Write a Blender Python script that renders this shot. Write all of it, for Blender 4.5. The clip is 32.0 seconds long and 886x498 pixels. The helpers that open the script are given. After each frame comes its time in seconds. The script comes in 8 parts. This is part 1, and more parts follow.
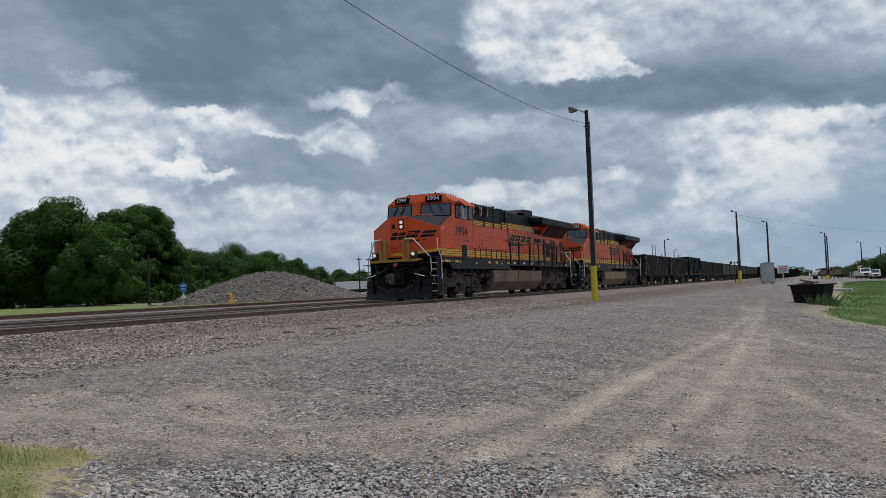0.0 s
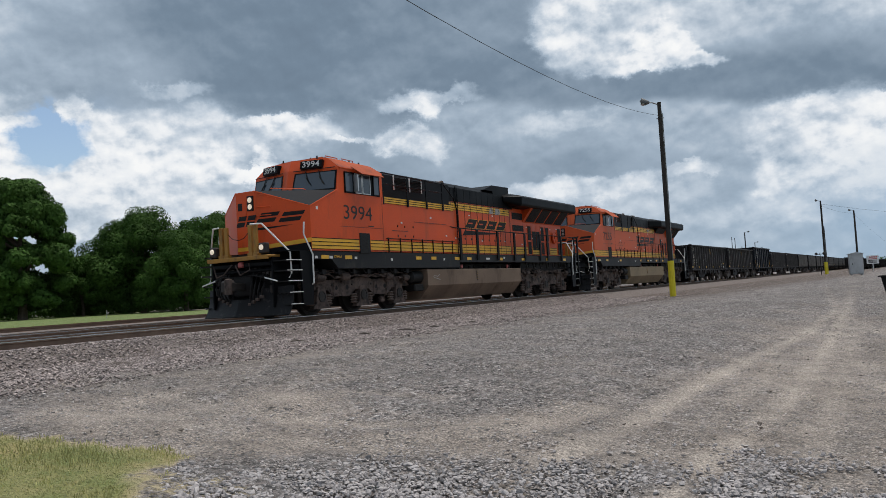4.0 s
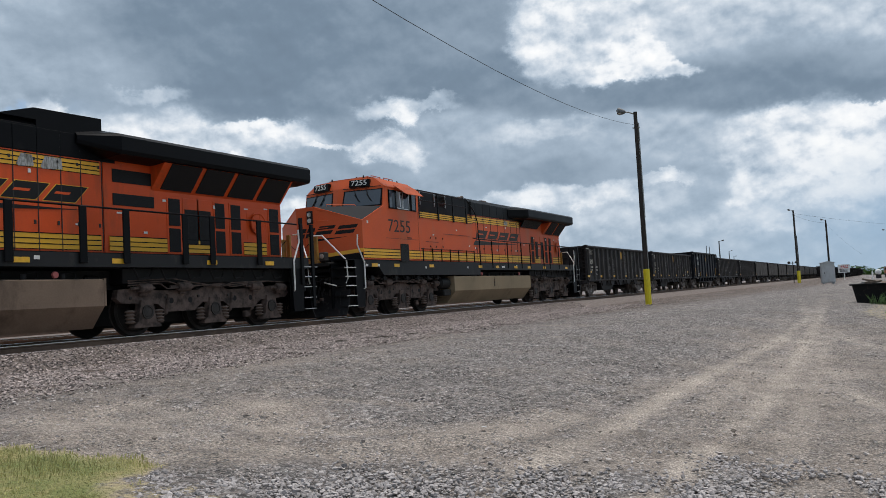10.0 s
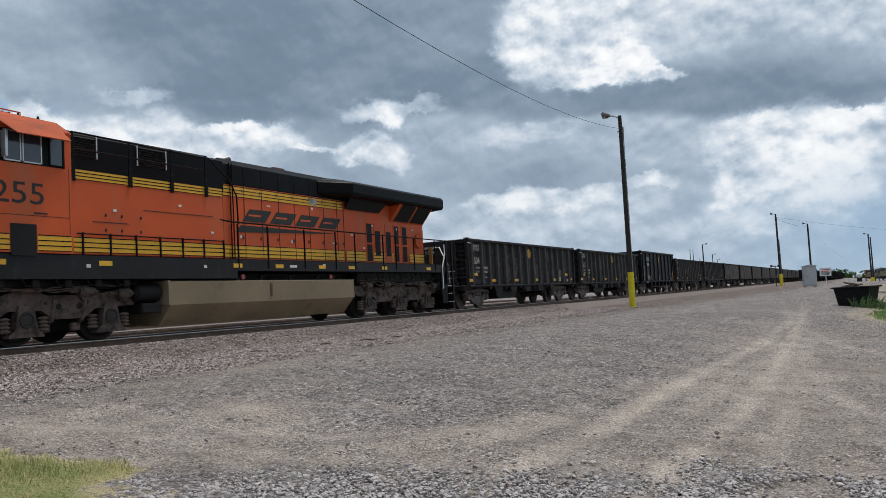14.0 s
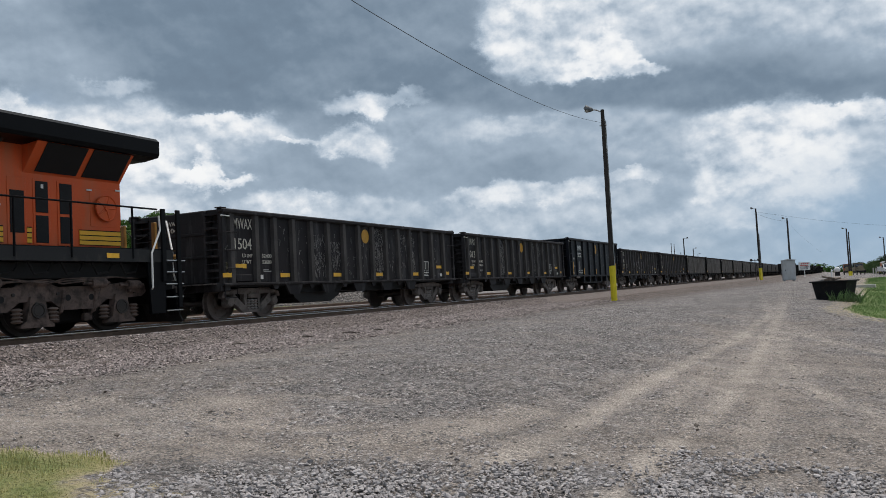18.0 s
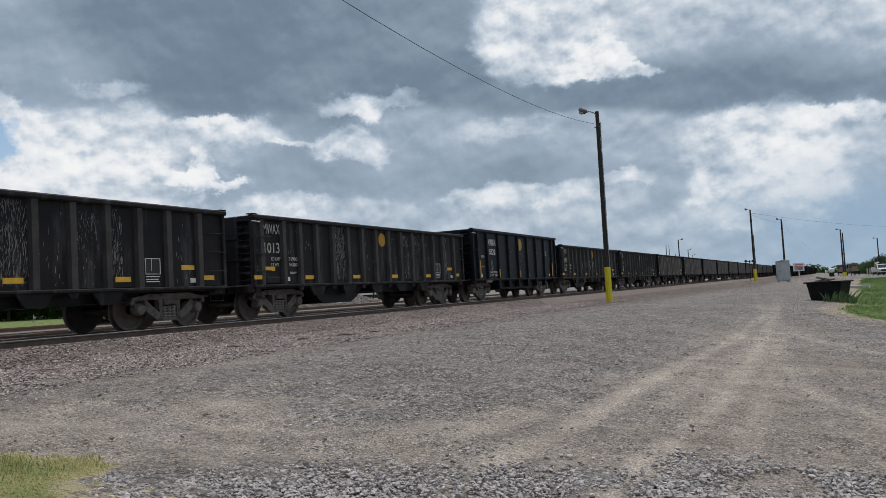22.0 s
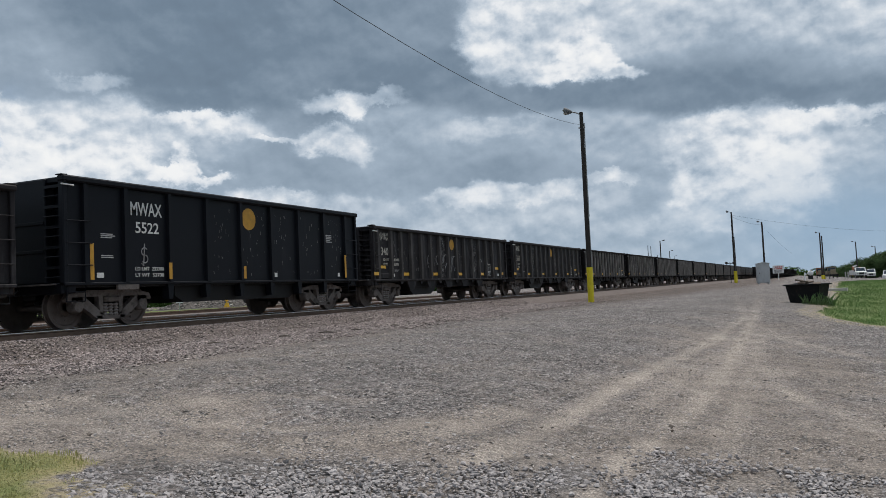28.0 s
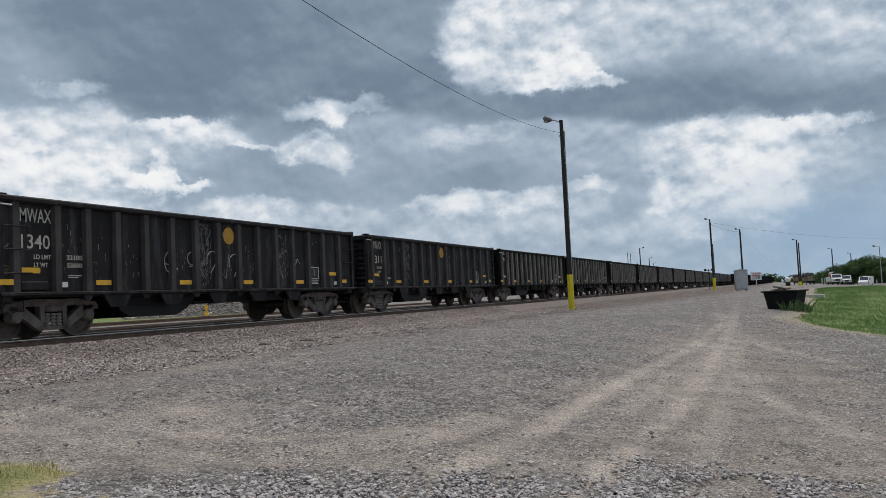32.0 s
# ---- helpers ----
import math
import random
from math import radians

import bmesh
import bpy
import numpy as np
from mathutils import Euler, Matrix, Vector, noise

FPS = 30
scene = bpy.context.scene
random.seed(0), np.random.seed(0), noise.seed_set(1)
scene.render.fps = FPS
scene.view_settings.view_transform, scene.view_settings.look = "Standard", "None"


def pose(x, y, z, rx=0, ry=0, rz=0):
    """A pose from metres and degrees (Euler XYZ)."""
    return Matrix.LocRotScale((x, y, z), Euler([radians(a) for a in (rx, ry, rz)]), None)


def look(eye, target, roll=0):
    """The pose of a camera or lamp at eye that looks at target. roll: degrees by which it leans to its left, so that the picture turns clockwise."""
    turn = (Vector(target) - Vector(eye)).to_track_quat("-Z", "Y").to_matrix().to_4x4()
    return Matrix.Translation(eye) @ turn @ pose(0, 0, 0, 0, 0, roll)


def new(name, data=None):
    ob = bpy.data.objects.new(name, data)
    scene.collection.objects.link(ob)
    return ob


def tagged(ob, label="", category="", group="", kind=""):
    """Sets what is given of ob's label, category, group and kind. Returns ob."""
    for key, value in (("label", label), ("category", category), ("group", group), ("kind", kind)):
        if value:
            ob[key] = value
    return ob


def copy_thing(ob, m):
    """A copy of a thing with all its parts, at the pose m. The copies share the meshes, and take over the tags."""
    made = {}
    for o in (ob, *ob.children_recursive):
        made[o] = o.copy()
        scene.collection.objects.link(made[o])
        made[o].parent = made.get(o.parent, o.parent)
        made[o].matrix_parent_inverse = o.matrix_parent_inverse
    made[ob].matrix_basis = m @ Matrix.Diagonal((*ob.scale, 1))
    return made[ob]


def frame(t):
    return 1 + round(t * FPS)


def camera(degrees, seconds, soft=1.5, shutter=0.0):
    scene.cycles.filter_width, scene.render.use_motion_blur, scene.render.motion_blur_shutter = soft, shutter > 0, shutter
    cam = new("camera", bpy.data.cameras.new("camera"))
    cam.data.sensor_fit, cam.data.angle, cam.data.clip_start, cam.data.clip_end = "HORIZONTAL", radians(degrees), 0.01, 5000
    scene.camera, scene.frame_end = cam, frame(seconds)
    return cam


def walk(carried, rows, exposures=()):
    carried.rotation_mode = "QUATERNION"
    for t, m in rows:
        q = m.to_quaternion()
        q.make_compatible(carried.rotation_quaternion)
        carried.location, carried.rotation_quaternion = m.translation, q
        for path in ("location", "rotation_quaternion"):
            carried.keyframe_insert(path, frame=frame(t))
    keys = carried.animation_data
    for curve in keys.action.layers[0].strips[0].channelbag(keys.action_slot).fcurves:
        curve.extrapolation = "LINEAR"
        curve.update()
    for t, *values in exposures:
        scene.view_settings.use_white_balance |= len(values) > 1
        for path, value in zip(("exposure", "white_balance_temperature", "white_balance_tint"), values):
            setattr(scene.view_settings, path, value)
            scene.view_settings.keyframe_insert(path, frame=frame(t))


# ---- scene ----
# Camera: handheld from one spot beside the yard road, eye 1.6 m over the gravel.
# x runs along the rails away from the lens, y across them, z = 0 on the rail heads.
FOV = 57.85
EYE = (0.0, 0.0, 0.46)
PATH = [
    (0.0, -65.41, 2.77, 2.18),
    (0.5, -65.14, 2.70, 2.51),
    (1.0, -64.74, 2.65, 2.66),
    (1.5, -63.91, 2.70, 2.94),
    (2.0, -62.67, 2.81, 3.39),
    (2.5, -61.86, 2.79, 3.22),
    (3.0, -61.23, 2.87, 3.16),
    (3.5, -60.25, 3.07, 3.34),
    (5.5, -60.07, 2.92, 3.42),
    (6.0, -60.32, 3.09, 3.32),
    (6.5, -60.46, 3.29, 3.27),
    (7.0, -60.68, 3.90, 3.19),
    (7.5, -61.20, 4.50, 2.91),
    (8.0, -61.47, 4.36, 3.09),
    (8.5, -61.46, 3.86, 3.20),
    (9.0, -61.47, 3.58, 3.22),
    (9.5, -61.57, 3.43, 3.20),
    (10.0, -61.78, 3.42, 3.23),
    (10.5, -62.12, 3.52, 3.19),
    (11.0, -62.27, 3.68, 3.10),
    (11.5, -62.27, 3.72, 3.21),
    (12.0, -62.34, 3.55, 3.23),
    (12.5, -62.39, 3.51, 3.27),
    (13.0, -62.49, 3.64, 3.18),
    (13.5, -62.74, 3.67, 3.14),
    (14.0, -62.85, 3.56, 3.18),
    (14.5, -63.04, 3.39, 3.06),
    (15.0, -63.31, 3.35, 2.95),
    (15.5, -63.82, 3.20, 2.72),
    (17.5, -64.30, 2.87, 2.89),
    (18.0, -64.10, 2.99, 3.03),
    (18.5, -63.93, 3.42, 3.01),
    (19.0, -64.10, 3.98, 2.97),
    (19.5, -64.21, 4.12, 3.21),
    (20.0, -64.05, 3.66, 3.39),
    (20.5, -64.00, 3.37, 3.32),
    (21.0, -64.17, 3.31, 3.35),
    (21.5, -64.32, 3.18, 3.27),
    (22.0, -64.43, 3.11, 3.21),
    (22.5, -64.45, 2.97, 3.18),
    (23.0, -64.47, 2.79, 3.27),
    (23.5, -64.49, 2.83, 3.24),
    (24.0, -64.50, 2.99, 3.08),
    (24.5, -64.51, 3.05, 2.98),
    (25.0, -64.66, 3.01, 3.06),
    (25.5, -64.83, 3.04, 3.15),
    (27.5, -65.40, 3.25, 2.88),
    (28.0, -65.68, 2.94, 2.60),
    (28.5, -65.59, 2.91, 2.66),
    (29.0, -65.65, 3.18, 2.88),
    (29.5, -66.21, 3.71, 2.93),
    (30.0, -66.65, 3.76, 2.91),
    (30.5, -66.93, 3.42, 2.71),
    (31.0, -67.05, 3.22, 2.73),
    (31.5, -67.03, 3.31, 2.86),
    (32.0, -67.04, 3.41, 2.76),
]
cam = camera(FOV, 32.0, soft=0.65)
walk(cam, [(t, pose(*EYE, 90 + p, r, y)) for t, y, p, r in PATH],
     exposures=[(0, -0.12), (2, -0.08), (3.5, 0.0), (6, 0.13), (15, 0.12), (18, 0.03), (23, -0.02), (32, -0.02)])

TRACK_Y = 14.875          # centre line of the train's track
# how far the train has rolled towards -x, in metres, by time
ROLL = [
    (0.0, -18.84),
    (2.0, -12.48),
    (4.0, -6.23),
    (6.0, 0.00),
    (8.0, 6.27),
    (10.0, 12.61),
    (12.0, 19.04),
    (14.0, 25.55),
    (16.0, 32.10),
    (18.0, 38.66),
    (20.0, 45.19),
    (22.0, 51.70),
    (24.0, 58.21),
    (26.0, 64.76),
    (28.0, 71.39),
    (30.0, 78.12),
    (32.0, 84.83),
]

# ---------------------------------------------------------------- light
scene.view_settings.exposure = 0.0
SUN_EL, SUN_AZ = 72.0, -20.0
sun = new("sun", bpy.data.lights.new("sun", "SUN"))
sun.data.energy, sun.data.angle, sun.data.color = 2.9, radians(16), (1.0, 0.93, 0.86)
sun.matrix_world = look((0, 0, 60), (-math.cos(radians(SUN_AZ)) * math.cos(radians(SUN_EL)) * 50,
                                     -math.sin(radians(SUN_AZ)) * math.cos(radians(SUN_EL)) * 50,
                                     60 - math.sin(radians(SUN_EL)) * 50))

# cloud masses, kind by kind: azimuth, elevation, half width, half height (degrees), brightness
UNDERSIDES = [
    (38.5, 17.8, 6.9, 2.8, 0.17),
    (42.0, 15.1, 4.4, 1.8, 0.12),
    (45.2, 17.4, 3.6, 2.4, 0.17),
    (33.5, 16.0, 4.4, 1.7, 0.17),
    (28.1, 17.9, 4.8, 2.8, 0.22),
    (25.0, 15.2, 3.6, 1.5, 0.15),
    (36.3, 13.9, 3.2, 0.8, 0.19),
    (21.4, 13.7, 2.4, 0.8, 0.22),
    (17.3, 13.6, 3.2, 0.6, 0.22),
    (12.2, 13.2, 3.6, 0.7, 0.18),
    (8.3, 13.2, 2.8, 1.1, 0.17),
    (3.9, 13.1, 4.4, 1.3, 0.17),
    (-0.2, 12.0, 3.6, 1.0, 0.17),
    (-4.1, 11.1, 2.4, 0.9, 0.22),
    (34.8, 12.1, 2.5, 0.6, 0.26),
    (2.2, 11.3, 0.8, 0.4, 0.26),
]
GREY_SHEETS = [
    (50.7, 16.3, 3.6, 1.9, 0.36),
    (51.4, 14.2, 3.2, 0.8, 0.27),
    (37.6, 9.7, 3.8, 0.8, 0.29),
    (32.5, 8.7, 3.2, 0.9, 0.33),
    (38.4, 7.7, 3.2, 0.6, 0.35),
    (27.6, 9.5, 2.8, 1.8, 0.37),
    (25.5, 11.9, 2.4, 0.9, 0.42),
    (19.5, 9.9, 3.6, 0.7, 0.40),
    (20.4, 8.3, 4.8, 0.9, 0.27),
    (15.1, 10.0, 2.0, 1.6, 0.40),
    (10.8, 10.0, 3.2, 1.1, 0.47),
    (9.8, 6.9, 1.8, 1.8, 0.42),
    (5.6, 14.9, 4.0, 0.7, 0.28),
    (-2.0, 13.6, 3.6, 1.1, 0.34),
    (8.5, 16.4, 2.4, 1.0, 0.46),
    (3.7, 16.0, 3.2, 1.5, 0.48),
    (-3.2, 7.2, 1.6, 2.4, 0.46),
    (-3.7, 4.7, 2.0, 1.6, 0.42),
]
VEILS = [
    (48.5, 12.2, 3.2, 1.2, 0.70),
    (45.3, 11.1, 2.8, 1.2, 0.72),
    (48.2, 7.9, 3.6, 1.1, 0.68),
    (51.5, 7.4, 2.0, 1.2, 0.84),
    (38.7, 11.7, 2.8, 0.7, 0.70),
    (39.9, 10.2, 2.0, 0.7, 0.52),
    (28.0, 11.5, 1.4, 1.0, 0.48),
    (33.4, 6.1, 3.6, 0.6, 0.57),
    (38.5, 5.2, 3.6, 1.1, 0.60),
    (31.8, 4.3, 8.1, 0.9, 0.55),
    (20.3, 11.2, 3.2, 0.6, 0.58),
    (18.5, 5.4, 3.2, 0.5, 0.53),
    (12.5, 5.7, 2.4, 0.9, 0.52),
    (7.3, 17.6, 3.6, 1.6, 0.57),
    (-0.5, 16.1, 3.6, 1.5, 0.58),
    (-4.3, 14.4, 1.8, 1.5, 0.60),
    (11.6, 17.7, 2.0, 1.2, 0.62),
    (4.4, 4.4, 4.4, 0.6, 0.58),
]
HEAPS = [
    (48.1, 14.5, 1.8, 0.4, 0.56),
    (51.5, 10.6, 2.0, 1.5, 0.84),
    (50.0, 9.3, 2.2, 1.3, 0.88),
    (45.7, 9.5, 1.2, 1.0, 0.96),
    (43.8, 8.6, 1.5, 0.3, 0.94),
    (41.9, 9.3, 0.5, 1.1, 0.90),
    (40.9, 8.3, 1.5, 0.3, 0.84),
    (40.7, 12.3, 2.2, 0.4, 0.86),
    (36.0, 11.0, 1.6, 0.2, 0.78),
    (31.9, 13.4, 1.5, 0.5, 0.62),
    (30.7, 13.5, 0.8, 0.8, 0.80),
    (28.6, 13.9, 1.7, 0.4, 0.54),
    (31.6, 10.7, 1.9, 0.7, 0.78),
    (29.7, 10.0, 0.9, 0.6, 0.72),
    (36.5, 6.8, 2.4, 0.6, 0.78),
    (21.3, 6.7, 2.5, 0.6, 0.70),
    (17.0, 6.4, 2.0, 0.6, 0.70),
    (12.0, 7.2, 1.5, 0.4, 0.72),
]
TOWERS = [
    (18.9, 18.7, 2.3, 1.6, 0.74),
    (20.7, 17.2, 1.1, 1.5, 0.80),
    (15.1, 18.2, 2.2, 1.2, 0.68),
    (18.0, 15.8, 1.7, 1.1, 0.70),
    (13.8, 16.5, 1.3, 0.7, 0.94),
    (12.6, 15.5, 1.1, 0.5, 0.88),
    (15.1, 14.7, 2.9, 0.5, 0.82),
    (10.9, 14.5, 1.1, 0.4, 0.93),
    (5.4, 9.0, 2.4, 1.6, 0.74),
    (3.0, 10.0, 2.4, 1.0, 0.78),
    (-0.3, 10.1, 2.5, 0.5, 0.87),
    (-2.9, 9.9, 2.1, 0.4, 0.84),
    (0.7, 6.9, 2.3, 1.9, 0.98),
    (-0.5, 5.5, 1.3, 1.1, 0.90),
    (3.4, 6.2, 1.5, 1.1, 0.74),
    (6.1, 5.8, 1.6, 1.5, 0.76),
    (-1.7, 8.3, 2.0, 1.1, 0.66),
]
RIM_HEAPS = [
    (57.7, 11.2, 1.5, 1.1, 0.92),
    (54.0, 12.5, 0.8, 1.0, 0.86),
    (52.8, 9.3, 2.4, 1.6, 0.88),
    (56.5, 8.6, 2.0, 0.6, 0.80),
    (52.9, 6.4, 3.2, 1.0, 0.74),
    (57.0, 14.6, 3.2, 1.6, 0.40),
    (57.9, 13.5, 1.6, 0.6, 0.62),
]


def cloudy_sky():
    world = bpy.data.worlds.new("cloudy_sky")
    scene.world = world
    world.use_nodes = True
    nt = world.node_tree
    nt.nodes.clear()
    N, L = nt.nodes.new, nt.links.new

    def math_node(op, a, b=None, c=None, clamp=False):
        n = N("ShaderNodeMath")
        n.operation, n.use_clamp = op, clamp
        for i, v in enumerate((a, b, c)):
            if v is None:
                continue
            if isinstance(v, (int, float)):
                n.inputs[i].default_value = v
            else:
                L(v, n.inputs[i])
        return n.outputs[0]

    def vec_node(op, a, b):
        n = N("ShaderNodeVectorMath")
        n.operation = op
        for i, v in enumerate((a, b)):
            if isinstance(v, tuple):
                n.inputs[i].default_value = v
            else:
                L(v, n.inputs[i])
        return n

    def noise_node(vec, scale, detail, rough=0.55, distort=0.0):
        n = N("ShaderNodeTexNoise")
        n.inputs["Scale"].default_value, n.inputs["Detail"].default_value = scale, detail
        n.inputs["Roughness"].default_value, n.inputs["Distortion"].default_value = rough, distort
        L(vec, n.inputs["Vector"])
        return n

    coord = N("ShaderNodeTexCoord").outputs["Generated"]
    sep = N("ShaderNodeSeparateXYZ")
    L(coord, sep.inputs[0])
    az = math_node("MULTIPLY", math_node("ARCTAN2", sep.outputs[1], sep.outputs[0]), 57.2958)
    el = math_node("MULTIPLY", math_node("ARCSINE", sep.outputs[2]), 57.2958)
    flat = N("ShaderNodeCombineXYZ")
    L(math_node("MULTIPLY", az, 0.78), flat.inputs[0])
    L(el, flat.inputs[1])
    plain = N("ShaderNodeCombineXYZ")
    L(az, plain.inputs[0])
    L(el, plain.inputs[1])
    # billowing edges: the masses are looked up through a warped direction
    def warped(scale, detail, amount, base, rough=0.52):
        w = noise_node(flat.outputs[0], scale, detail, rough)
        w = vec_node("SUBTRACT", w.outputs["Color"], (0.5, 0.5, 0.5)).outputs[0]
        return vec_node("ADD", base, vec_node("MULTIPLY", w, amount).outputs[0]).outputs[0]
    soft = warped(0.24, 5.0, (5.0, 2.4, 0.0), plain.outputs[0])
    p = warped(0.55, 8.0, (3.6, 3.2, 0.0), plain.outputs[0], 0.64)
    # every mass pulls the brightness towards its own; heaps stand in front of sheets
    total, weight = 0.008 * 0.47, 0.008
    for masses, at, front, firm in ((UNDERSIDES, soft, 1.0, False), (GREY_SHEETS, soft, 0.9, False), (VEILS, p, 0.9, False),
                                    (HEAPS, p, 1.9, True), (TOWERS, p, 1.7, True), (RIM_HEAPS, p, 2.0, True)):
        for ca, ce, sa, se, bright in masses:
            d = vec_node("SUBTRACT", at, (ca, ce, 0)).outputs[0]
            d = vec_node("MULTIPLY", d, (0.85 / sa, 0.85 / se, 0)).outputs[0]
            d = vec_node("DOT_PRODUCT", d, d).outputs["Value"]
            if firm:
                d = math_node("MULTIPLY", d, math_node("MULTIPLY_ADD", d, 0.35, 0.6))
            g = math_node("POWER", 0.18, d)
            total = math_node("MULTIPLY_ADD", g, front * bright, total)
            weight = math_node("MULTIPLY_ADD", g, front, weight)
    mass = math_node("DIVIDE", total, weight)
    big = noise_node(flat.outputs[0], 0.18, 4.0, 0.45)
    fine = noise_node(flat.outputs[0], 0.5, 7.0, 0.54)
    # rounded heads in the lit parts: cells looked up through a finer warp
    w2 = vec_node("MULTIPLY", vec_node("SUBTRACT", fine.outputs["Color"], (0.5, 0.5, 0.5)).outputs[0], (1.8, 1.6, 0.0)).outputs[0]
    puff = N("ShaderNodeTexVoronoi")
    puff.feature = "SMOOTH_F1"
    puff.inputs["Scale"].default_value, puff.inputs["Smoothness"].default_value = 0.75, 0.35
    L(vec_node("ADD", flat.outputs[0], w2).outputs[0], puff.inputs["Vector"])
    # lit rims: where the cover thins out upwards it catches the light
    above = noise_node(vec_node("ADD", flat.outputs[0], (-0.15, 0.5, 0.0)).outputs[0], 0.5, 7.0, 0.54)
    rim = math_node("SUBTRACT", fine.outputs[0], above.outputs[0])
    n_big, n_fine = math_node("SUBTRACT", big.outputs[0], 0.5), math_node("SUBTRACT", fine.outputs[0], 0.5)
    lit = math_node("MULTIPLY_ADD", mass, 1.9, -0.62, clamp=True)       # the heavy undersides are smooth
    v = math_node("MULTIPLY_ADD", n_big, 0.20, math_node("MULTIPLY_ADD", mass, 0.86, 0.085))
    v = math_node("MULTIPLY_ADD", math_node("MULTIPLY", n_fine, math_node("ADD", lit, 0.22)), 0.34, v)
    v = math_node("MULTIPLY_ADD", math_node("MULTIPLY", rim, math_node("ADD", lit, 0.2)), 0.85, v)
    v = math_node("MULTIPLY_ADD", math_node("MULTIPLY", math_node("SUBTRACT", 0.48, puff.outputs["Distance"]), lit), 0.28, v, clamp=True)
    ramp = N("ShaderNodeValToRGB")
    L(v, ramp.inputs[0])
    e = ramp.color_ramp.elements
    e[0].position, e[0].color = 0.0, (0.11, 0.15, 0.205, 1)
    e[1].position, e[1].color = 1.0, (0.88, 0.885, 0.885, 1)
    for pos, col in ((0.22, (0.165, 0.225, 0.297, 1)), (0.45, (0.332, 0.41, 0.50, 1)), (0.62, (0.525, 0.59, 0.665, 1)), (0.8, (0.77, 0.795, 0.825, 1))):
        k = e.new(pos)
        k.color = col
    sky = N("ShaderNodeTexSky")
    sky.sky_type, sky.sun_disc = "NISHITA", False
    sky.sun_elevation, sky.sun_rotation = radians(SUN_EL), radians(90 - SUN_AZ)
    dim = vec_node("MULTIPLY", sky.outputs[0], (0.12, 0.12, 0.12)).outputs[0]
    # rents in the cover, where the clear sky shows
    rent = noise_node(flat.outputs[0], 0.09, 4.0, 0.5)
    hole = vec_node("SUBTRACT", p, (55.6, 11.0, 0)).outputs[0]
    hole = vec_node("MULTIPLY", hole, (1 / 3.0, 1 / 1.9, 0)).outputs[0]
    hole = math_node("POWER", 0.3679, vec_node("DOT_PRODUCT", hole, hole).outputs["Value"])
    m = math_node("MULTIPLY_ADD", math_node("SUBTRACT", rent.outputs[0], 0.76), 5.0, math_node("MULTIPLY", hole, 4.2))
    m = math_node("MULTIPLY_ADD", math_node("SUBTRACT", mass, 0.74), -3.5, m)
    m = math_node("MULTIPLY", m, math_node("MULTIPLY", hole, 3.0, clamp=True), clamp=True)
    mix = N("ShaderNodeMix")
    mix.data_type = "RGBA"
    L(m, mix.inputs["Factor"])
    L(ramp.outputs[0], mix.inputs["A"])
    L(dim, mix.inputs["B"])
    # pale blue murk low over the horizon
    low = math_node("POWER", 0.3679, math_node("MULTIPLY", math_node("ABSOLUTE", el), 0.28))
    haze = N("ShaderNodeMix")
    haze.data_type = "RGBA"
    L(math_node("MULTIPLY", low, 0.6), haze.inputs["Factor"])
    L(mix.outputs["Result"], haze.inputs["A"])
    haze.inputs["B"].default_value = (0.36, 0.46, 0.56, 1)
    # a stretch of bluer air down the line
    rain = vec_node("MULTIPLY", vec_node("SUBTRACT", p, (-3.5, 3.0, 0)).outputs[0], (1 / 8.5, 1 / 3.4, 0)).outputs[0]
    rain = math_node("POWER", 0.3679, vec_node("DOT_PRODUCT", rain, rain).outputs["Value"])
    blue = N("ShaderNodeMix")
    blue.data_type = "RGBA"
    L(math_node("MULTIPLY", rain, 0.8), blue.inputs["Factor"])
    L(haze.outputs["Result"], blue.inputs["A"])
    blue.inputs["B"].default_value = (0.28, 0.405, 0.545, 1)
    bg = N("ShaderNodeBackground")
    L(blue.outputs["Result"], bg.inputs[0])
    bg.inputs[1].default_value = 1.05
    out = N("ShaderNodeOutputWorld")
    L(bg.outputs[0], out.inputs[0])


cloudy_sky()

# ---------------------------------------------------------------- materials


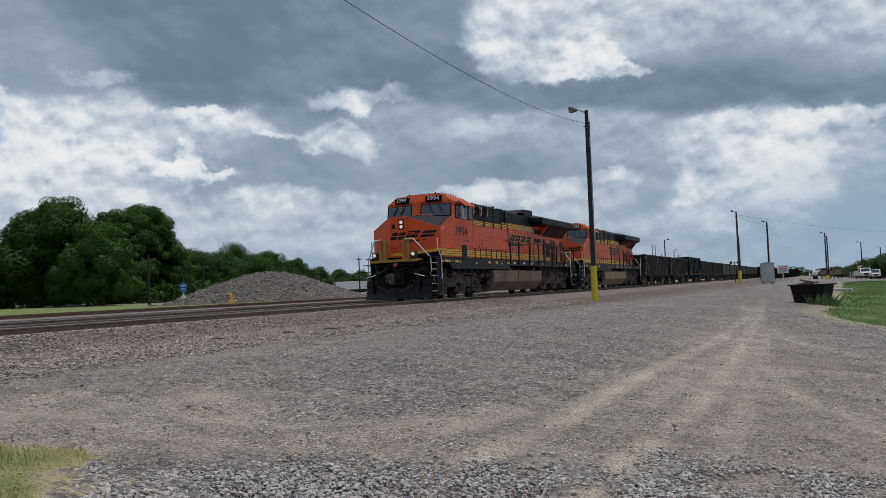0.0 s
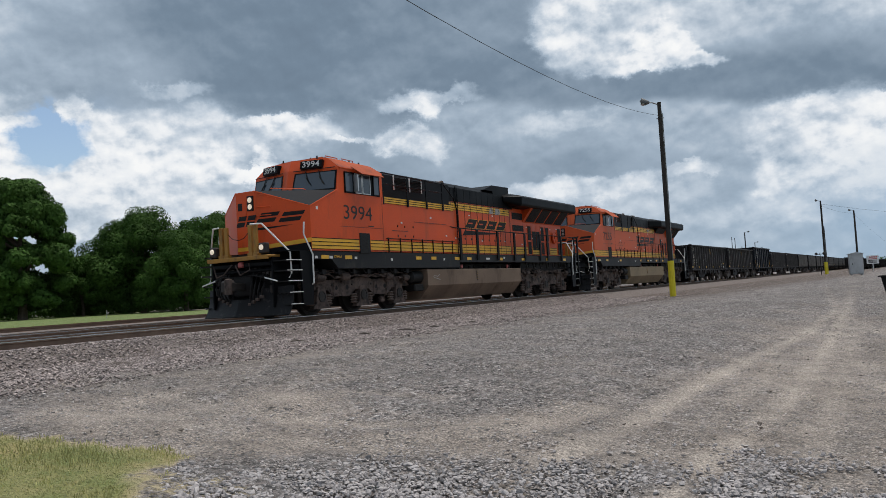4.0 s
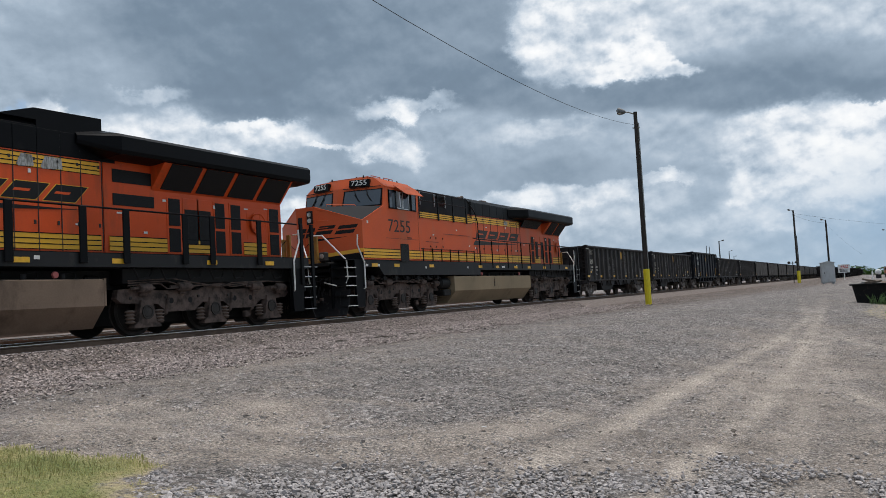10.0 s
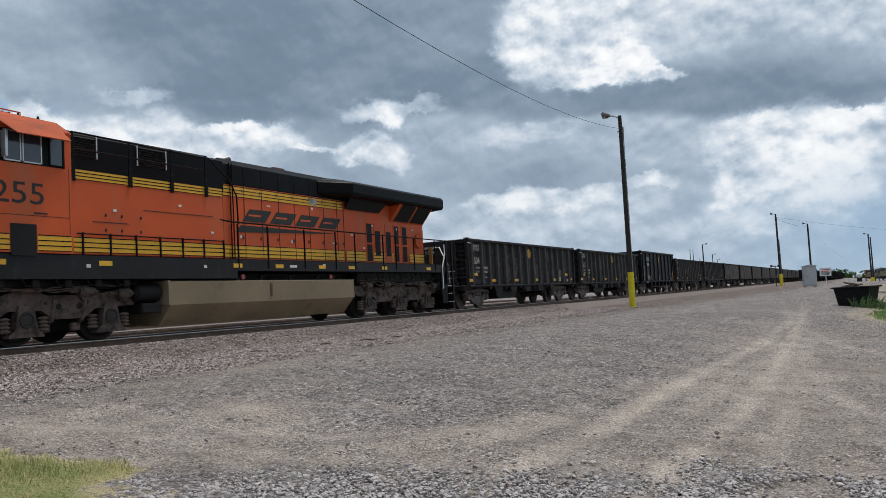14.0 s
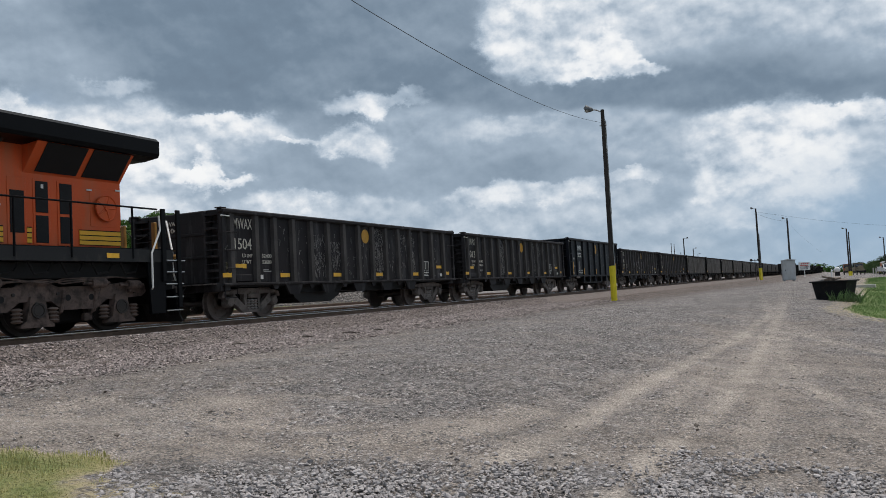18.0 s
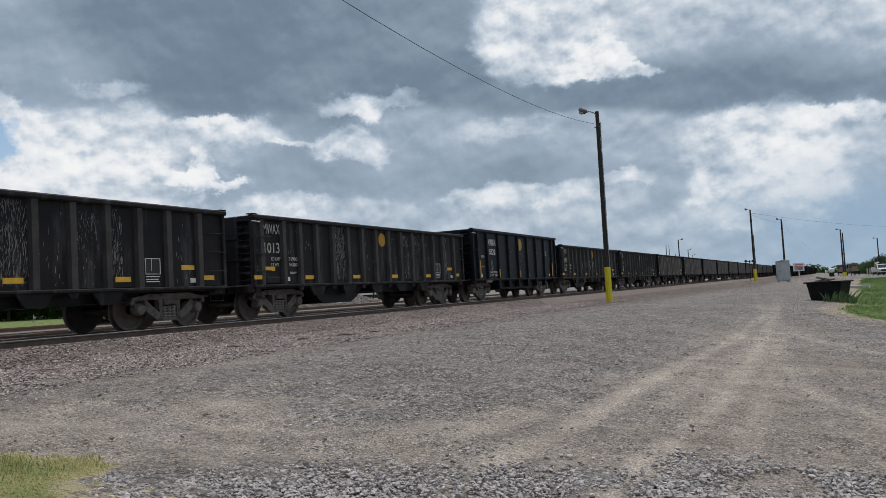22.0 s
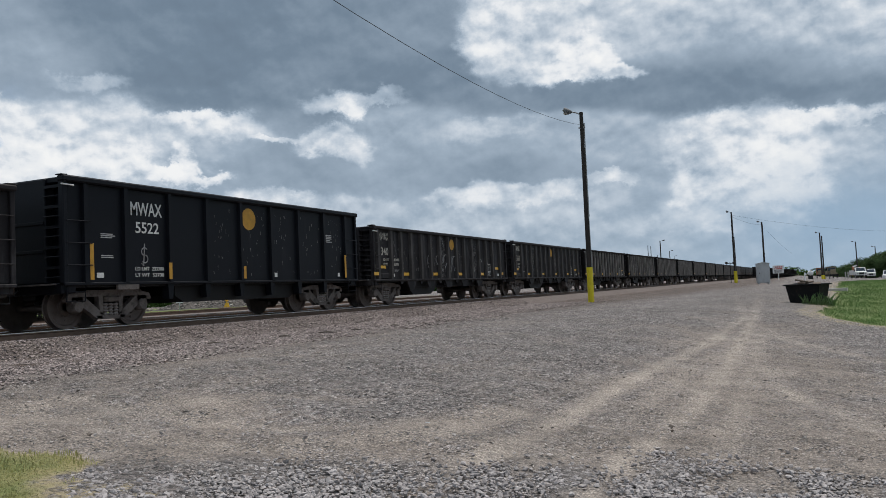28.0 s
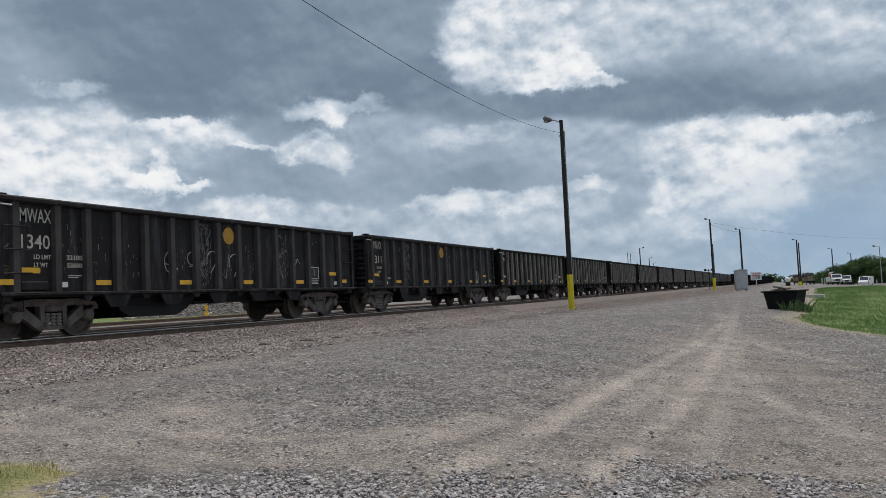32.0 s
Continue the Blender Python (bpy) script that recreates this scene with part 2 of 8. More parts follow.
def mat(name, color, rough=0.6, metal=0.0, scale=3.0, vary=0.25, grain=60.0, bump=0.15, dirt=None, dirt_at=0.62, streak=0.0, spec=0.4, glow=None, depth=0.01, rand=0.0):
    """A procedural surface: base colour with blotches (scale, vary), fine grain and relief, a second dirt colour in patches,
    upright streaks, and a change from piece to piece (rand)."""
    m = bpy.data.materials.new(name)
    m.use_nodes = True
    nt = m.node_tree
    N, L = nt.nodes.new, nt.links.new
    b = nt.nodes["Principled BSDF"]
    tc = N("ShaderNodeTexCoord").outputs["Object"]
    n1 = N("ShaderNodeTexNoise")
    n1.inputs["Scale"].default_value, n1.inputs["Detail"].default_value = scale, 6
    L(tc, n1.inputs["Vector"])
    n2 = N("ShaderNodeTexNoise")
    n2.inputs["Scale"].default_value, n2.inputs["Detail"].default_value = grain, 3
    L(tc, n2.inputs["Vector"])
    add = N("ShaderNodeMath")
    add.operation = "MULTIPLY_ADD"
    L(n1.outputs[0], add.inputs[0])
    add.inputs[1].default_value = 0.7
    mul = N("ShaderNodeMath")
    mul.operation = "MULTIPLY"
    L(n2.outputs[0], mul.inputs[0])
    mul.inputs[1].default_value = 0.3
    L(mul.outputs[0], add.inputs[2])
    ramp = N("ShaderNodeMapRange")
    ramp.inputs["From Min"].default_value, ramp.inputs["From Max"].default_value = 0.3, 0.7
    ramp.inputs["To Min"].default_value, ramp.inputs["To Max"].default_value = 1 - vary, 1 + vary
    L(add.outputs[0], ramp.inputs["Value"])
    value = ramp.outputs[0]
    if rand:
        info = N("ShaderNodeObjectInfo").outputs["Random"]
        geo = N("ShaderNodeNewGeometry").outputs["Random Per Island"]
        s = N("ShaderNodeMath")
        s.operation = "ADD"
        L(info, s.inputs[0])
        L(geo, s.inputs[1])
        f = N("ShaderNodeMath")
        f.operation = "FRACT"
        L(s.outputs[0], f.inputs[0])
        r = N("ShaderNodeMapRange")
        r.inputs["To Min"].default_value, r.inputs["To Max"].default_value = 1 - rand, 1 + rand
        L(f.outputs[0], r.inputs["Value"])
        k = N("ShaderNodeMath")
        k.operation = "MULTIPLY"
        L(value, k.inputs[0])
        L(r.outputs[0], k.inputs[1])
        value = k.outputs[0]
    tint = N("ShaderNodeVectorMath")
    tint.operation = "SCALE"
    tint.inputs[0].default_value = color[:3]
    L(value, tint.inputs["Scale"])
    col = tint.outputs[0]
    if dirt:
        st = N("ShaderNodeMapping")
        st.inputs["Scale"].default_value = (1, 1, 1 - 0.9 * streak)
        L(tc, st.inputs[0])
        n3 = N("ShaderNodeTexNoise")
        n3.inputs["Scale"].default_value, n3.inputs["Detail"].default_value, n3.inputs["Roughness"].default_value = scale * 1.7, 8, 0.65
        L(st.outputs[0], n3.inputs["Vector"])
        r3 = N("ShaderNodeMapRange")
        r3.inputs["From Min"].default_value, r3.inputs["From Max"].default_value = dirt_at - 0.08, dirt_at + 0.12
        L(n3.outputs[0], r3.inputs["Value"])
        mx = N("ShaderNodeMix")
        mx.data_type = "RGBA"
        L(r3.outputs[0], mx.inputs["Factor"])
        L(col, mx.inputs["A"])
        mx.inputs["B"].default_value = (*dirt, 1)
        col = mx.outputs["Result"]
    L(col, b.inputs["Base Color"])
    rr = N("ShaderNodeMapRange")
    rr.inputs["To Min"].default_value, rr.inputs["To Max"].default_value = max(0.03, rough - 0.12), min(1, rough + 0.12)
    L(n1.outputs[0], rr.inputs["Value"])
    L(rr.outputs[0], b.inputs["Roughness"])
    b.inputs["Metallic"].default_value = metal
    b.inputs["Specular IOR Level"].default_value = spec
    if glow:
        b.inputs["Emission Color"].default_value, b.inputs["Emission Strength"].default_value = (*glow[:3], 1), glow[3]
    bp = N("ShaderNodeBump")
    bp.inputs["Strength"].default_value, bp.inputs["Distance"].default_value = bump, depth
    L(n2.outputs[0], bp.inputs["Height"])
    L(bp.outputs[0], b.inputs["Normal"])
    return m

# ---------------------------------------------------------------- mesh helpers


class Shape:
    """Collects boxes, prisms, tubes and turned forms of one part, and links them as one mesh."""

    def __init__(self):
        self.v, self.f = [], []

    def add(self, verts, faces):
        o = len(self.v)
        self.v += [tuple(p) for p in verts]
        self.f += [tuple(i + o for i in f) for f in faces]
        return self

    def box(self, x0, x1, y0, y1, z0, z1, b=0.0):
        """A box; b cuts its twelve edges off."""
        if b <= 0:
            p = [(x, y, z) for x in (x0, x1) for y in (y0, y1) for z in (z0, z1)]
            return self.add(p, [(0, 1, 3, 2), (4, 6, 7, 5), (0, 4, 5, 1), (2, 3, 7, 6), (0, 2, 6, 4), (1, 5, 7, 3)])
        b = min(b, (x1 - x0) / 2.01, (y1 - y0) / 2.01, (z1 - z0) / 2.01)
        c, h = Vector(((x0 + x1) / 2, (y0 + y1) / 2, (z0 + z1) / 2)), ((x1 - x0) / 2, (y1 - y0) / 2, (z1 - z0) / 2)
        p, idx = [], {}
        for sx in (-1, 1):
            for sy in (-1, 1):
                for sz in (-1, 1):
                    for ax in range(3):
                        q = [s * (h[i] - (0 if i == ax else b)) for i, s in enumerate((sx, sy, sz))]
                        idx[sx, sy, sz, ax] = len(p)
                        p.append((c.x + q[0], c.y + q[1], c.z + q[2]))
        f = []
        for ax in range(3):
            u, w = (ax + 1) % 3, (ax + 2) % 3
            for s in (-1, 1):
                loop = []
                for a, d in ((-1, -1), (1, -1), (1, 1), (-1, 1)):
                    k = [0, 0, 0]
                    k[ax], k[u], k[w] = s, a, d
                    loop.append(idx[(*k, ax)])
                f.append(tuple(loop if s > 0 else loop[::-1]))
            for a in (-1, 1):
                for d in (-1, 1):
                    k0, k1 = [0, 0, 0], [0, 0, 0]
                    k0[ax], k1[ax] = -1, 1
                    k0[u] = k1[u] = a
                    k0[w] = k1[w] = d
                    q = (idx[(*k0, u)], idx[(*k1, u)], idx[(*k1, w)], idx[(*k0, w)])
                    f.append(q if a * d > 0 else q[::-1])
        for sx in (-1, 1):
            for sy in (-1, 1):
                for sz in (-1, 1):
                    t = (idx[sx, sy, sz, 0], idx[sx, sy, sz, 1], idx[sx, sy, sz, 2])
                    f.append(t if sx * sy * sz > 0 else t[::-1])
        return self.add(p, f)

    def prism(self, outline, a, b, axis="y"):
        """An outline (pairs) drawn out from a to b along an axis; for y the pairs are (x, z), for x (y, z), for z (x, y)."""
        n = len(outline)
        put = {"y": lambda p, q: (p[0], q, p[1]), "x": lambda p, q: (q, p[0], p[1]), "z": lambda p, q: (p[0], p[1], q)}[axis]
        v = [put(p, a) for p in outline] + [put(p, b) for p in outline]
        f = [tuple(range(n))[::-1], tuple(range(n, 2 * n))] + [(i, (i + 1) % n, n + (i + 1) % n, n + i) for i in range(n)]
        return self.add(v, f)

    def tube(self, pts, r, n=8):
        """A round bar along points."""
        pts = [Vector(p) for p in pts]
        rings = []
        for i, p in enumerate(pts):
            d = (pts[min(i + 1, len(pts) - 1)] - pts[max(i - 1, 0)]).normalized()
            s = d.cross(Vector((0, 0, 1)) if abs(d.z) < 0.9 else Vector((1, 0, 0))).normalized()
            t = d.cross(s)
            rr = r[i] if isinstance(r, (list, tuple)) else r
            rings.append([p + (s * math.cos(2 * math.pi * k / n) + t * math.sin(2 * math.pi * k / n)) * rr for k in range(n)])
        v = [q for ring in rings for q in ring]
        f = [(i * n + k, i * n + (k + 1) % n, (i + 1) * n + (k + 1) % n, (i + 1) * n + k) for i in range(len(pts) - 1) for k in range(n)]
        f += [tuple(range(n))[::-1], tuple(range((len(pts) - 1) * n, len(pts) * n))]
        return self.add(v, f)

    def turned(self, prof, c, axis="y", n=20):
        """A turned form: profile of (distance along the axis, radius) round c."""
        ring = []
        for d, r in prof:
            for k in range(n):
                a, e = r * math.cos(2 * math.pi * k / n), r * math.sin(2 * math.pi * k / n)
                q = {"y": (a, d, e), "x": (d, a, e), "z": (a, e, d)}[axis]
                ring.append((c[0] + q[0], c[1] + q[1], c[2] + q[2]))
        m = len(prof)
        f = [(i * n + k, i * n + (k + 1) % n, (i + 1) * n + (k + 1) % n, (i + 1) * n + k) for i in range(m - 1) for k in range(n)]
        f += [tuple(range(n))[::-1], tuple(range((m - 1) * n, m * n))]
        return self.add(ring, f)

    def slab(self, corners, t, n=None):
        """A flat plate over coplanar corners, t thick along its normal n."""
        c = [Vector(p) for p in corners]
        n = Vector(n) if n else (c[1] - c[0]).cross(c[2] - c[0]).normalized()
        m = len(c)
        v = c + [p + n * t for p in c]
        return self.add(v, [tuple(range(m))[::-1], tuple(range(m, 2 * m))] + [(i, (i + 1) % m, m + (i + 1) % m, m + i) for i in range(m)])

    def mirror(self):
        """Adds the same form on the other side of y = 0."""
        o = len(self.v)
        self.v += [(x, -y, z) for x, y, z in self.v]
        self.f += [tuple(i + o for i in f[::-1]) for f in self.f]
        return self

    def mesh(self, name, materials, smooth=False):
        me = bpy.data.meshes.new(name)
        me.from_pydata(self.v, [], self.f)
        bm = bmesh.new()
        bm.from_mesh(me)
        bmesh.ops.recalc_face_normals(bm, faces=bm.faces)
        bm.to_mesh(me)
        bm.free()
        for m in (materials if isinstance(materials, (list, tuple)) else [materials]):
            me.materials.append(m)
        if smooth:
            me.polygons.foreach_set("use_smooth", [True] * len(me.polygons))
            me.set_sharp_from_angle(angle=radians(35))
        return me


def part(name, shape, material, parent, label="", at=None, smooth=False):
    """Links a shape (or a ready mesh) as ONE mesh object under a thing or a part."""
    me = shape if isinstance(shape, bpy.types.Mesh) else shape.mesh(name, material, smooth)
    ob = new(name, me)
    ob.parent = parent
    if at is not None:
        ob.matrix_basis = at
    if label:
        tagged(ob, label)
    return ob


def thing(name, label, category, at=None, group="", kind=""):
    """An empty at the base of a thing that has parts."""
    ob = new(name)
    ob.empty_display_size = 0.3
    if at is not None:
        ob.matrix_basis = at
    return tagged(ob, label, category, group, kind)


def raw_mesh(name, verts, faces, material, smooth=False, counts=None):
    """A big mesh straight from arrays; faces all of one size."""
    verts, faces = np.asarray(verts, dtype=np.float32), np.asarray(faces, dtype=np.int32)
    me = bpy.data.meshes.new(name)
    me.vertices.add(len(verts))
    me.vertices.foreach_set("co", verts.ravel())
    k = faces.shape[1]
    me.loops.add(faces.size)
    me.loops.foreach_set("vertex_index", faces.ravel())
    me.polygons.add(len(faces))
    me.polygons.foreach_set("loop_start", np.arange(0, faces.size, k, dtype=np.int32))
    me.update(calc_edges=True)
    me.validate()
    for m in (material if isinstance(material, (list, tuple)) else [material]):
        me.materials.append(m)
    me.polygons.foreach_set("use_smooth", [bool(smooth)] * len(me.polygons))
    return me

# ---------------------------------------------------------------- ground


def smooth01(a):
    a = np.clip(a, 0, 1)
    return a * a * (3 - 2 * a)


def ground_z(x, y):
    """The lie of the land: it climbs from the lens to the rails, runs level along them, and rises a little to the trees."""
    x, y = np.asarray(x, float), np.asarray(y, float)
    z = -0.42 - 0.72 * (1 - smooth01((y + 0.22 * np.clip(x, -20, 80)) / 11))
    z = z - 0.45 * smooth01((x - 95) / 90) * smooth01((5 - y) / 8)
    z = z + 0.27 * smooth01((y - 25) / 11) + 0.2 * smooth01((y - 48) / 40)
    return z


RUTS = [
    [(2.0, 2.6), (4.85, 2.63), (6.0, 2.57), (7.4, 2.4), (9.9, 2.32), (13, 2.12), (17, 1.76), (23.9, 1.6), (33.6, 2.5), (42, 3.2)],
    [(4.5, 1.5), (7.0, 1.42), (9.4, 1.25), (13, 1.2), (17.5, 1.26), (24, 1.39), (36, 1.8)],
    [(6.2, 10), (5.96, 8.06), (5.58, 6.74), (5.35, 5.35), (5.48, 4.3), (5.9, 3.5), (6.16, 2.8)],
    [(15.4, -1.1), (18.3, 0.43), (22, 1.29)],
    [(9.1, -0.6), (11.3, 0.3), (15.6, 1.03)],
    [(4.6, 3.3), (6.2, 3.2), (8.2, 2.95), (11, 2.75), (15, 2.4), (20, 2.0), (26, 2.1)],
    [(3.9, 2.2), (5.6, 2.1), (8.0, 1.85), (11, 1.7), (15, 1.5)],
    [(5.2, 0.6), (7.6, 0.75), (10.5, 0.8), (14, 0.85), (20, 1.0)],
    [(6.6, 9.6), (6.45, 8.0), (6.2, 6.8), (6.05, 5.6), (6.3, 4.6), (7.0, 3.7), (8.4, 3.0)],
    [(7.8, 4.6), (7.46, 5.6), (6.94, 6.35), (6.05, 6.27), (5.5, 5.5), (5.55, 4.5)],
]


def rut_distance(x, y, lines=RUTS):
    d = np.full(x.shape, 1e3)
    for line in lines:
        for (ax, ay), (bx, by) in zip(line, line[1:]):
            ux, uy = bx - ax, by - ay
            t = np.clip(((x - ax) * ux + (y - ay) * uy) / (ux * ux + uy * uy), 0, 1)
            d = np.minimum(d, np.hypot(x - ax - t * ux, y - ay - t * uy))
    return d


RUT_WEAR = (0.85, 0.95, 0.4, 0.6, 0.65, 0.3, 0.5, 0.6, 0.5, 0.35)


def rut_dust(x, y):
    """How much each wheel track has been ground to pale dust."""
    wob = lumps(x, y, 3.1, 3)
    out = np.zeros_like(x)
    for line, wear in zip(RUTS, RUT_WEAR):
        out = np.maximum(out, wear * np.exp(-(rut_distance(x, y, [line]) / (0.2 + 0.07 * wob)) ** 2))
    return out * (0.92 + 0.3 * lumps(x, y, 1.9, 6)) * (0.35 + 0.65 * smooth01((34 - x) / 14))


def near_line(x, y, line, width):
    return np.exp(-(rut_distance(x, y, [line]) / width) ** 2)


TURN_STRIP = [(4.5, 5.6), (4.86, 4.93), (5.28, 4.63), (5.88, 4.07), (6.75, 3.36), (8.2, 2.9)]      # pale strip where lorries swing round
SIDE_LANE = [(6.2, 9.2), (7.3, 7.9), (9.1, 8.3), (12.6, 8.7), (16, 7.3), (26, 6.6), (45, 6.2)]       # smooth lane along the ballast
SWING_MARK = [(6.5, 6.9), (6.36, 6.47), (5.95, 5.9), (5.7, 5.4), (5.68, 4.95), (5.85, 4.5)]           # darker tyre sweep


def dust_field(x, y):
    """How far fines cover the stones, 0 bare gravel to 1 bare dust."""
    wob = lumps(x, y, 3.1, 3)
    lane = smooth01((2.35 - np.abs(y - 0.35 - 0.035 * x) + 0.45 * wob) / 1.3) * smooth01((x - 4.5) / 3) * 0.50
    patch = 0.62 * np.exp(-((x - 18.8) / 4.0) ** 2 - ((y - 1.9) / 1.1) ** 2)
    bowl = smooth01((2.25 - np.hypot((x - 5.9) / 0.75, (y - 6.2) / 1.55) + 0.3 * wob) / 1.3) * 0.58
    strip = 0.72 * near_line(x, y, TURN_STRIP, 0.42 + 0.08 * wob)
    side = 0.34 * near_line(x, y, SIDE_LANE, 0.9 + 0.25 * wob)
    d = np.maximum.reduce([rut_dust(x, y), lane, patch, bowl, strip, side])
    d = d - 0.35 * near_line(x, y, SWING_MARK, 0.13)
    d = np.maximum(d + 0.13 * (1 - d), 0.16 * smooth01((x - 45) / 30) * (y < 8))
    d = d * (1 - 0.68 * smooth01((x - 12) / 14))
    return np.clip(d, 0, 1) * (1 - 0.8 * coarse_band(x, y))


def coarse_band(x, y):
    """The strip of coarse stone at the near edge of the yard."""
    a = np.arctan2(y, np.maximum(x, 0.1))
    return smooth01((6.7 + 0.75 * smooth01((0.38 - a) / 0.2) - np.hypot(x, y) + 0.4 * lumps(x, y, 1.3, 34)) / 0.95) * (1 - 0.6 * rut_dust(x, y) * (a < 0.6)) * (1 - smooth01((0.5 - a) / 0.25) * smooth01(0.45 - 1.1 * lumps(x, y, 0.9, 35)))


def lumps(x, y, scale, seed):
    """Cheap smooth random relief in -1..1."""
    r = np.random.RandomState(seed)
    out = np.zeros_like(x)
    for i in range(10):
        a, k, ph = r.uniform(0, 6.283), r.uniform(0.6, 1.7) / scale, r.uniform(0, 6.283)
        out += np.sin((x * math.cos(a) + y * math.sin(a)) * k * 6.283 + ph)
    return out / 5


def grass_weight(x, y):
    """1 where the verge grass grows."""
    wob = 0.35 * lumps(x, y, 2.6, 5)
    right = smooth01((np.interp(x, [20, 22.8, 23.3, 24.3, 25.6, 27, 37, 47, 65, 100], [-3.4, -2.0, -1.45, -0.85, -0.3, -0.05, -0.85, -1.1, -2.0, -3.2]) - y + wob * 0.5) / 0.5) * smooth01((x - 21.5 + wob) / 1.5) * smooth01((88 - x) / 6)
    left = smooth01((1.09 - np.hypot((x - 2.92) / 1.5, (y - 6.1) / 1.95) + 0.12 * wob + 0.07 * lumps(x, y, 0.5, 46)) / 0.24)
    left = np.maximum(left, 0.92 * smooth01((1.0 - np.hypot((x - 4.30) / 0.42, (y - 5.32) / 0.50) + 0.14 * lumps(x, y, 0.5, 48)) / 0.35))
    back = smooth01((y - 33 + wob * 2 - 0.0 * x) / 3) * smooth01((58 - x + 0.25 * (y - 33) + wob * 4) / 6)
    return np.clip(right + left + back, 0, 1)


def ground_material():
    m = bpy.data.materials.new("gravel_and_dust")
    m.use_nodes = True
    nt = m.node_tree
    N, L = nt.nodes.new, nt.links.new
    b = nt.nodes["Principled BSDF"]
    pos = N("ShaderNodeNewGeometry").outputs["Position"]

    def noise_tex(scale, detail, rough=0.55):
        n = N("ShaderNodeTexNoise")
        n.inputs["Scale"].default_value, n.inputs["Detail"].default_value, n.inputs["Roughness"].default_value = scale, detail, rough
        L(pos, n.inputs["Vector"])
        return n.outputs[0]

    def mapped(v, a, c, lo=0.0, hi=1.0):
        r = N("ShaderNodeMapRange")
        for k, q in zip(("From Min", "From Max", "To Min", "To Max"), (a, c, lo, hi)):
            r.inputs[k].default_value = q
        L(v, r.inputs["Value"])
        return r.outputs[0]

    def mixed(fac, a, c):
        n = N("ShaderNodeMix")
        n.data_type = "RGBA"
        L(fac, n.inputs["Factor"])
        for key, q in (("A", a), ("B", c)):
            if isinstance(q, tuple):
                n.inputs[key].default_value = q
            else:
                L(q, n.inputs[key])
        return n.outputs["Result"]

    def attr(name):
        a = N("ShaderNodeAttribute")
        a.attribute_name = name
        return a.outputs["Fac"]

    vor = N("ShaderNodeTexVoronoi")
    vor.inputs["Scale"].default_value = 26.0
    L(pos, vor.inputs["Vector"])
    vor2 = N("ShaderNodeTexVoronoi")
    vor2.inputs["Scale"].default_value = 42.0
    L(pos, vor2.inputs["Vector"])
    sepc = N("ShaderNodeSeparateColor")
    L(vor.outputs["Color"], sepc.inputs[0])
    stone = N("ShaderNodeValToRGB")
    L(sepc.outputs[0], stone.inputs[0])
    e = stone.color_ramp.elements
    e[0].position, e[0].color = 0.0, (0.10, 0.095, 0.094, 1)
    e[1].position, e[1].color = 1.0, (0.59, 0.565, 0.552, 1)
    for p, c in ((0.3, (0.275, 0.253, 0.243, 1)), (0.6, (0.41, 0.378, 0.362, 1)), (0.8, (0.325, 0.278, 0.256, 1))):
        k = e.new(p)
        k.color = c
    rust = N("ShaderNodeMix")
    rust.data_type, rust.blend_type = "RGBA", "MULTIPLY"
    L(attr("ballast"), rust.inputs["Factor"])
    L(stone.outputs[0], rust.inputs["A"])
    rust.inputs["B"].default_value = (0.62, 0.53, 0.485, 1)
    worn = N("ShaderNodeMath")
    worn.operation = "MULTIPLY_ADD"
    L(mapped(noise_tex(1.3, 8, 0.65), 0.35, 0.65, -0.25, 0.25), worn.inputs[0])
    worn.inputs[1].default_value = 1.0
    L(mapped(attr("dust"), 0.45, 1.0), worn.inputs[2])
    dust_c = mixed(worn.outputs[0], (0.435, 0.374, 0.325, 1), (0.60, 0.525, 0.46, 1))
    dusty = N("ShaderNodeMath")
    dusty.operation = "MULTIPLY_ADD"
    L(mapped(noise_tex(4.0, 8, 0.7), 0.3, 0.7, -0.36, 0.36), dusty.inputs[0])
    dusty.inputs[1].default_value = 0.9
    drift = N("ShaderNodeMath")
    drift.operation = "MULTIPLY_ADD"
    L(mapped(noise_tex(0.75, 6, 0.6), 0.3, 0.7, -0.34, 0.34), drift.inputs[0])
    drift.inputs[1].default_value = 1.0
    L(attr("dust"), drift.inputs[2])
    L(drift.outputs[0], dusty.inputs[2])
    fac = mapped(dusty.outputs[0], 0.12, 0.72)
    col = mixed(fac, rust.outputs["Result"], dust_c)
    peb = N("ShaderNodeSeparateColor")
    L(vor2.outputs["Color"], peb.inputs[0])
    grit = N("ShaderNodeMath")
    grit.operation = "MULTIPLY"
    L(mapped(peb.outputs[0], 0.64, 0.70), grit.inputs[0])
    L(mapped(noise_tex(2.0, 5, 0.65), 0.42, 0.58), grit.inputs[1])
    col = mixed(grit.outputs[0], col, mixed(peb.outputs[1], (0.10, 0.092, 0.088, 1), (0.36, 0.34, 0.325, 1)))
    # wheel tracks ground to fine pale dust
    track = N("ShaderNodeMath")
    track.operation = "MULTIPLY"
    L(mapped(attr("rut"), 0.1, 0.8, 0.0, 0.85), track.inputs[0])
    L(mapped(noise_tex(7.0, 7, 0.7), 0.32, 0.55, 0.35, 1.0), track.inputs[1])
    col = mixed(track.outputs[0], col, (0.62, 0.543, 0.473, 1))
    # pebble middles lighter, gaps darker: shade between stones put into the colour
    pebble_shade = mapped(vor2.outputs["Distance"], 0.0, 0.55, 1.24, 0.62)
    patchy = N("ShaderNodeMath")
    patchy.operation = "MULTIPLY"
    L(mapped(noise_tex(1.7, 7, 0.68), 0.3, 0.7, 0.80, 1.18), patchy.inputs[0])
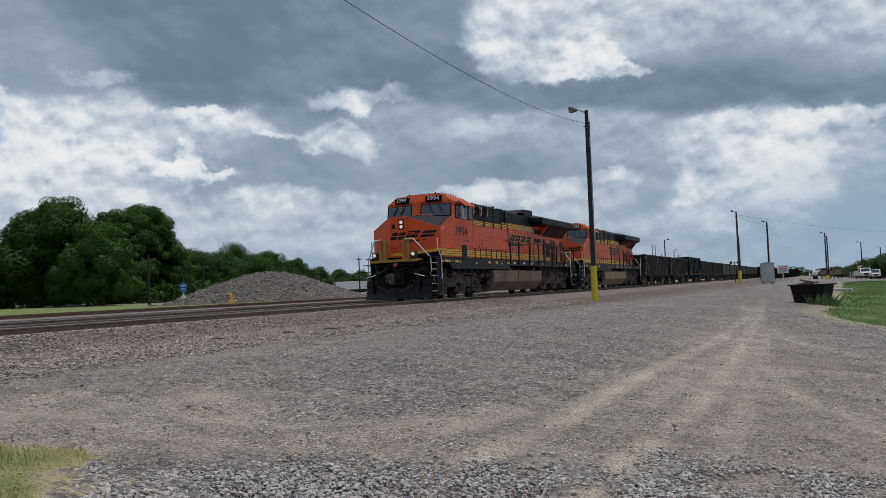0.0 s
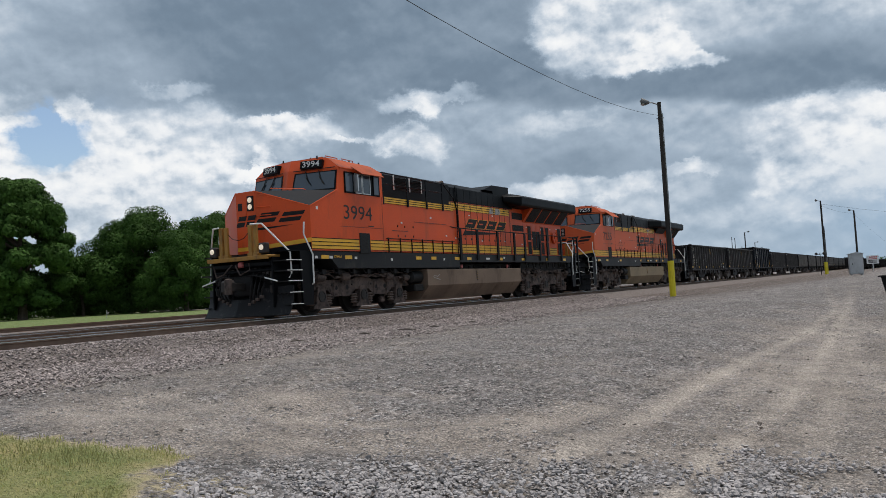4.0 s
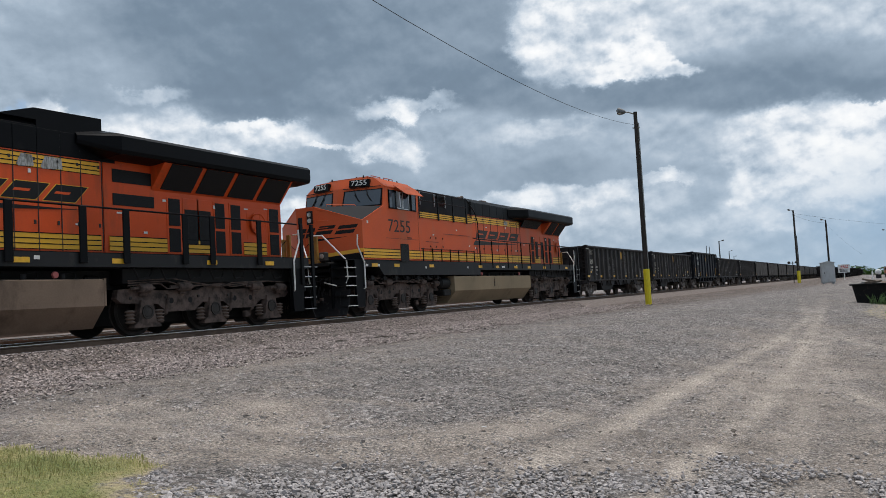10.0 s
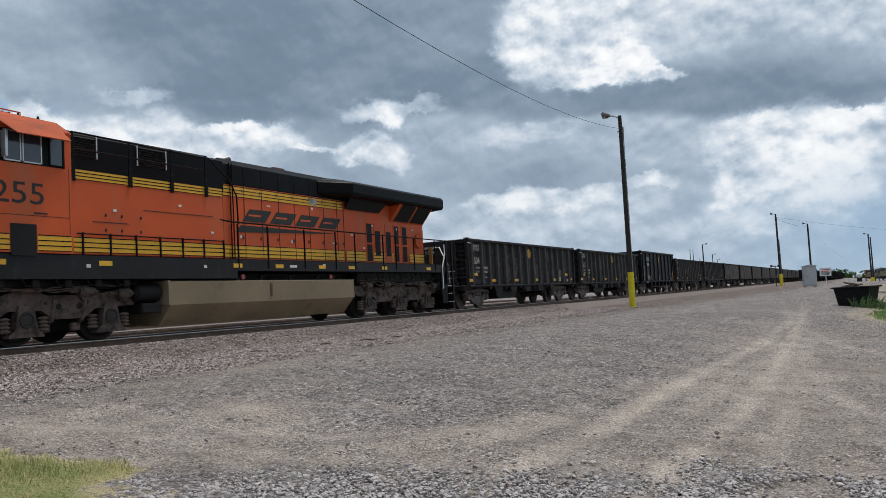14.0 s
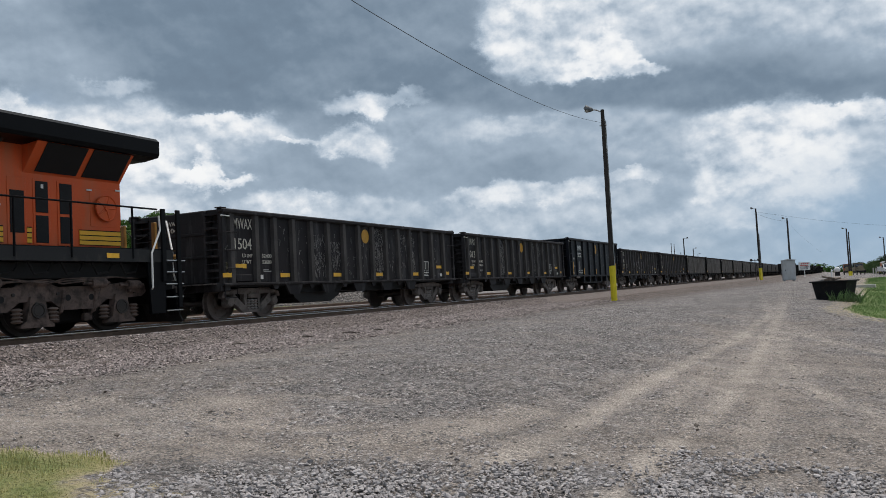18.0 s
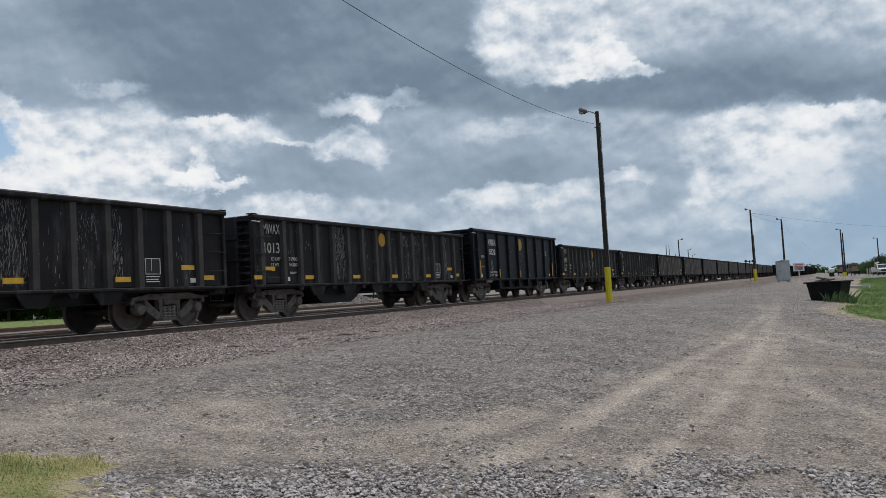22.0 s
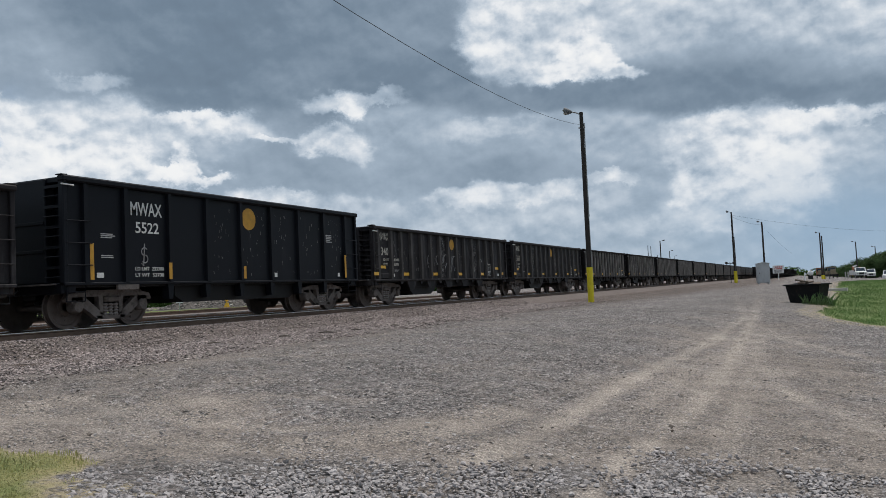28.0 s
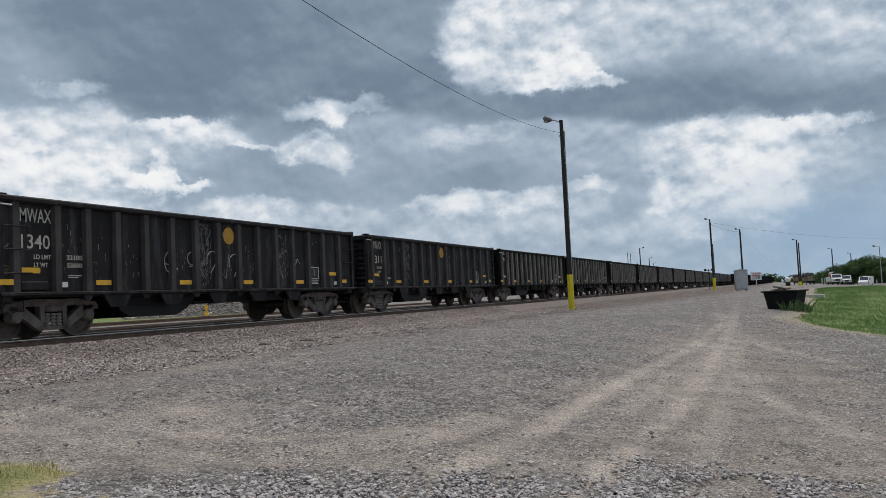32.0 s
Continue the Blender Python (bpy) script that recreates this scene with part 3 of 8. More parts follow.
    L(mapped(noise_tex(0.3, 4, 0.6), 0.3, 0.7, 0.88, 1.12), patchy.inputs[1])
    # pits and heaps of loose stone: pit shade painted in, less where dust lies
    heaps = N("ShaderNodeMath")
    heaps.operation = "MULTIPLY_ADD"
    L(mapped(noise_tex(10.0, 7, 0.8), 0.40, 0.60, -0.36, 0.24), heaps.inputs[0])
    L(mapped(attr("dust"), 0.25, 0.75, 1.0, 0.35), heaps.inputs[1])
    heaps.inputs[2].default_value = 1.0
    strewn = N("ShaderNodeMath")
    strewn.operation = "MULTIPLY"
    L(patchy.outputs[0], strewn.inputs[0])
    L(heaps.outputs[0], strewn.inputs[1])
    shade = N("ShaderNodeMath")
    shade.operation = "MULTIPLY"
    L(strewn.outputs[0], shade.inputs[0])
    L(pebble_shade, shade.inputs[1])
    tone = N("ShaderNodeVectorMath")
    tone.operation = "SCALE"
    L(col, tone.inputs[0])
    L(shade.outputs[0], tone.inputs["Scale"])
    lie = N("ShaderNodeSeparateXYZ")
    L(pos, lie.inputs[0])
    sward = noise_tex(2.2, 6, 0.6)
    lush = mixed(mapped(sward, 0.35, 0.65), (0.13, 0.20, 0.062, 1), (0.21, 0.235, 0.09, 1))
    parched = mixed(mapped(sward, 0.38, 0.62), (0.20, 0.225, 0.082, 1), (0.34, 0.295, 0.135, 1))
    grass = mixed(mapped(lie.outputs[0], 9.0, 16.0), parched, lush)
    grass = mixed(mapped(attr("grass"), 0.5, 0.95), (0.44, 0.37, 0.235, 1), grass)
    gfac = N("ShaderNodeMath")
    gfac.operation = "MULTIPLY_ADD"
    L(mapped(noise_tex(9.0, 6, 0.7), 0.3, 0.7, -0.4, 0.4), gfac.inputs[0])
    gfac.inputs[1].default_value = 1.0
    L(attr("grass"), gfac.inputs[2])
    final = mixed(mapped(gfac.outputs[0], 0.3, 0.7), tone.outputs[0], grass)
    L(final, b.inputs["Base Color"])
    b.inputs["Roughness"].default_value = 0.92
    b.inputs["Specular IOR Level"].default_value = 0.25
    h = N("ShaderNodeMath")
    h.operation = "MULTIPLY_ADD"
    L(vor.outputs["Distance"], h.inputs[0])
    h.inputs[1].default_value = -1.0
    L(mapped(noise_tex(30, 4), 0.3, 0.7), h.inputs[2])
    bp = N("ShaderNodeBump")
    bp.inputs["Strength"].default_value, bp.inputs["Distance"].default_value = 0.9, 0.035
    L(h.outputs[0], bp.inputs["Height"])
    L(bp.outputs[0], b.inputs["Normal"])
    return m


def steps(*spans):
    out = []
    for a, b, n in spans:
        out += list(np.linspace(a, b, n, endpoint=False))
    return np.array(out + [spans[-1][1]])


def build_ground():
    xs = steps((-2500, -400, 8), (-400, -40, 12), (-40, 0, 20), (0, 26, 190), (26, 60, 110), (60, 160, 80), (160, 400, 24), (400, 3500, 12))
    ys = steps((-2500, -300, 8), (-300, -30, 14), (-30, -4, 40), (-4, 13, 130), (13, 24, 60), (24, 60, 60), (60, 300, 24), (300, 3500, 12))
    X, Y = np.meshgrid(xs, ys, indexing="ij")
    near = np.exp(-(np.hypot(X - 8, Y - 3) / 30) ** 2)
    d = rut_distance(X, Y)
    wob = lumps(X, Y, 3.1, 3)
    dust = dust_field(X, Y) * (1 - smooth01((Y - 9.2) / 1.6))
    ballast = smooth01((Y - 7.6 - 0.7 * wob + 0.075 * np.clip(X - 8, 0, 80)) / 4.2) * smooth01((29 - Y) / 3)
    g = grass_weight(X, Y)
    # a dry straw margin round the verge
    g = np.maximum(g, 0.42 * grass_weight(X, Y - 0.75) * (X > 15) * (Y < 2))
    g = np.maximum(g, 0.46 * smooth01((1.0 - np.hypot((X - 4.0) / 0.36, (Y - 4.35) / 0.5) + 0.25 * lumps(X, Y, 0.5, 47)) / 0.5))
    Z = ground_z(X, Y) + near * (0.018 * lumps(X, Y, 0.7, 8) + 0.03 * lumps(X, Y, 2.2, 9)) - 0.035 * np.exp(-(d / 0.28) ** 2) * near
    n, m = X.shape
    idx = np.arange(n * m).reshape(n, m)
    faces = np.stack([idx[:-1, :-1], idx[1:, :-1], idx[1:, 1:], idx[:-1, 1:]], -1).reshape(-1, 4)
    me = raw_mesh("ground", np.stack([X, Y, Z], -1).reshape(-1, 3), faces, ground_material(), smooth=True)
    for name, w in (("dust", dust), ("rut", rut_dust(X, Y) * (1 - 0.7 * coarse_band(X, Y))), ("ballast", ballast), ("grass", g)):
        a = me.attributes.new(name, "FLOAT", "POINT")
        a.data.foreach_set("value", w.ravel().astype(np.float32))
    ob = new("ground", me)
    tagged(ob, "dusty grey gravel yard with wheel ruts and grass patches", "ground", kind="structure")


build_ground()

# ---------------------------------------------------------------- tracks
RAIL_STEEL = mat("rail_steel_side", (0.17, 0.115, 0.085), 0.85, 0.0, 6, 0.3, 80, 0.3)
RAIL_HEAD = mat("polished_rail_head", (0.62, 0.62, 0.62), 0.22, 1.0, 4, 0.1, 90, 0.05)
RUSTY_HEAD = mat("rusty_rail_head", (0.16, 0.10, 0.07), 0.6, 0.5, 5, 0.3, 80, 0.2)
TIE_WOOD = mat("creosoted_tie", (0.085, 0.07, 0.058), 0.9, 0.0, 5, 0.35, 40, 0.5, dirt=(0.2, 0.18, 0.16), dirt_at=0.6, rand=0.3)
BALLAST = mat("ballast_rock", (0.165, 0.138, 0.126), 0.95, 0.0, 22, 0.6, 28, 1.0, dirt=(0.075, 0.062, 0.057), dirt_at=0.56, depth=0.03)

RAIL_SECTION = [(-0.07, -0.172), (0.07, -0.172), (0.07, -0.16), (0.012, -0.14), (0.01, -0.05), (0.036, -0.035), (0.036, -0.004), (-0.036, -0.004), (-0.036, -0.035), (-0.01, -0.05), (-0.012, -0.14), (-0.07, -0.16)]


def build_track(yc, x0, x1, head, label, ties):
    track = thing("railway_track", label, "railway track", pose(0, yc, 0), kind="structure")
    # ballast bed, a long low mound with ragged shoulders
    xs = steps((x0, 0, 20), (0, 60, 170), (60, 140, 80), (140, x1, 40))
    prof = [(-3.3, -0.52), (-2.5, -0.40), (-1.95, -0.21), (-1.6, -0.14), (-1.0, -0.15), (0, -0.18), (1.0, -0.15), (1.6, -0.14), (1.95, -0.21), (2.5, -0.40), (3.3, -0.52)]
    X, P = np.meshgrid(xs, np.array([p[0] for p in prof]), indexing="ij")
    Z = np.tile(np.array([p[1] for p in prof]), (len(xs), 1)) + 0.008 * lumps(X, P, 0.55, 12) + 0.008 * lumps(X, P, 1.7, 13)
    P = P + 0.05 * lumps(X, P, 1.3, 14) * (np.abs(P) > 1.7)
    n, m = X.shape
    idx = np.arange(n * m).reshape(n, m)
    faces = np.stack([idx[:-1, :-1], idx[1:, :-1], idx[1:, 1:], idx[:-1, 1:]], -1).reshape(-1, 4)
    bed = part("ballast_bed", raw_mesh("ballast_bed", np.stack([X, P, Z], -1).reshape(-1, 3), faces, BALLAST, smooth=True), None, track, "reddish grey ballast shoulder")
    for y in (-0.7535, 0.7535):
        s = Shape().prism([(y + a, b) for a, b in RAIL_SECTION], x0, x1, "x")
        rail = part("rail", s, RAIL_STEEL, track)
        part("rail_head", Shape().box(x0, x1, y - 0.0375, y + 0.0375, -0.014, 0.0), head, rail, "worn running surface of the rail")
    tie = Shape().box(-0.115, 0.115, -1.3, 1.3, -0.35, -0.172, 0.012).mesh("tie", TIE_WOOD)
    x, k = ties[0], 0
    while x < ties[1] and k < 290:
        o = part("tie", tie, None, track, at=pose(x + random.uniform(-0.02, 0.02), random.uniform(-0.04, 0.04), random.uniform(-0.012, 0.004), 0, 0, random.uniform(-1, 1)))
        x, k = x + 0.53, k + 1
    return track


build_track(TRACK_Y, -120, 1400, RAIL_HEAD, "main railway track with shiny rail heads on timber ties", (4, 150))
build_track(TRACK_Y + 4.5, -120, 900, RAIL_HEAD, "second railway track on timber ties behind the train", (8, 120))
build_track(30.0, -120, 75, RUSTY_HEAD, "disused rusty siding half sunk in weeds", (12, 60))

# ---------------------------------------------------------------- lettering


def fitted_text(body, width, height, thick=0.004, bold=0.012):
    """Letters as a flat mesh in x and y, stretched to a width and height, lower left corner at the origin."""
    cu = bpy.data.curves.new("lettering", "FONT")
    cu.body, cu.extrude, cu.offset, cu.size, cu.resolution_u = body, 0.01, bold, 1.0, 3
    ob = bpy.data.objects.new("lettering", cu)
    scene.collection.objects.link(ob)
    me = bpy.data.meshes.new_from_object(ob.evaluated_get(bpy.context.evaluated_depsgraph_get()))
    bpy.data.objects.remove(ob)
    bpy.data.curves.remove(cu)
    co = np.zeros(len(me.vertices) * 3, dtype=np.float32)
    me.vertices.foreach_get("co", co)
    co = co.reshape(-1, 3)
    lo, hi = co.min(0), co.max(0)
    co[:, 0] = (co[:, 0] - lo[0]) / (hi[0] - lo[0]) * width
    co[:, 1] = (co[:, 1] - lo[1]) / (hi[1] - lo[1]) * height
    co[:, 2] = (co[:, 2] - lo[2]) / (hi[2] - lo[2]) * thick
    me.vertices.foreach_set("co", co.ravel())
    me.update()
    me.materials.clear()
    return me


def letters(parent, body, x, z, width, height, y, material, name="lettering", label="", rz=0.0, bold=0.012):
    """Letters on an upright face that looks towards -y (or turned by rz)."""
    me = fitted_text(body, width, height, bold=bold)
    me.materials.append(material)
    return part(name, me, None, parent, label, at=pose(x, y, z, 90, 0, rz))


# ---------------------------------------------------------------- locomotives
ORANGE = mat("orange_loco_paint", (0.645, 0.081, 0.014), 0.42, 0, 1.1, 0.12, 30, 0.04, dirt=(0.33, 0.066, 0.02), dirt_at=0.63, streak=0.9, spec=0.28)
ORANGE_FADED = mat("sun_faded_orange_paint", (0.60, 0.096, 0.024), 0.5, 0, 0.9, 0.14, 30, 0.04, dirt=(0.46, 0.13, 0.055), dirt_at=0.62, streak=0.9, spec=0.28)
YELLOW = mat("yellow_stripe_paint", (0.77, 0.405, 0.028), 0.45, 0, 2, 0.14, 40, 0.04, dirt=(0.5, 0.29, 0.04), dirt_at=0.68, streak=0.8)
BLACK = mat("black_loco_paint", (0.004, 0.0044, 0.0055), 0.45, 0, 1.4, 0.3, 40, 0.05, dirt=(0.014, 0.0135, 0.013), dirt_at=0.66, streak=0.7, spec=0.10)
FRAME_GREY = mat("dark_grey_frame_paint", (0.0145, 0.0148, 0.016), 0.55, 0, 1.6, 0.3, 40, 0.06, dirt=(0.05, 0.045, 0.039), dirt_at=0.64, streak=0.6, spec=0.25)
TRUCK_GREY = mat("dusty_grey_cast_steel", (0.115, 0.083, 0.070), 0.85, 0.1, 3.2, 0.45, 45, 0.3, dirt=(0.030, 0.023, 0.020), dirt_at=0.53)
TRUCK_SPRING = mat("dusty_spring_steel", (0.16, 0.12, 0.10), 0.8, 0.1, 5, 0.4, 45, 0.2)
BEARING = mat("oily_dark_casting", (0.035, 0.030, 0.027), 0.6, 0.2, 5, 0.4, 45, 0.2)
ORANGE_ROOF = mat("sooty_faded_orange_paint", (0.40, 0.085, 0.035), 0.75, 0, 1.4, 0.25, 30, 0.05, dirt=(0.16, 0.06, 0.04), dirt_at=0.58, spec=0.15)
TANK_BROWN = mat("dusty_brown_tank", (0.178, 0.128, 0.094), 0.75, 0, 0.9, 0.3, 30, 0.1, dirt=(0.085, 0.060, 0.045), dirt_at=0.6, streak=0.6, spec=0.2)
TANK_TAN = mat("dusty_tan_tank", (0.232, 0.180, 0.116), 0.75, 0, 0.9, 0.25, 30, 0.1, dirt=(0.125, 0.090, 0.058), dirt_at=0.66, streak=0.6, spec=0.2)
GREASE = mat("greasy_black_steel", (0.007, 0.0065, 0.0065), 0.65, 0.2, 4, 0.4, 50, 0.2)
PLOW = mat("scuffed_black_plow_steel", (0.011, 0.011, 0.012), 0.55, 0.1, 3, 0.4, 40, 0.15, dirt=(0.06, 0.056, 0.054), dirt_at=0.63, spec=0.2)
WHITE_RAIL = mat("white_handrail_paint", (0.74, 0.73, 0.70), 0.5, 0, 5, 0.12, 60, 0.05)
GOLD = mat("ochre_platform_paint", (0.34, 0.17, 0.03), 0.6, 0, 2.5, 0.25, 40, 0.08, dirt=(0.12, 0.07, 0.03), dirt_at=0.6, streak=0.7)
GLASS_DARK = mat("dark_cab_glass", (0.035, 0.05, 0.068), 0.05, 0.12, 1, 0.15, 20, 0.0, spec=0.9)
SCREEN = mat("black_radiator_screen", (0.010, 0.010, 0.011), 0.7, 0.2, 12, 0.3, 160, 0.5)
NUM_GREY = mat("charcoal_lettering", (0.026, 0.024, 0.022), 0.6, 0, 4, 0.2, 50, 0.05)
BARE_METAL = mat("streaked_bare_metal", (0.36, 0.36, 0.35), 0.6, 0.2, 14, 0.5, 60, 0.1, dirt=(0.06, 0.05, 0.03), dirt_at=0.54, streak=0.95)
CHALK = mat("scraped_paint_marks", (0.38, 0.37, 0.36), 0.8, 0, 9, 0.25, 60, 0.1)
SILVER = mat("bare_aluminium", (0.55, 0.55, 0.54), 0.35, 0.8, 6, 0.15, 60, 0.08)
WHITE_MARK = mat("white_stencil", (0.66, 0.65, 0.62), 0.7, 0, 9, 0.2, 60, 0.05)
AMBER = mat("amber_reflector", (0.72, 0.40, 0.03), 0.35, 0, 8, 0.15, 60, 0.05)
LAMP = mat("lit_headlight", (0.8, 0.72, 0.6), 0.2, 0, 3, 0.05, 30, 0, glow=(1.0, 0.80, 0.60, 0.4))
LAMP_OFF = mat("unlit_headlight_glass", (0.45, 0.45, 0.44), 0.1, 0.4, 9, 0.2, 60, 0.1)
RED_DULL = mat("faded_red_valve", (0.45, 0.12, 0.11), 0.6, 0, 5, 0.2, 60, 0.1)
HAZE_GREY = mat("matt_antiglare_grey", (0.022, 0.023, 0.026), 0.8, 0, 2, 0.2, 40, 0.08, spec=0.15)
EMBLEM = mat("black_emblem_paint", (0.012, 0.011, 0.011), 0.55, 0, 4, 0.2, 50, 0.04, spec=0.2)

WHEELS = []      # every wheelset with its radius, to be turned as the train rolls


def wheelset(name, parent, x, r, half, steel=None):
    s = Shape()
    for sy in (-1, 1):
        s.turned([(sy * half, 0.10), (sy * half, r * 0.38), (sy * (half - 0.035), r * 0.42), (sy * (half - 0.03), r * 0.80), (sy * (half + 0.005), r * 0.86),
                  (sy * (half + 0.005), r), (sy * (half - 0.105), r + 0.004), (sy * (half - 0.115), r + 0.026), (sy * (half - 0.14), r + 0.02), (sy * (half - 0.14), r * 0.5), (sy * (half - 0.18), 0.10)], (0, 0, 0), "y", 28)
    s.turned([(-half, 0.085), (half, 0.085)], (0, 0, 0), "y", 12)
    for a in range(3):     # casting marks that show the turning
        t = a * 2.094
        for sy in (-1, 1):
            y0, y1 = sorted((sy * (half - 0.035), sy * (half - 0.02)))
            s.turned([(y0, 0.03), (y1, 0.03)], (math.cos(t) * r * 0.6, 0, math.sin(t) * r * 0.6), "y", 8)
    ob = part(name, s.mesh(name, steel or WHEEL_STEEL, True), None, parent, "steel wheelset with worn bright rims", at=pose(x, 0, r))
    WHEELS.append((ob, r, x))
    return ob


# locomotive wheels: the shade inside the trucks is put into this darker steel
SHADED_WHEEL = mat("shaded_wheel_steel", (0.035, 0.03, 0.027), 0.7, 0.4, 6, 0.35, 50, 0.15)
WHEEL_STEEL = mat("brown_wheel_steel", (0.125, 0.10, 0.088), 0.6, 0.35, 6, 0.35, 50, 0.15)


def loco_truck(loco, axles):
    x1, x2, x3 = axles
    r = 0.533
    g = part("truck_frame", Shape().box(x1 + 0.3, x3 - 0.3, -0.5, 0.5, 0.62, 0.95, 0.03).box(x1 - 0.4, x3 + 0.4, -0.62, 0.62, 0.20, 0.70, 0.05).box(x2 - 0.35, x2 + 0.35, -1.0, 1.0, 0.75, 1.05, 0.03), GREASE, loco, "black truck bolster under the frame")
    for sy in (-1, 1):
        # cast side frame: a deep beam, dropped between the axles, with a flared journal box hanging at each
        out = [(x1 - 0.70, 0.98), (x1 - 0.74, 0.80), (x1 - 0.62, 0.70), (x1 + 0.34, 0.66), (x1 + 0.60, 0.48), (x2 - 0.60, 0.48), (x2 - 0.34, 0.66), (x2 + 0.34, 0.66), (x2 + 0.60, 0.48)]
        out += [(x3 - 0.60, 0.48), (x3 - 0.34, 0.66), (x3 + 0.62, 0.70), (x3 + 0.74, 0.80), (x3 + 0.70, 0.98), (x3 + 0.2, 1.02), (x3 - 0.35, 0.95), (x2 + 0.5, 0.94), (x2 + 0.25, 1.02)]
        out += [(x2 - 0.25, 1.02), (x2 - 0.5, 0.94), (x1 + 0.35, 0.95), (x1 - 0.2, 1.02)]
        a, b = sorted((sy * 1.0, sy * 1.16))
        frame_side = part("side_frame", Shape().prism(out, a, b, "y"), TRUCK_GREY, loco, "dusty cast side frame of the truck")
        for x in axles:   # journal boxes, wide at the foot, with their round caps
            y0, y1 = sorted((sy * 1.04, sy * 1.22))
            s = Shape().prism([(x - 0.36, 0.17), (x + 0.36, 0.17), (x + 0.36, 0.22), (x + 0.24, 0.30), (x + 0.15, 0.76), (x - 0.15, 0.76), (x - 0.24, 0.30), (x - 0.36, 0.22)], y0, y1, "y")
            part("journal_box", s, TRUCK_GREY, frame_side)
            c = Shape().turned([(sy * 1.21, 0.155), (sy * 1.25, 0.15), (sy * 1.25, 0.118), (sy * 1.232, 0.11), (sy * 1.24, 0.10), (sy * 1.245, 0.02)], (x, 0, r - 0.04), "y", 20)
            part("bearing_cap", c.mesh("bearing_cap", BEARING, True), None, frame_side, "dark round bearing cap")
            for k in (-0.39, 0.39):     # a coil spring on either side
                zig = [(0.26 + q * 0.036, 0.115 if q % 2 else 0.058) for q in range(9)]
                part("spring", Shape().turned(zig, (x + k, sy * 1.13, 0), "z", 12), TRUCK_SPRING, frame_side, "dusty coil spring")
        for x, z, l in ((x1 - 0.1, 1.0, 0.34), (x1 + 1.0, 1.02, 0.38), (x3 - 0.62, 1.0, 0.36), (x3 + 0.3, 0.95, 0.34)):     # brake cylinders
            c = Shape().turned([(-l / 2 - 0.2, 0.03), (-l / 2, 0.03), (-l / 2, 0.085), (-l / 2 + 0.04, 0.105), (l / 2 - 0.06, 0.105), (l / 2, 0.085), (l / 2, 0.03), (l / 2 + 0.10, 0.03)], (x, sy * 1.26, z), "x", 16)
            c.box(x - 0.09, x + 0.09, *sorted((sy * 1.12, sy * 1.24)), z - 0.16, z - 0.06, 0.01)
            part("brake_cylinder", c.mesh("brake_cylinder", TRUCK_GREY), None, frame_side, "dusty brake cylinder")
        s = Shape()
        for k in range(3):
            s.tube([(x1 - 0.5, sy * 1.22, 1.06 + 0.05 * k), (x1 + 0.3 + k * 0.2, sy * 1.27, 1.10 + 0.05 * k), (x1 + 0.5 + k * 0.4, sy * 1.29, 0.98 + 0.06 * k), (x2 + 0.2, sy * 1.27, 1.08 - 0.04 * k), (x2 + 0.5, sy * 1.29, 0.99 + 0.05 * k), (x3 - 0.2, sy * 1.27, 1.12), (x3 + 0.45, sy * 1.26, 1.08)], 0.016, 6)
        part("air_pipe", s, TRUCK_GREY, frame_side)
        for x in (x1 + 0.62, x2 + 0.62, x3 - 0.6):      # brake hangers
            part("brake_hanger", Shape().tube([(x, sy * 1.18, 0.86), (x - 0.06, sy * 1.14, 0.45), (x - 0.14, sy * 1.06, 0.30)], 0.045, 8).box(x - 0.25, x - 0.05, *sorted((sy * 0.98, sy * 1.1)), 0.24, 0.40, 0.02), TRUCK_GREY, frame_side)
        for x in (x1 + 0.72, x2 - 0.72, x2 + 0.72, x3 - 0.72):      # lightening holes as dark discs: shade painted, nothing cut through
            part("casting_hole", Shape().turned([(sy * 1.155, 0.065), (sy * 1.163, 0.065), (sy * 1.163, 0.01)], (x, 0, 0.72), "y", 14), GREASE, frame_side, "dark disc painted for the shade of a hole in the casting")
        for q in range(6):
            x = x1 - 0.4 + q * (x3 - x1 + 0.8) / 5
            part("bolt", Shape().turned([(sy * 1.16, 0.035), (sy * 1.185, 0.035), (sy * 1.19, 0.02)], (x, 0, 0.80), "y", 8), BEARING, frame_side)
    for x in axles:
        wheelset("wheelset", g, x, r, 0.815, SHADED_WHEEL)


def stripe_band(parent, x0, x1, z0, z1, y):
    """Three yellow stripes between thin black lines, on a face towards -y."""
    b = part("stripe_band", Shape().box(x0, x1, y - 0.006, y, z0, z1), YELLOW, parent, "yellow striping")
    h = z1 - z0
    s = Shape()
    for k in (0.0, 0.32, 0.64, 0.97):
        s.box(x0, x1, y - 0.009, y - 0.006, z0 + h * k - 0.006 * (k > 0), z0 + h * k + 0.014)
    part("stripe_line", s, BLACK, b)
    return b


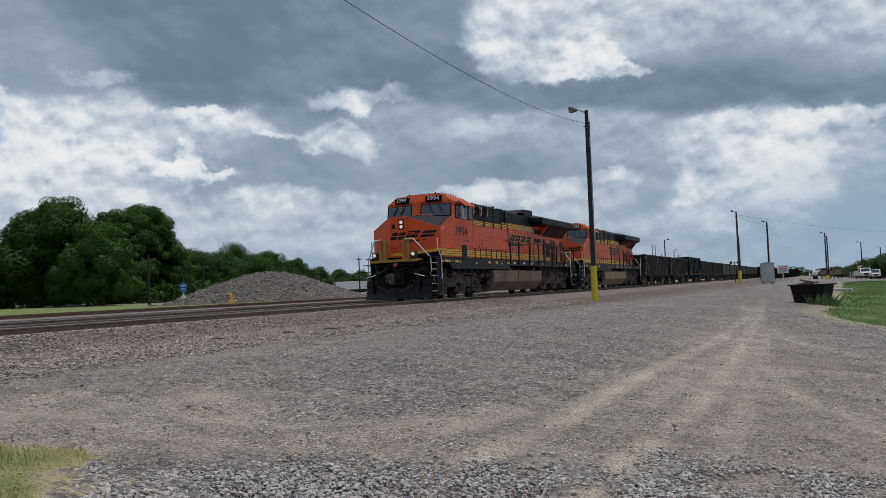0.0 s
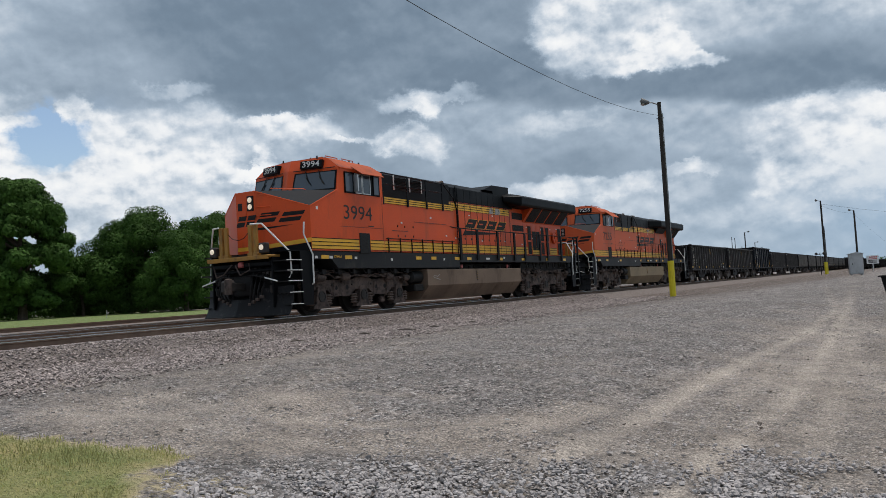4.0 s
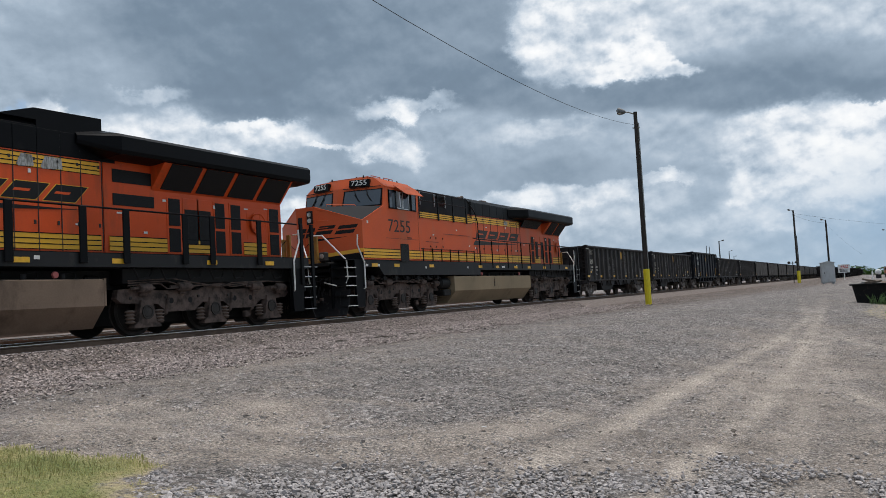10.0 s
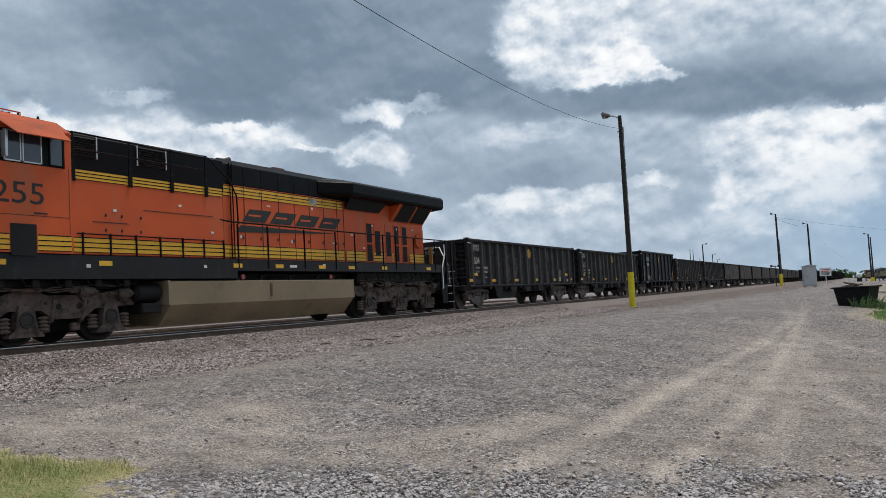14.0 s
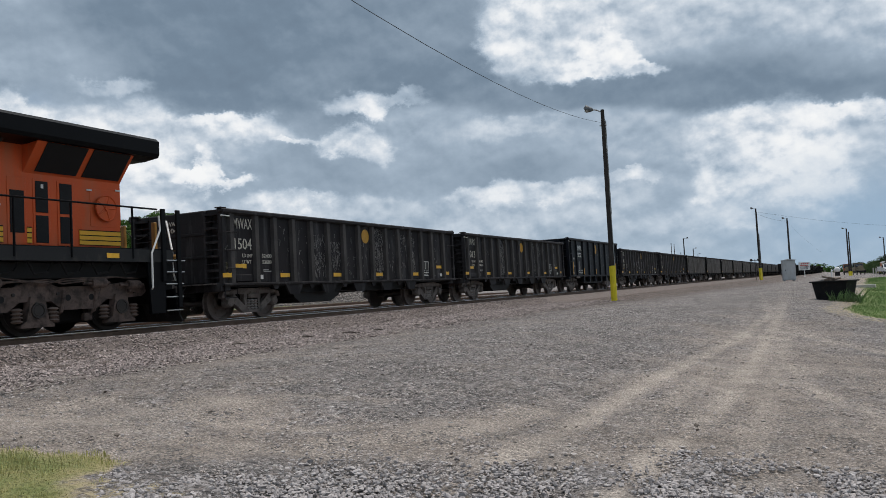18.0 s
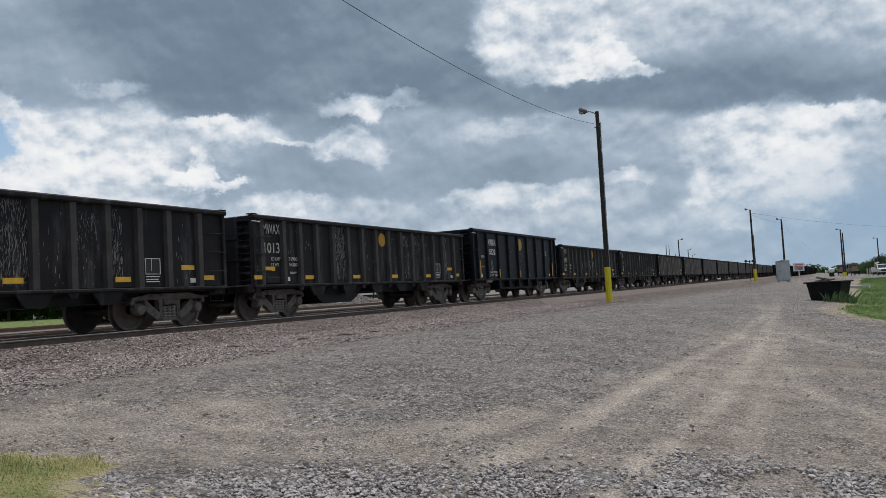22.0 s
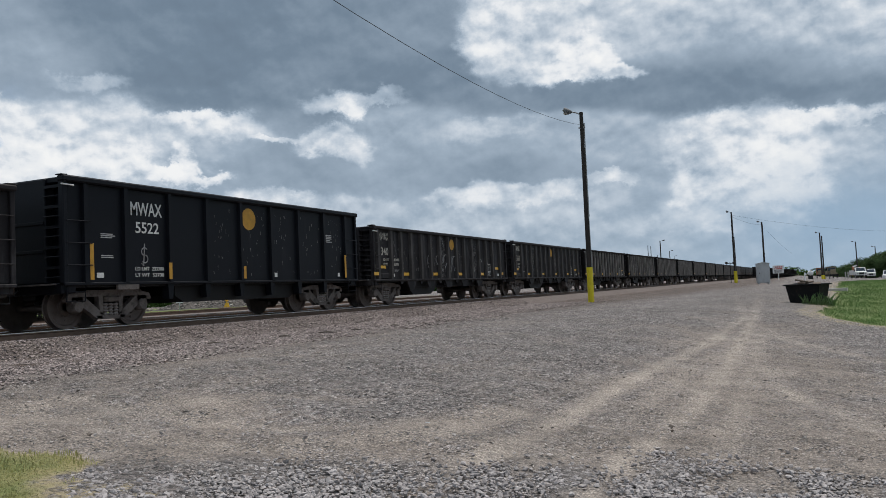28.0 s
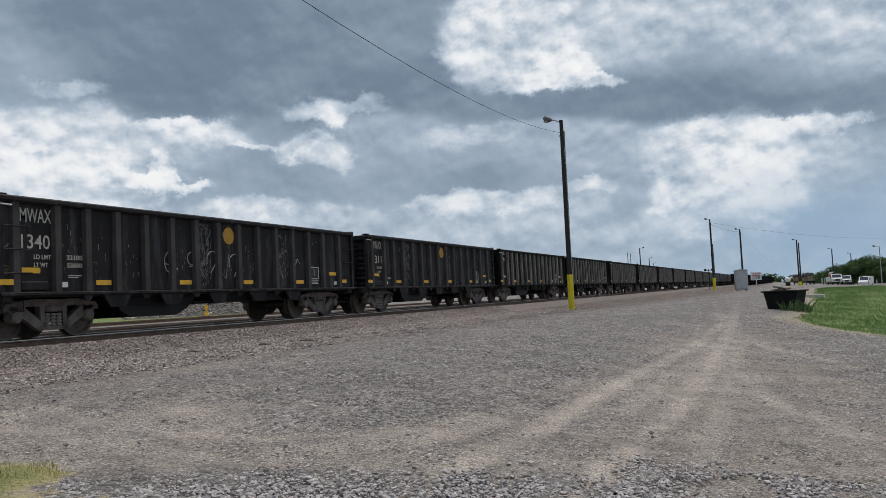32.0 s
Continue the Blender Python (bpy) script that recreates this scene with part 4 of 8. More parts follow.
def loco(number, modern):
    """A six-axle road locomotive; x runs back from its front coupler, the rail head is z = 0."""
    paint = ORANGE if modern else ORANGE_FADED
    e = thing("locomotive", "leading orange diesel locomotive with black roof, yellow stripes and lit headlights" if modern else
              "second orange diesel locomotive, sun-faded paint, open cab window shade", "locomotive", group="locomotives of the train")
    # --- frame and decks
    und = Shape().prism([(1.72, 1.70), (1.72, 1.50), (2.50, 1.50), (2.78, 1.24), (9.75, 1.24), (9.75, 1.43), (21.35, 1.43), (21.35, 1.70)], -1.5, 1.5, "y")
    part("underframe", und, FRAME_GREY, e, "dark grey side sill of the frame")
    # centre sill blackened to paint the dark gap between side sill and trucks
    part("centre_sill", Shape().box(0.9, 21.6, -0.8, 0.8, 1.0, 1.4), GREASE, e)
    part("deck", Shape().box(0.75, 21.62, -1.45, 1.45, 1.70, 1.722), BLACK, e)
    # --- nose and cab
    W = 1.52
    nb, nt, fx, fh = 1.722, 3.36, 0.86, 0.32
    s = Shape()
    P = [(fx, -fh, nb), (fx, fh, nb), (fx, fh, nt), (fx, -fh, nt), (1.65, -W, nb), (1.65, -W, 2.90), (1.65, W, nb), (1.65, W, 2.90),
         (2.85, -W, 3.42), (2.85, W, 3.42), (2.5, 0, 3.42), (2.98, -W, 4.08), (2.98, W, 4.08), (2.66, 0, 4.08), (5.1, -W, 4.08), (5.1, W, 4.08), (5.1, -W, nb), (5.1, W, nb),
         (3.02, -1.12, 4.38), (3.02, 1.12, 4.38), (2.82, 0, 4.40), (5.1, -1.12, 4.34), (5.1, 1.12, 4.34)]
    s.add(P, [(0, 1, 2, 3), (0, 3, 5, 4), (1, 6, 7, 2), (4, 5, 8, 11, 14, 16), (6, 17, 15, 12, 9, 7), 
              (10, 13, 11, 8), (10, 9, 12, 13), (13, 20, 18, 11), (13, 12, 19, 20), (11, 18, 21, 14), (12, 15, 22, 19), (20, 19, 22, 21, 18), (14, 21, 22, 15, 17, 16), (0, 4, 16, 17, 6, 1)])
    cab = part("cab", s, paint, e, "orange cab and short nose")
    top = Shape().add([P[3], P[2], P[10], P[8], P[5], P[9], P[7]], [(0, 1, 2), (0, 2, 3), (0, 3, 4), (1, 5, 2), (1, 6, 5)])
    edge = Shape()
    for sy in (-1, 1):
        edge.tube([(fx, sy * fh, nt - 0.004), (1.65, sy * W, 2.896), (2.85, sy * W, 3.416)], 0.016, 6)
    part("nose_edge", edge, paint, cab)
    lift = [(x, y, z + 0.005) for x, y, z in P]
    part("cab_roof", Shape().add([lift[k] for k in (11, 18, 21, 14, 12, 15, 22, 19, 20)], [(0, 1, 2, 3), (4, 5, 6, 7), (8, 7, 6, 2, 1)]), ORANGE_ROOF, cab, "sooty faded cab roof")
    part("nose_top", top, HAZE_GREY, cab, "matt grey anti-glare nose top")
    # nose side angle, used by what is fixed to it
    ux, uy = 1.65 - fx, -(W - fh)
    ul = math.hypot(ux, uy)
    ux, uy = ux / ul, uy / ul
    nx, ny = uy, -ux

    def on_nose(d, z, o=0.0):
        return (fx + ux * d + nx * o, -fh + uy * d + ny * o, z)

    rz_nose = math.degrees(math.atan2(uy, ux))
    # stripes: flat on the cab side, dipping over the nose
    stripe_band(cab, 1.66, 3.78, 1.76, 2.06, -W)
    stripe_band(cab, 4.34, 5.06, 1.76, 2.06, -W)
    part("nose_stripe", Shape().slab([on_nose(0.02, 1.80), on_nose(ul, 1.95), on_nose(ul, 2.06), on_nose(0.02, 1.90)], 0.006, (nx, ny, 0)), YELLOW, cab, "yellow stripe over the nose")
    part("nose_skirt", Shape().slab([on_nose(0.02, 1.725), on_nose(ul, 1.725), on_nose(ul, 1.94), on_nose(0.02, 1.79)], 0.006, (nx, ny, 0)), BLACK, cab)
    part("nose_stripe", Shape().box(fx - 0.007, fx, -fh, fh, 1.80, 1.90), YELLOW, cab)
    # emblem on the nose: slanted black bars, split along the middle, over a long thin wedge
    sk = 0.16
    for d0, d1 in ((0.02, 0.50), (0.60, 1.16)):
        for za, zb in ((2.50, 2.61), (2.655, 2.76)):
            fa, fb = (za - 2.5) / 0.26 * sk, (zb - 2.5) / 0.26 * sk
            part("emblem_bar", Shape().slab([on_nose(d0 + fa, za, 0.001), on_nose(d1 + fa, za + 0.03, 0.001), on_nose(d1 + fb, zb + 0.03, 0.001), on_nose(d0 + fb, zb, 0.001)], 0.005, (nx, ny, 0)), EMBLEM, cab, "slanted black bar of the nose emblem")
    for y0 in (0.30, -0.03):
        for za, zb in ((2.44, 2.56), (2.60, 2.72)):
            part("emblem_bar", Shape().slab([(fx - 0.014, y0 + 0.02 - (za - 2.44) * 0.4, za), (fx - 0.014, y0 - 0.25 - (za - 2.44) * 0.4, za), (fx - 0.014, y0 - 0.25 - (zb - 2.44) * 0.4, zb), (fx - 0.014, y0 + 0.02 - (zb - 2.44) * 0.4, zb)], 0.005, (-1, 0, 0)), EMBLEM, cab, "slanted black bar of the nose emblem")
    part("emblem_wedge", Shape().slab([on_nose(0.0, 2.30, 0.001), on_nose(1.0, 2.43, 0.001), on_nose(0.0, 2.38, 0.001)], 0.005, (nx, ny, 0)), EMBLEM, cab)
    # windshields
    for sy in (-1, 1):
        def on_ws(a, b, o=0.0):
            """a across from the middle post, b up."""
            q0 = Vector((2.5, 0, 3.42)).lerp(Vector((2.85, sy * W, 3.42)), a)
            q1 = Vector((2.66, 0, 4.08)).lerp(Vector((2.98, sy * W, 4.08)), a)
            return tuple(q0.lerp(q1, b) + Vector((-1, sy * 0.23, 0.24)).normalized() * o)
        ws = part("windshield_frame", Shape().slab([on_ws(0.12, 0.03), on_ws(0.98, 0.03), on_ws(0.98, 0.86), on_ws(0.14, 0.86)], 0.012, (-1, sy * 0.23, 0.24)), BLACK, cab)
        part("windshield", Shape().slab([on_ws(0.15, 0.08, 0.012), on_ws(0.95, 0.08, 0.012), on_ws(0.95, 0.81, 0.012), on_ws(0.17, 0.81, 0.012)], 0.008, (-1, sy * 0.23, 0.24)), GLASS_DARK, ws, "dark windshield pane")
        w = Shape()
        for a in (0.36, 0.62):
            w.tube([on_ws(a, 0.9, 0.04), on_ws(a + 0.10, 0.35, 0.045)], 0.012, 6)
            w.tube([on_ws(a + 0.03, 0.62, 0.05), on_ws(a + 0.14, 0.28, 0.05)], 0.016, 6)
        w.tube([on_ws(0.12, 0.94, 0.06), on_ws(0.95, 0.96, 0.06)], 0.012, 6)
        part("wiper", w, GREASE, ws)
        # number board on the brow
        nb_ = part("number_board", Shape().slab([on_ws(0.26, 1.02, -0.04), on_ws(0.70, 1.02, -0.04), on_ws(0.70, 1.36, -0.04), on_ws(0.26, 1.36, -0.04)], 0.13, (-1, sy * 0.23, 0.12)), BLACK, cab, "black number board with white figures")
        if sy > 0:
            a0, a1 = Vector(on_ws(0.65, 1.07)), Vector(on_ws(0.31, 1.07))
        else:
            a0, a1 = Vector(on_ws(0.31, 1.07)), Vector(on_ws(0.65, 1.07))
        nrm = Vector((-1, sy * 0.23, 0.12)).normalized()
        xax = (a1 - a0).normalized()
        yax = nrm.cross(xax).normalized()
        me = fitted_text(number, (a1 - a0).length, 0.17)
        me.materials.append(WHITE_MARK)
        rot = Matrix((xax, yax, nrm)).transposed().to_4x4()
        part("number_plate", me, None, nb_, at=Matrix.Translation(a0 + nrm * 0.098) @ rot)
    # headlights in a recess beside the nose door
    hl = part("headlight_housing", Shape().box(fx - 0.03, fx + 0.05, -0.30, -0.08, 2.84, 3.24, 0.012), GREASE, cab)
    for z in (2.95, 3.13):
        part("headlight", Shape().turned([(0, 0.072), (-0.012, 0.068), (-0.016, 0.02)], (fx - 0.03, -0.19, z), "x", 18), LAMP if modern else LAMP_OFF, hl, "round headlight lamp")
    part("nose_window", Shape().box(fx - 0.02, fx + 0.02, 0.08, 0.26, 2.86, 3.08, 0.02), GREASE, cab)
    part("nose_door", Shape().box(fx - 0.012, fx, -0.04, 0.30, 1.92, 3.12, 0.004), paint, cab)
    for z in (2.30, 2.45, 2.70, 2.92):
        part("nose_grab_iron", Shape().tube([on_nose(0.05, z, 0.0), on_nose(0.05, z, 0.06), on_nose(0.42, z + 0.01, 0.06), on_nose(0.42, z + 0.01, 0.0)], 0.012, 6), paint, cab)
    s = Shape()
    s.tube([on_nose(0.1, 3.2, 0), on_nose(0.1, 3.27, 0), on_nose(0.55, 3.14, 0), on_nose(0.55, 3.08, 0)], 0.012, 6)
    s.tube([(1.3, -0.5, 3.34), (1.3, -0.5, 3.44), (2.2, -0.9, 3.46), (2.3, -0.95, 3.38)], 0.014, 6)
    part("nose_grab_iron", s, paint, cab)
    s = Shape().box(2.25, 2.42, -0.62, -0.46, 3.30, 3.43, 0.02).tube([(2.33, -0.5, 3.42), (2.33, -0.2, 3.5), (2.33, 0.1, 3.44)], 0.02)
    part("mirror_bracket", s, GREASE, cab)
    # cab side: windows, shade, vent, seams
    fr = part("side_window_frame", Shape().box(3.20, 4.95, -W - 0.012, -W, 3.36, 3.97, 0.004), BLACK, cab)
    for a, b, z in ((3.23, 3.60, 0), (3.70, 4.02, 0), (4.07, 4.44, 0), (4.62, 4.90, 0.0)):
        pane = part("side_window", Shape().box(a, b, -W - 0.022, -W - 0.008, 3.39, 3.94, 0.003), GLASS_DARK, fr, "dark side window pane")
        s = Shape()
        for p0, p1 in (((a, 3.39), (b, 3.39)), ((a, 3.94), (b, 3.94)), ((a, 3.39), (a, 3.94)), ((b, 3.39), (b, 3.94))):
            s.box(min(p0[0], p1[0]) - 0.014, max(p0[0], p1[0]) + 0.014, -W - 0.032, -W - 0.008, min(p0[1], p1[1]) - 0.014, max(p0[1], p1[1]) + 0.014, 0.003)
        part("window_frame", s, SILVER if 3.6 < a < 4.1 else BLACK, fr)
    part("wind_deflector", Shape().box(3.63, 3.68, -W - 0.17, -W - 0.02, 3.42, 3.90, 0.004), SILVER, fr, "clear wind deflector in an aluminium frame")
    aw = 0.36 if not modern else 0.26
    part("sun_shade", Shape().slab([(3.55, -W, 4.12), (4.86, -W, 4.12), (4.82, -W - aw, 4.12 - (0.30 if not modern else 0.22)), (3.72, -W - aw, 4.12 - (0.30 if not modern else 0.22))], 0.02, (0, -0.6, 0.8)), ORANGE_ROOF, cab, "orange sun shade propped over the cab window")
    part("drip_rail", Shape().box(3.0, 5.1, -W - 0.03, -W, 4.04, 4.075, 0.006), paint, cab)
    part("vent", Shape().box(3.80, 4.32, -W - 0.014, -W, 1.66, 2.25, 0.006), SCREEN, cab, "black louvred vent")
    s = Shape().box(2.95, 5.04, -W - 0.003, -W, 2.405, 2.415).box(5.035, 5.045, -W - 0.003, -W, 2.08, 3.36).box(4.28, 4.55, -W - 0.012, -W, 2.445, 2.475)
    part("seam", s, NUM_GREY, cab)
    letters(cab, number, 3.12, 2.62, 1.37, 0.40, -W - 0.002, NUM_GREY, "road_number", "large charcoal road number", bold=0.0)
    # roof gear
    cooler = part("roof_cooler", Shape().box(3.2, 4.5, -0.75, 0.75, 4.36, 4.47, 0.03), ORANGE_ROOF, cab, "low air conditioner on the cab roof")
    for k in range(9):
        part("cooler_rib", Shape().box(3.26 + k * 0.135, 3.30 + k * 0.135, -0.77, 0.77, 4.42, 4.49, 0.008), ORANGE_ROOF, cooler)
    for x in (3.15, 3.9):
        part("roof_rail", Shape().tube([(x, -0.95, 4.38), (x, -0.95, 4.47), (x + 0.55, -0.95, 4.46), (x + 0.55, -0.95, 4.36)], 0.014, 6), ORANGE_ROOF, cab)
    for x, y, h in ((3.1, -0.7, 0.10), (3.3, -0.3, 0.12), (4.55, -0.75, 0.10), (4.75, 0.2, 0.14), (3.05, 0.5, 0.10), (4.9, -0.85, 0.08)):
        part("antenna", Shape().tube([(x, y, 4.30), (x, y, 4.40 + h)], [0.05, 0.02], 8), GREASE, cab)
    # --- equipment cabinet behind the cab, full width, with a railed platform on top
    c1 = 9.55 if modern else 9.35
    cbx = part("equipment_cabinet", Shape().box(5.12, c1, -1.47, 1.47, nb, 3.42, 0.012), paint, e, "orange full-width equipment cabinet")
    stripe_band(cbx, 5.14, c1 - 0.02, 3.20, 3.41, -1.472)
    stripe_band(cbx, 5.14, c1 - 0.02, 1.76, 2.06, -1.472)
    s = Shape()
    for k in range(7):
        x = 5.35 + k * 0.66
        s.box(x - 0.02, x + 0.02, -1.50, -1.47, 1.72, 2.16, 0.004)
    s.tube([(5.2, -1.51, 2.13), (c1 - 0.1, -1.51, 2.13)], 0.014, 6)
    part("low_handrail", s, BLACK, cbx, "low black handrail across the stripes")
    s = Shape().box(5.6, 6.5, -1.478, -1.47, 2.38, 2.395).box(6.9, 9.0, -1.478, -1.47, 2.70, 2.712)
    for x in (5.9, 6.3, 6.8):
        s.box(x, x + 0.03, -1.49, -1.47, 2.5, 2.56)
        s.box(x, x + 0.03, -1.49, -1.47, 2.2, 2.26)
    part("seam", s, NUM_GREY, cbx)
    up = part("cabinet_roof", Shape().box(5.12, c1 + 0.6, -1.0, 1.0, 3.42, 4.26, 0.05).box(5.12, c1 + 0.3, -0.8, 0.8, 4.22, 4.34, 0.04), BLACK, e, "black upper cabinet with louvred intakes")
    for a, b in (((6.54, 7.26), (7.49, 8.2)) if modern else ((5.3, 6.1), (7.2, 8.0))):
        lv = part("louvre", Shape().box(a, b, -1.012, -1.0, 3.78, 4.22), SCREEN, up)
        s = Shape()
        for k in range(8):
            z = 3.81 + k * 0.05
            s.slab([(a, -1.012, z + 0.03), (b, -1.012, z + 0.03), (b, -1.04, z), (a, -1.04, z)], 0.006)
        part("louvre_blade", s, BLACK, lv)
        for q in (a - 0.03, b):
            part("louvre_frame", Shape().box(q, q + 0.03, -1.03, -1.0, 3.76, 4.24), WHITE_RAIL if modern else SILVER, lv)
    s = Shape()
    for x in (5.15, 6.55, 7.71, 8.78):
        s.box(x - 0.05, x + 0.05, -1.515, -1.49, 3.16, 3.55, 0.006).box(x - 0.03, x + 0.03, -1.505, -1.475, 3.5, 4.14, 0.006)
    s.tube([(5.15, -1.49, 4.13), (8.9, -1.49, 4.08), (9.6, -1.46, 3.66), (9.9, -1.42, 3.28), (9.95, -1.4, 2.6)], 0.02, 8)
    s.tube([(5.15, -1.49, 3.80), (8.8, -1.49, 3.78)], 0.018, 8)
    part("platform_railing", s, BLACK, up, "black railing along the roof platform")
    # --- engine hood with its doors
    hd = part("engine_hood", Shape().box(c1, 15.3, -0.94, 0.94, nb, 3.66, 0.02), paint, e, "orange engine hood with tall doors")
    hx = [10.29, 10.83, 11.33, 11.82, 12.34, 12.77, 13.3, 13.8, 14.3, 14.75, 15.25] if modern else [9.9, 10.7, 11.4, 12.1, 12.8, 13.5, 14.2, 14.9, 15.25]
    for a, b in zip(hx, hx[1:]):
        d = part("hood_door", Shape().box(a + 0.008, b - 0.008, -0.956, -0.94, 1.76, 3.66, 0.004), paint, hd)
        part("latch", Shape().box(b - 0.10, b - 0.05, -0.972, -0.956, 2.28, 2.36, 0.004), NUM_GREY, d)
        part("latch", Shape().box(b - 0.10, b - 0.05, -0.972, -0.956, 3.5, 3.56, 0.004), NUM_GREY, d)
    # raised dark strips over the door gaps paint the shade in them
    for a in hx:
        part("door_seam", Shape().box(a - 0.009, a + 0.009, -0.9665, -0.956, 1.78, 3.655), NUM_GREY, hd, "dark strip painted for the shade in the gap between hood doors")
    for x in ((10.62, 10.72) if modern else (10.15, 10.24)):
        part("conduit", Shape().tube([(x, -1.0, 1.72), (x, -1.0, 3.3), (x, -0.99, 4.22)], 0.016, 6), BLACK, hd, "thin black upright conduit")
    if modern:
        for a, b in ((13.36, 13.72), (13.86, 14.34)):
            part("bare_patch", Shape().prism([(a, 3.40), (a + 0.05, 3.36), (b, 3.39), (b - 0.03, 3.60), (a + 0.1, 3.61)], -0.972, -0.9665, "y"), BARE_METAL, hd, "patch of worn bare metal")
    else:
        part("bare_patch", Shape().prism([(13.5, 3.42), (13.85, 3.40), (13.88, 3.58), (13.52, 3.6)], -0.972, -0.9665, "y"), BARE_METAL, hd, "patch of worn bare metal")
    stripe_band(hd, c1 + 0.01, 15.2, 3.36, 3.63, -0.957)
    stripe_band(hd, c1 + 0.01, 15.2, 1.80, 2.12, -0.957)
    roof = Shape().prism([(-0.95, 3.66), (-0.95, 4.18), (-0.80, 4.33), (0.80, 4.33), (0.95, 4.18), (0.95, 3.66)], c1 + 0.6, 15.6, "x")
    hr = part("hood_roof", roof, BLACK, e, "black hood roof")
    for a, b in zip(hx, hx[1:]):
        part("roof_door", Shape().box(a + 0.008, b - 0.008, -0.962, -0.95, 3.68, 4.15, 0.004), BLACK, hr)
    if modern:
        part("exhaust_housing", Shape().prism([(13.0, 4.30), (13.75, 4.53), (15.28, 4.56), (15.3, 3.66), (13.8, 3.66), (13.8, 4.3)], -0.96, 0.96, "y"), BLACK, hr, "raised black exhaust housing")
    else:
        part("exhaust_stack", Shape().box(12.6, 13.6, -0.45, 0.45, 4.32, 4.44, 0.03).box(12.8, 13.3, -0.3, 0.3, 4.44, 4.52, 0.02), TRUCK_GREY, hr, "dusty exhaust stack")
    s = Shape()
    for k, y in enumerate((-0.25, -0.05, 0.15)):
        s.turned([(-0.2, 0.035), (0.05, 0.04), (0.22, 0.10), (0.23, 0.08)], (10.75 + 0.08 * k, y, 4.46), "x", 12)
        s.box(10.7 + 0.08 * k, 10.78 + 0.08 * k, y - 0.02, y + 0.02, 4.32, 4.44)
    part("horn", s, TRUCK_GREY, hr, "air horns on the hood roof")
    # emblem on the hood: four slanted blocks, each split along the middle, with a yellow edge and a wedge below
    x0, w = (11.32, 0.86) if modern else (10.60, 1.10)
    z0, z1 = 2.75, 3.08
    ink = EMBLEM if modern else NUM_GREY
    for k in range(4):
        a = x0 + k * w
        em = part("emblem_edge", Shape().slab([(a - 0.02, -0.958, z0 - 0.013), (a + w * 0.82 + 0.008, -0.958, z0 - 0.013), (a + w * 0.82 + 0.33, -0.958, z1 + 0.013), (a + 0.285, -0.958, z1 + 0.013)], 0.003, (0, -1, 0)), YELLOW if modern else paint, hd, "thin edge round an emblem block")
        part("emblem_bar", Shape().slab([(a, -0.961, z0), (a + w * 0.82, -0.961, z0), (a + w * 0.82 + 0.30, -0.961, z1), (a + 0.30, -0.961, z1)], 0.004, (0, -1, 0)), ink, em, "slanted dark block of the hood emblem")
        part("emblem_slot", Shape().slab([(a + 0.24, -0.965, z0 + 0.145), (a + w * 0.66, -0.965, z0 + 0.145), (a + w * 0.66 + 0.04, -0.965, z0 + 0.195), (a + 0.28, -0.965, z0 + 0.195)], 0.002, (0, -1, 0)), paint, em)
    part("emblem_wedge", Shape().slab([(x0 - 0.26, -0.961, 2.45), (x0 + 4.0 * w, -0.961, 2.615), (x0 - 0.05, -0.961, 2.64)], 0.004, (0, -1, 0)), ink, hd)
    # --- radiator end
    r0, r1 = (15.3, 20.95 if modern else 20.4)
    rb = part("radiator_body", Shape().prism([(r0, nb), (r1 - 0.05, nb), (r1, 2.4), (r1, 3.85), (r0, 3.85)], -0.94, 0.94, "y"), paint, e, "orange radiator compartment")
    sl0 = 16.7 if modern else 18.2
    # leaning screens under the radiator wing
    part("screen_housing", Shape().prism([(0.94, 3.18), (0.94, 3.78), (1.42, 3.78)], sl0 - 0.15, r1, "x"), paint, rb)
    sc = part("screen_housing", Shape().prism([(-0.94, 3.18), (-1.42, 3.78), (-0.94, 3.78)], sl0 - 0.15, r1, "x"), paint, rb)
    npan = 4 if modern else 2
    wd = (r1 - 0.02 - sl0) / npan
    for k in range(npan):
        a, b = sl0 + k * wd + 0.07, sl0 + (k + 1) * wd - 0.07
        part("radiator_screen", Shape().slab([(a, -0.985, 3.225), (b, -0.985, 3.225), (b, -1.40, 3.745), (a, -1.40, 3.745)], 0.012, (0, -0.78, -0.62)), SCREEN, sc, "black wire radiator screen")
    if modern:
        for z0_, z1_ in ((3.27, 3.55), (2.78, 3.03)):
            part("intake_grille", Shape().box(15.52, 16.62, -0.955, -0.94, z0_, z1_, 0.004), SCREEN, rb, "black intake grille")
        doors = ((17.02, 17.36), (17.5, 17.9), (17.95, 18.33), (18.48, 18.8), (19.02, 19.36), (20.46, 20.82))
    else:
        part("intake_grille", Shape().slab([(15.3, -0.98, 3.42), (17.3, -0.98, 3.42), (17.5, -1.2, 3.75), (15.3, -1.2, 3.75)], 0.02, (0, -0.8, -0.5)), SCREEN, rb, "black intake grille")
        doors = ((16.55, 16.85), (17.05, 17.36), (17.75, 18.05), (18.3, 18.58), (18.85, 19.14))
    for k, (a, b) in enumerate(doors):
        dr = part("radiator_door", Shape().box(a - 0.05, b + 0.05, -0.955, -0.94, 1.78, 3.08, 0.004), paint, rb)
        zs = ((1.82, 2.36), (2.42, 3.04)) if k not in (1, 2) else ((2.0, 2.82),)
        for z0_, z1_ in zs:
            part("door_screen", Shape().box(a, b, -0.966, -0.955, z0_, z1_, 0.003), SCREEN, dr, "dark mesh panel")
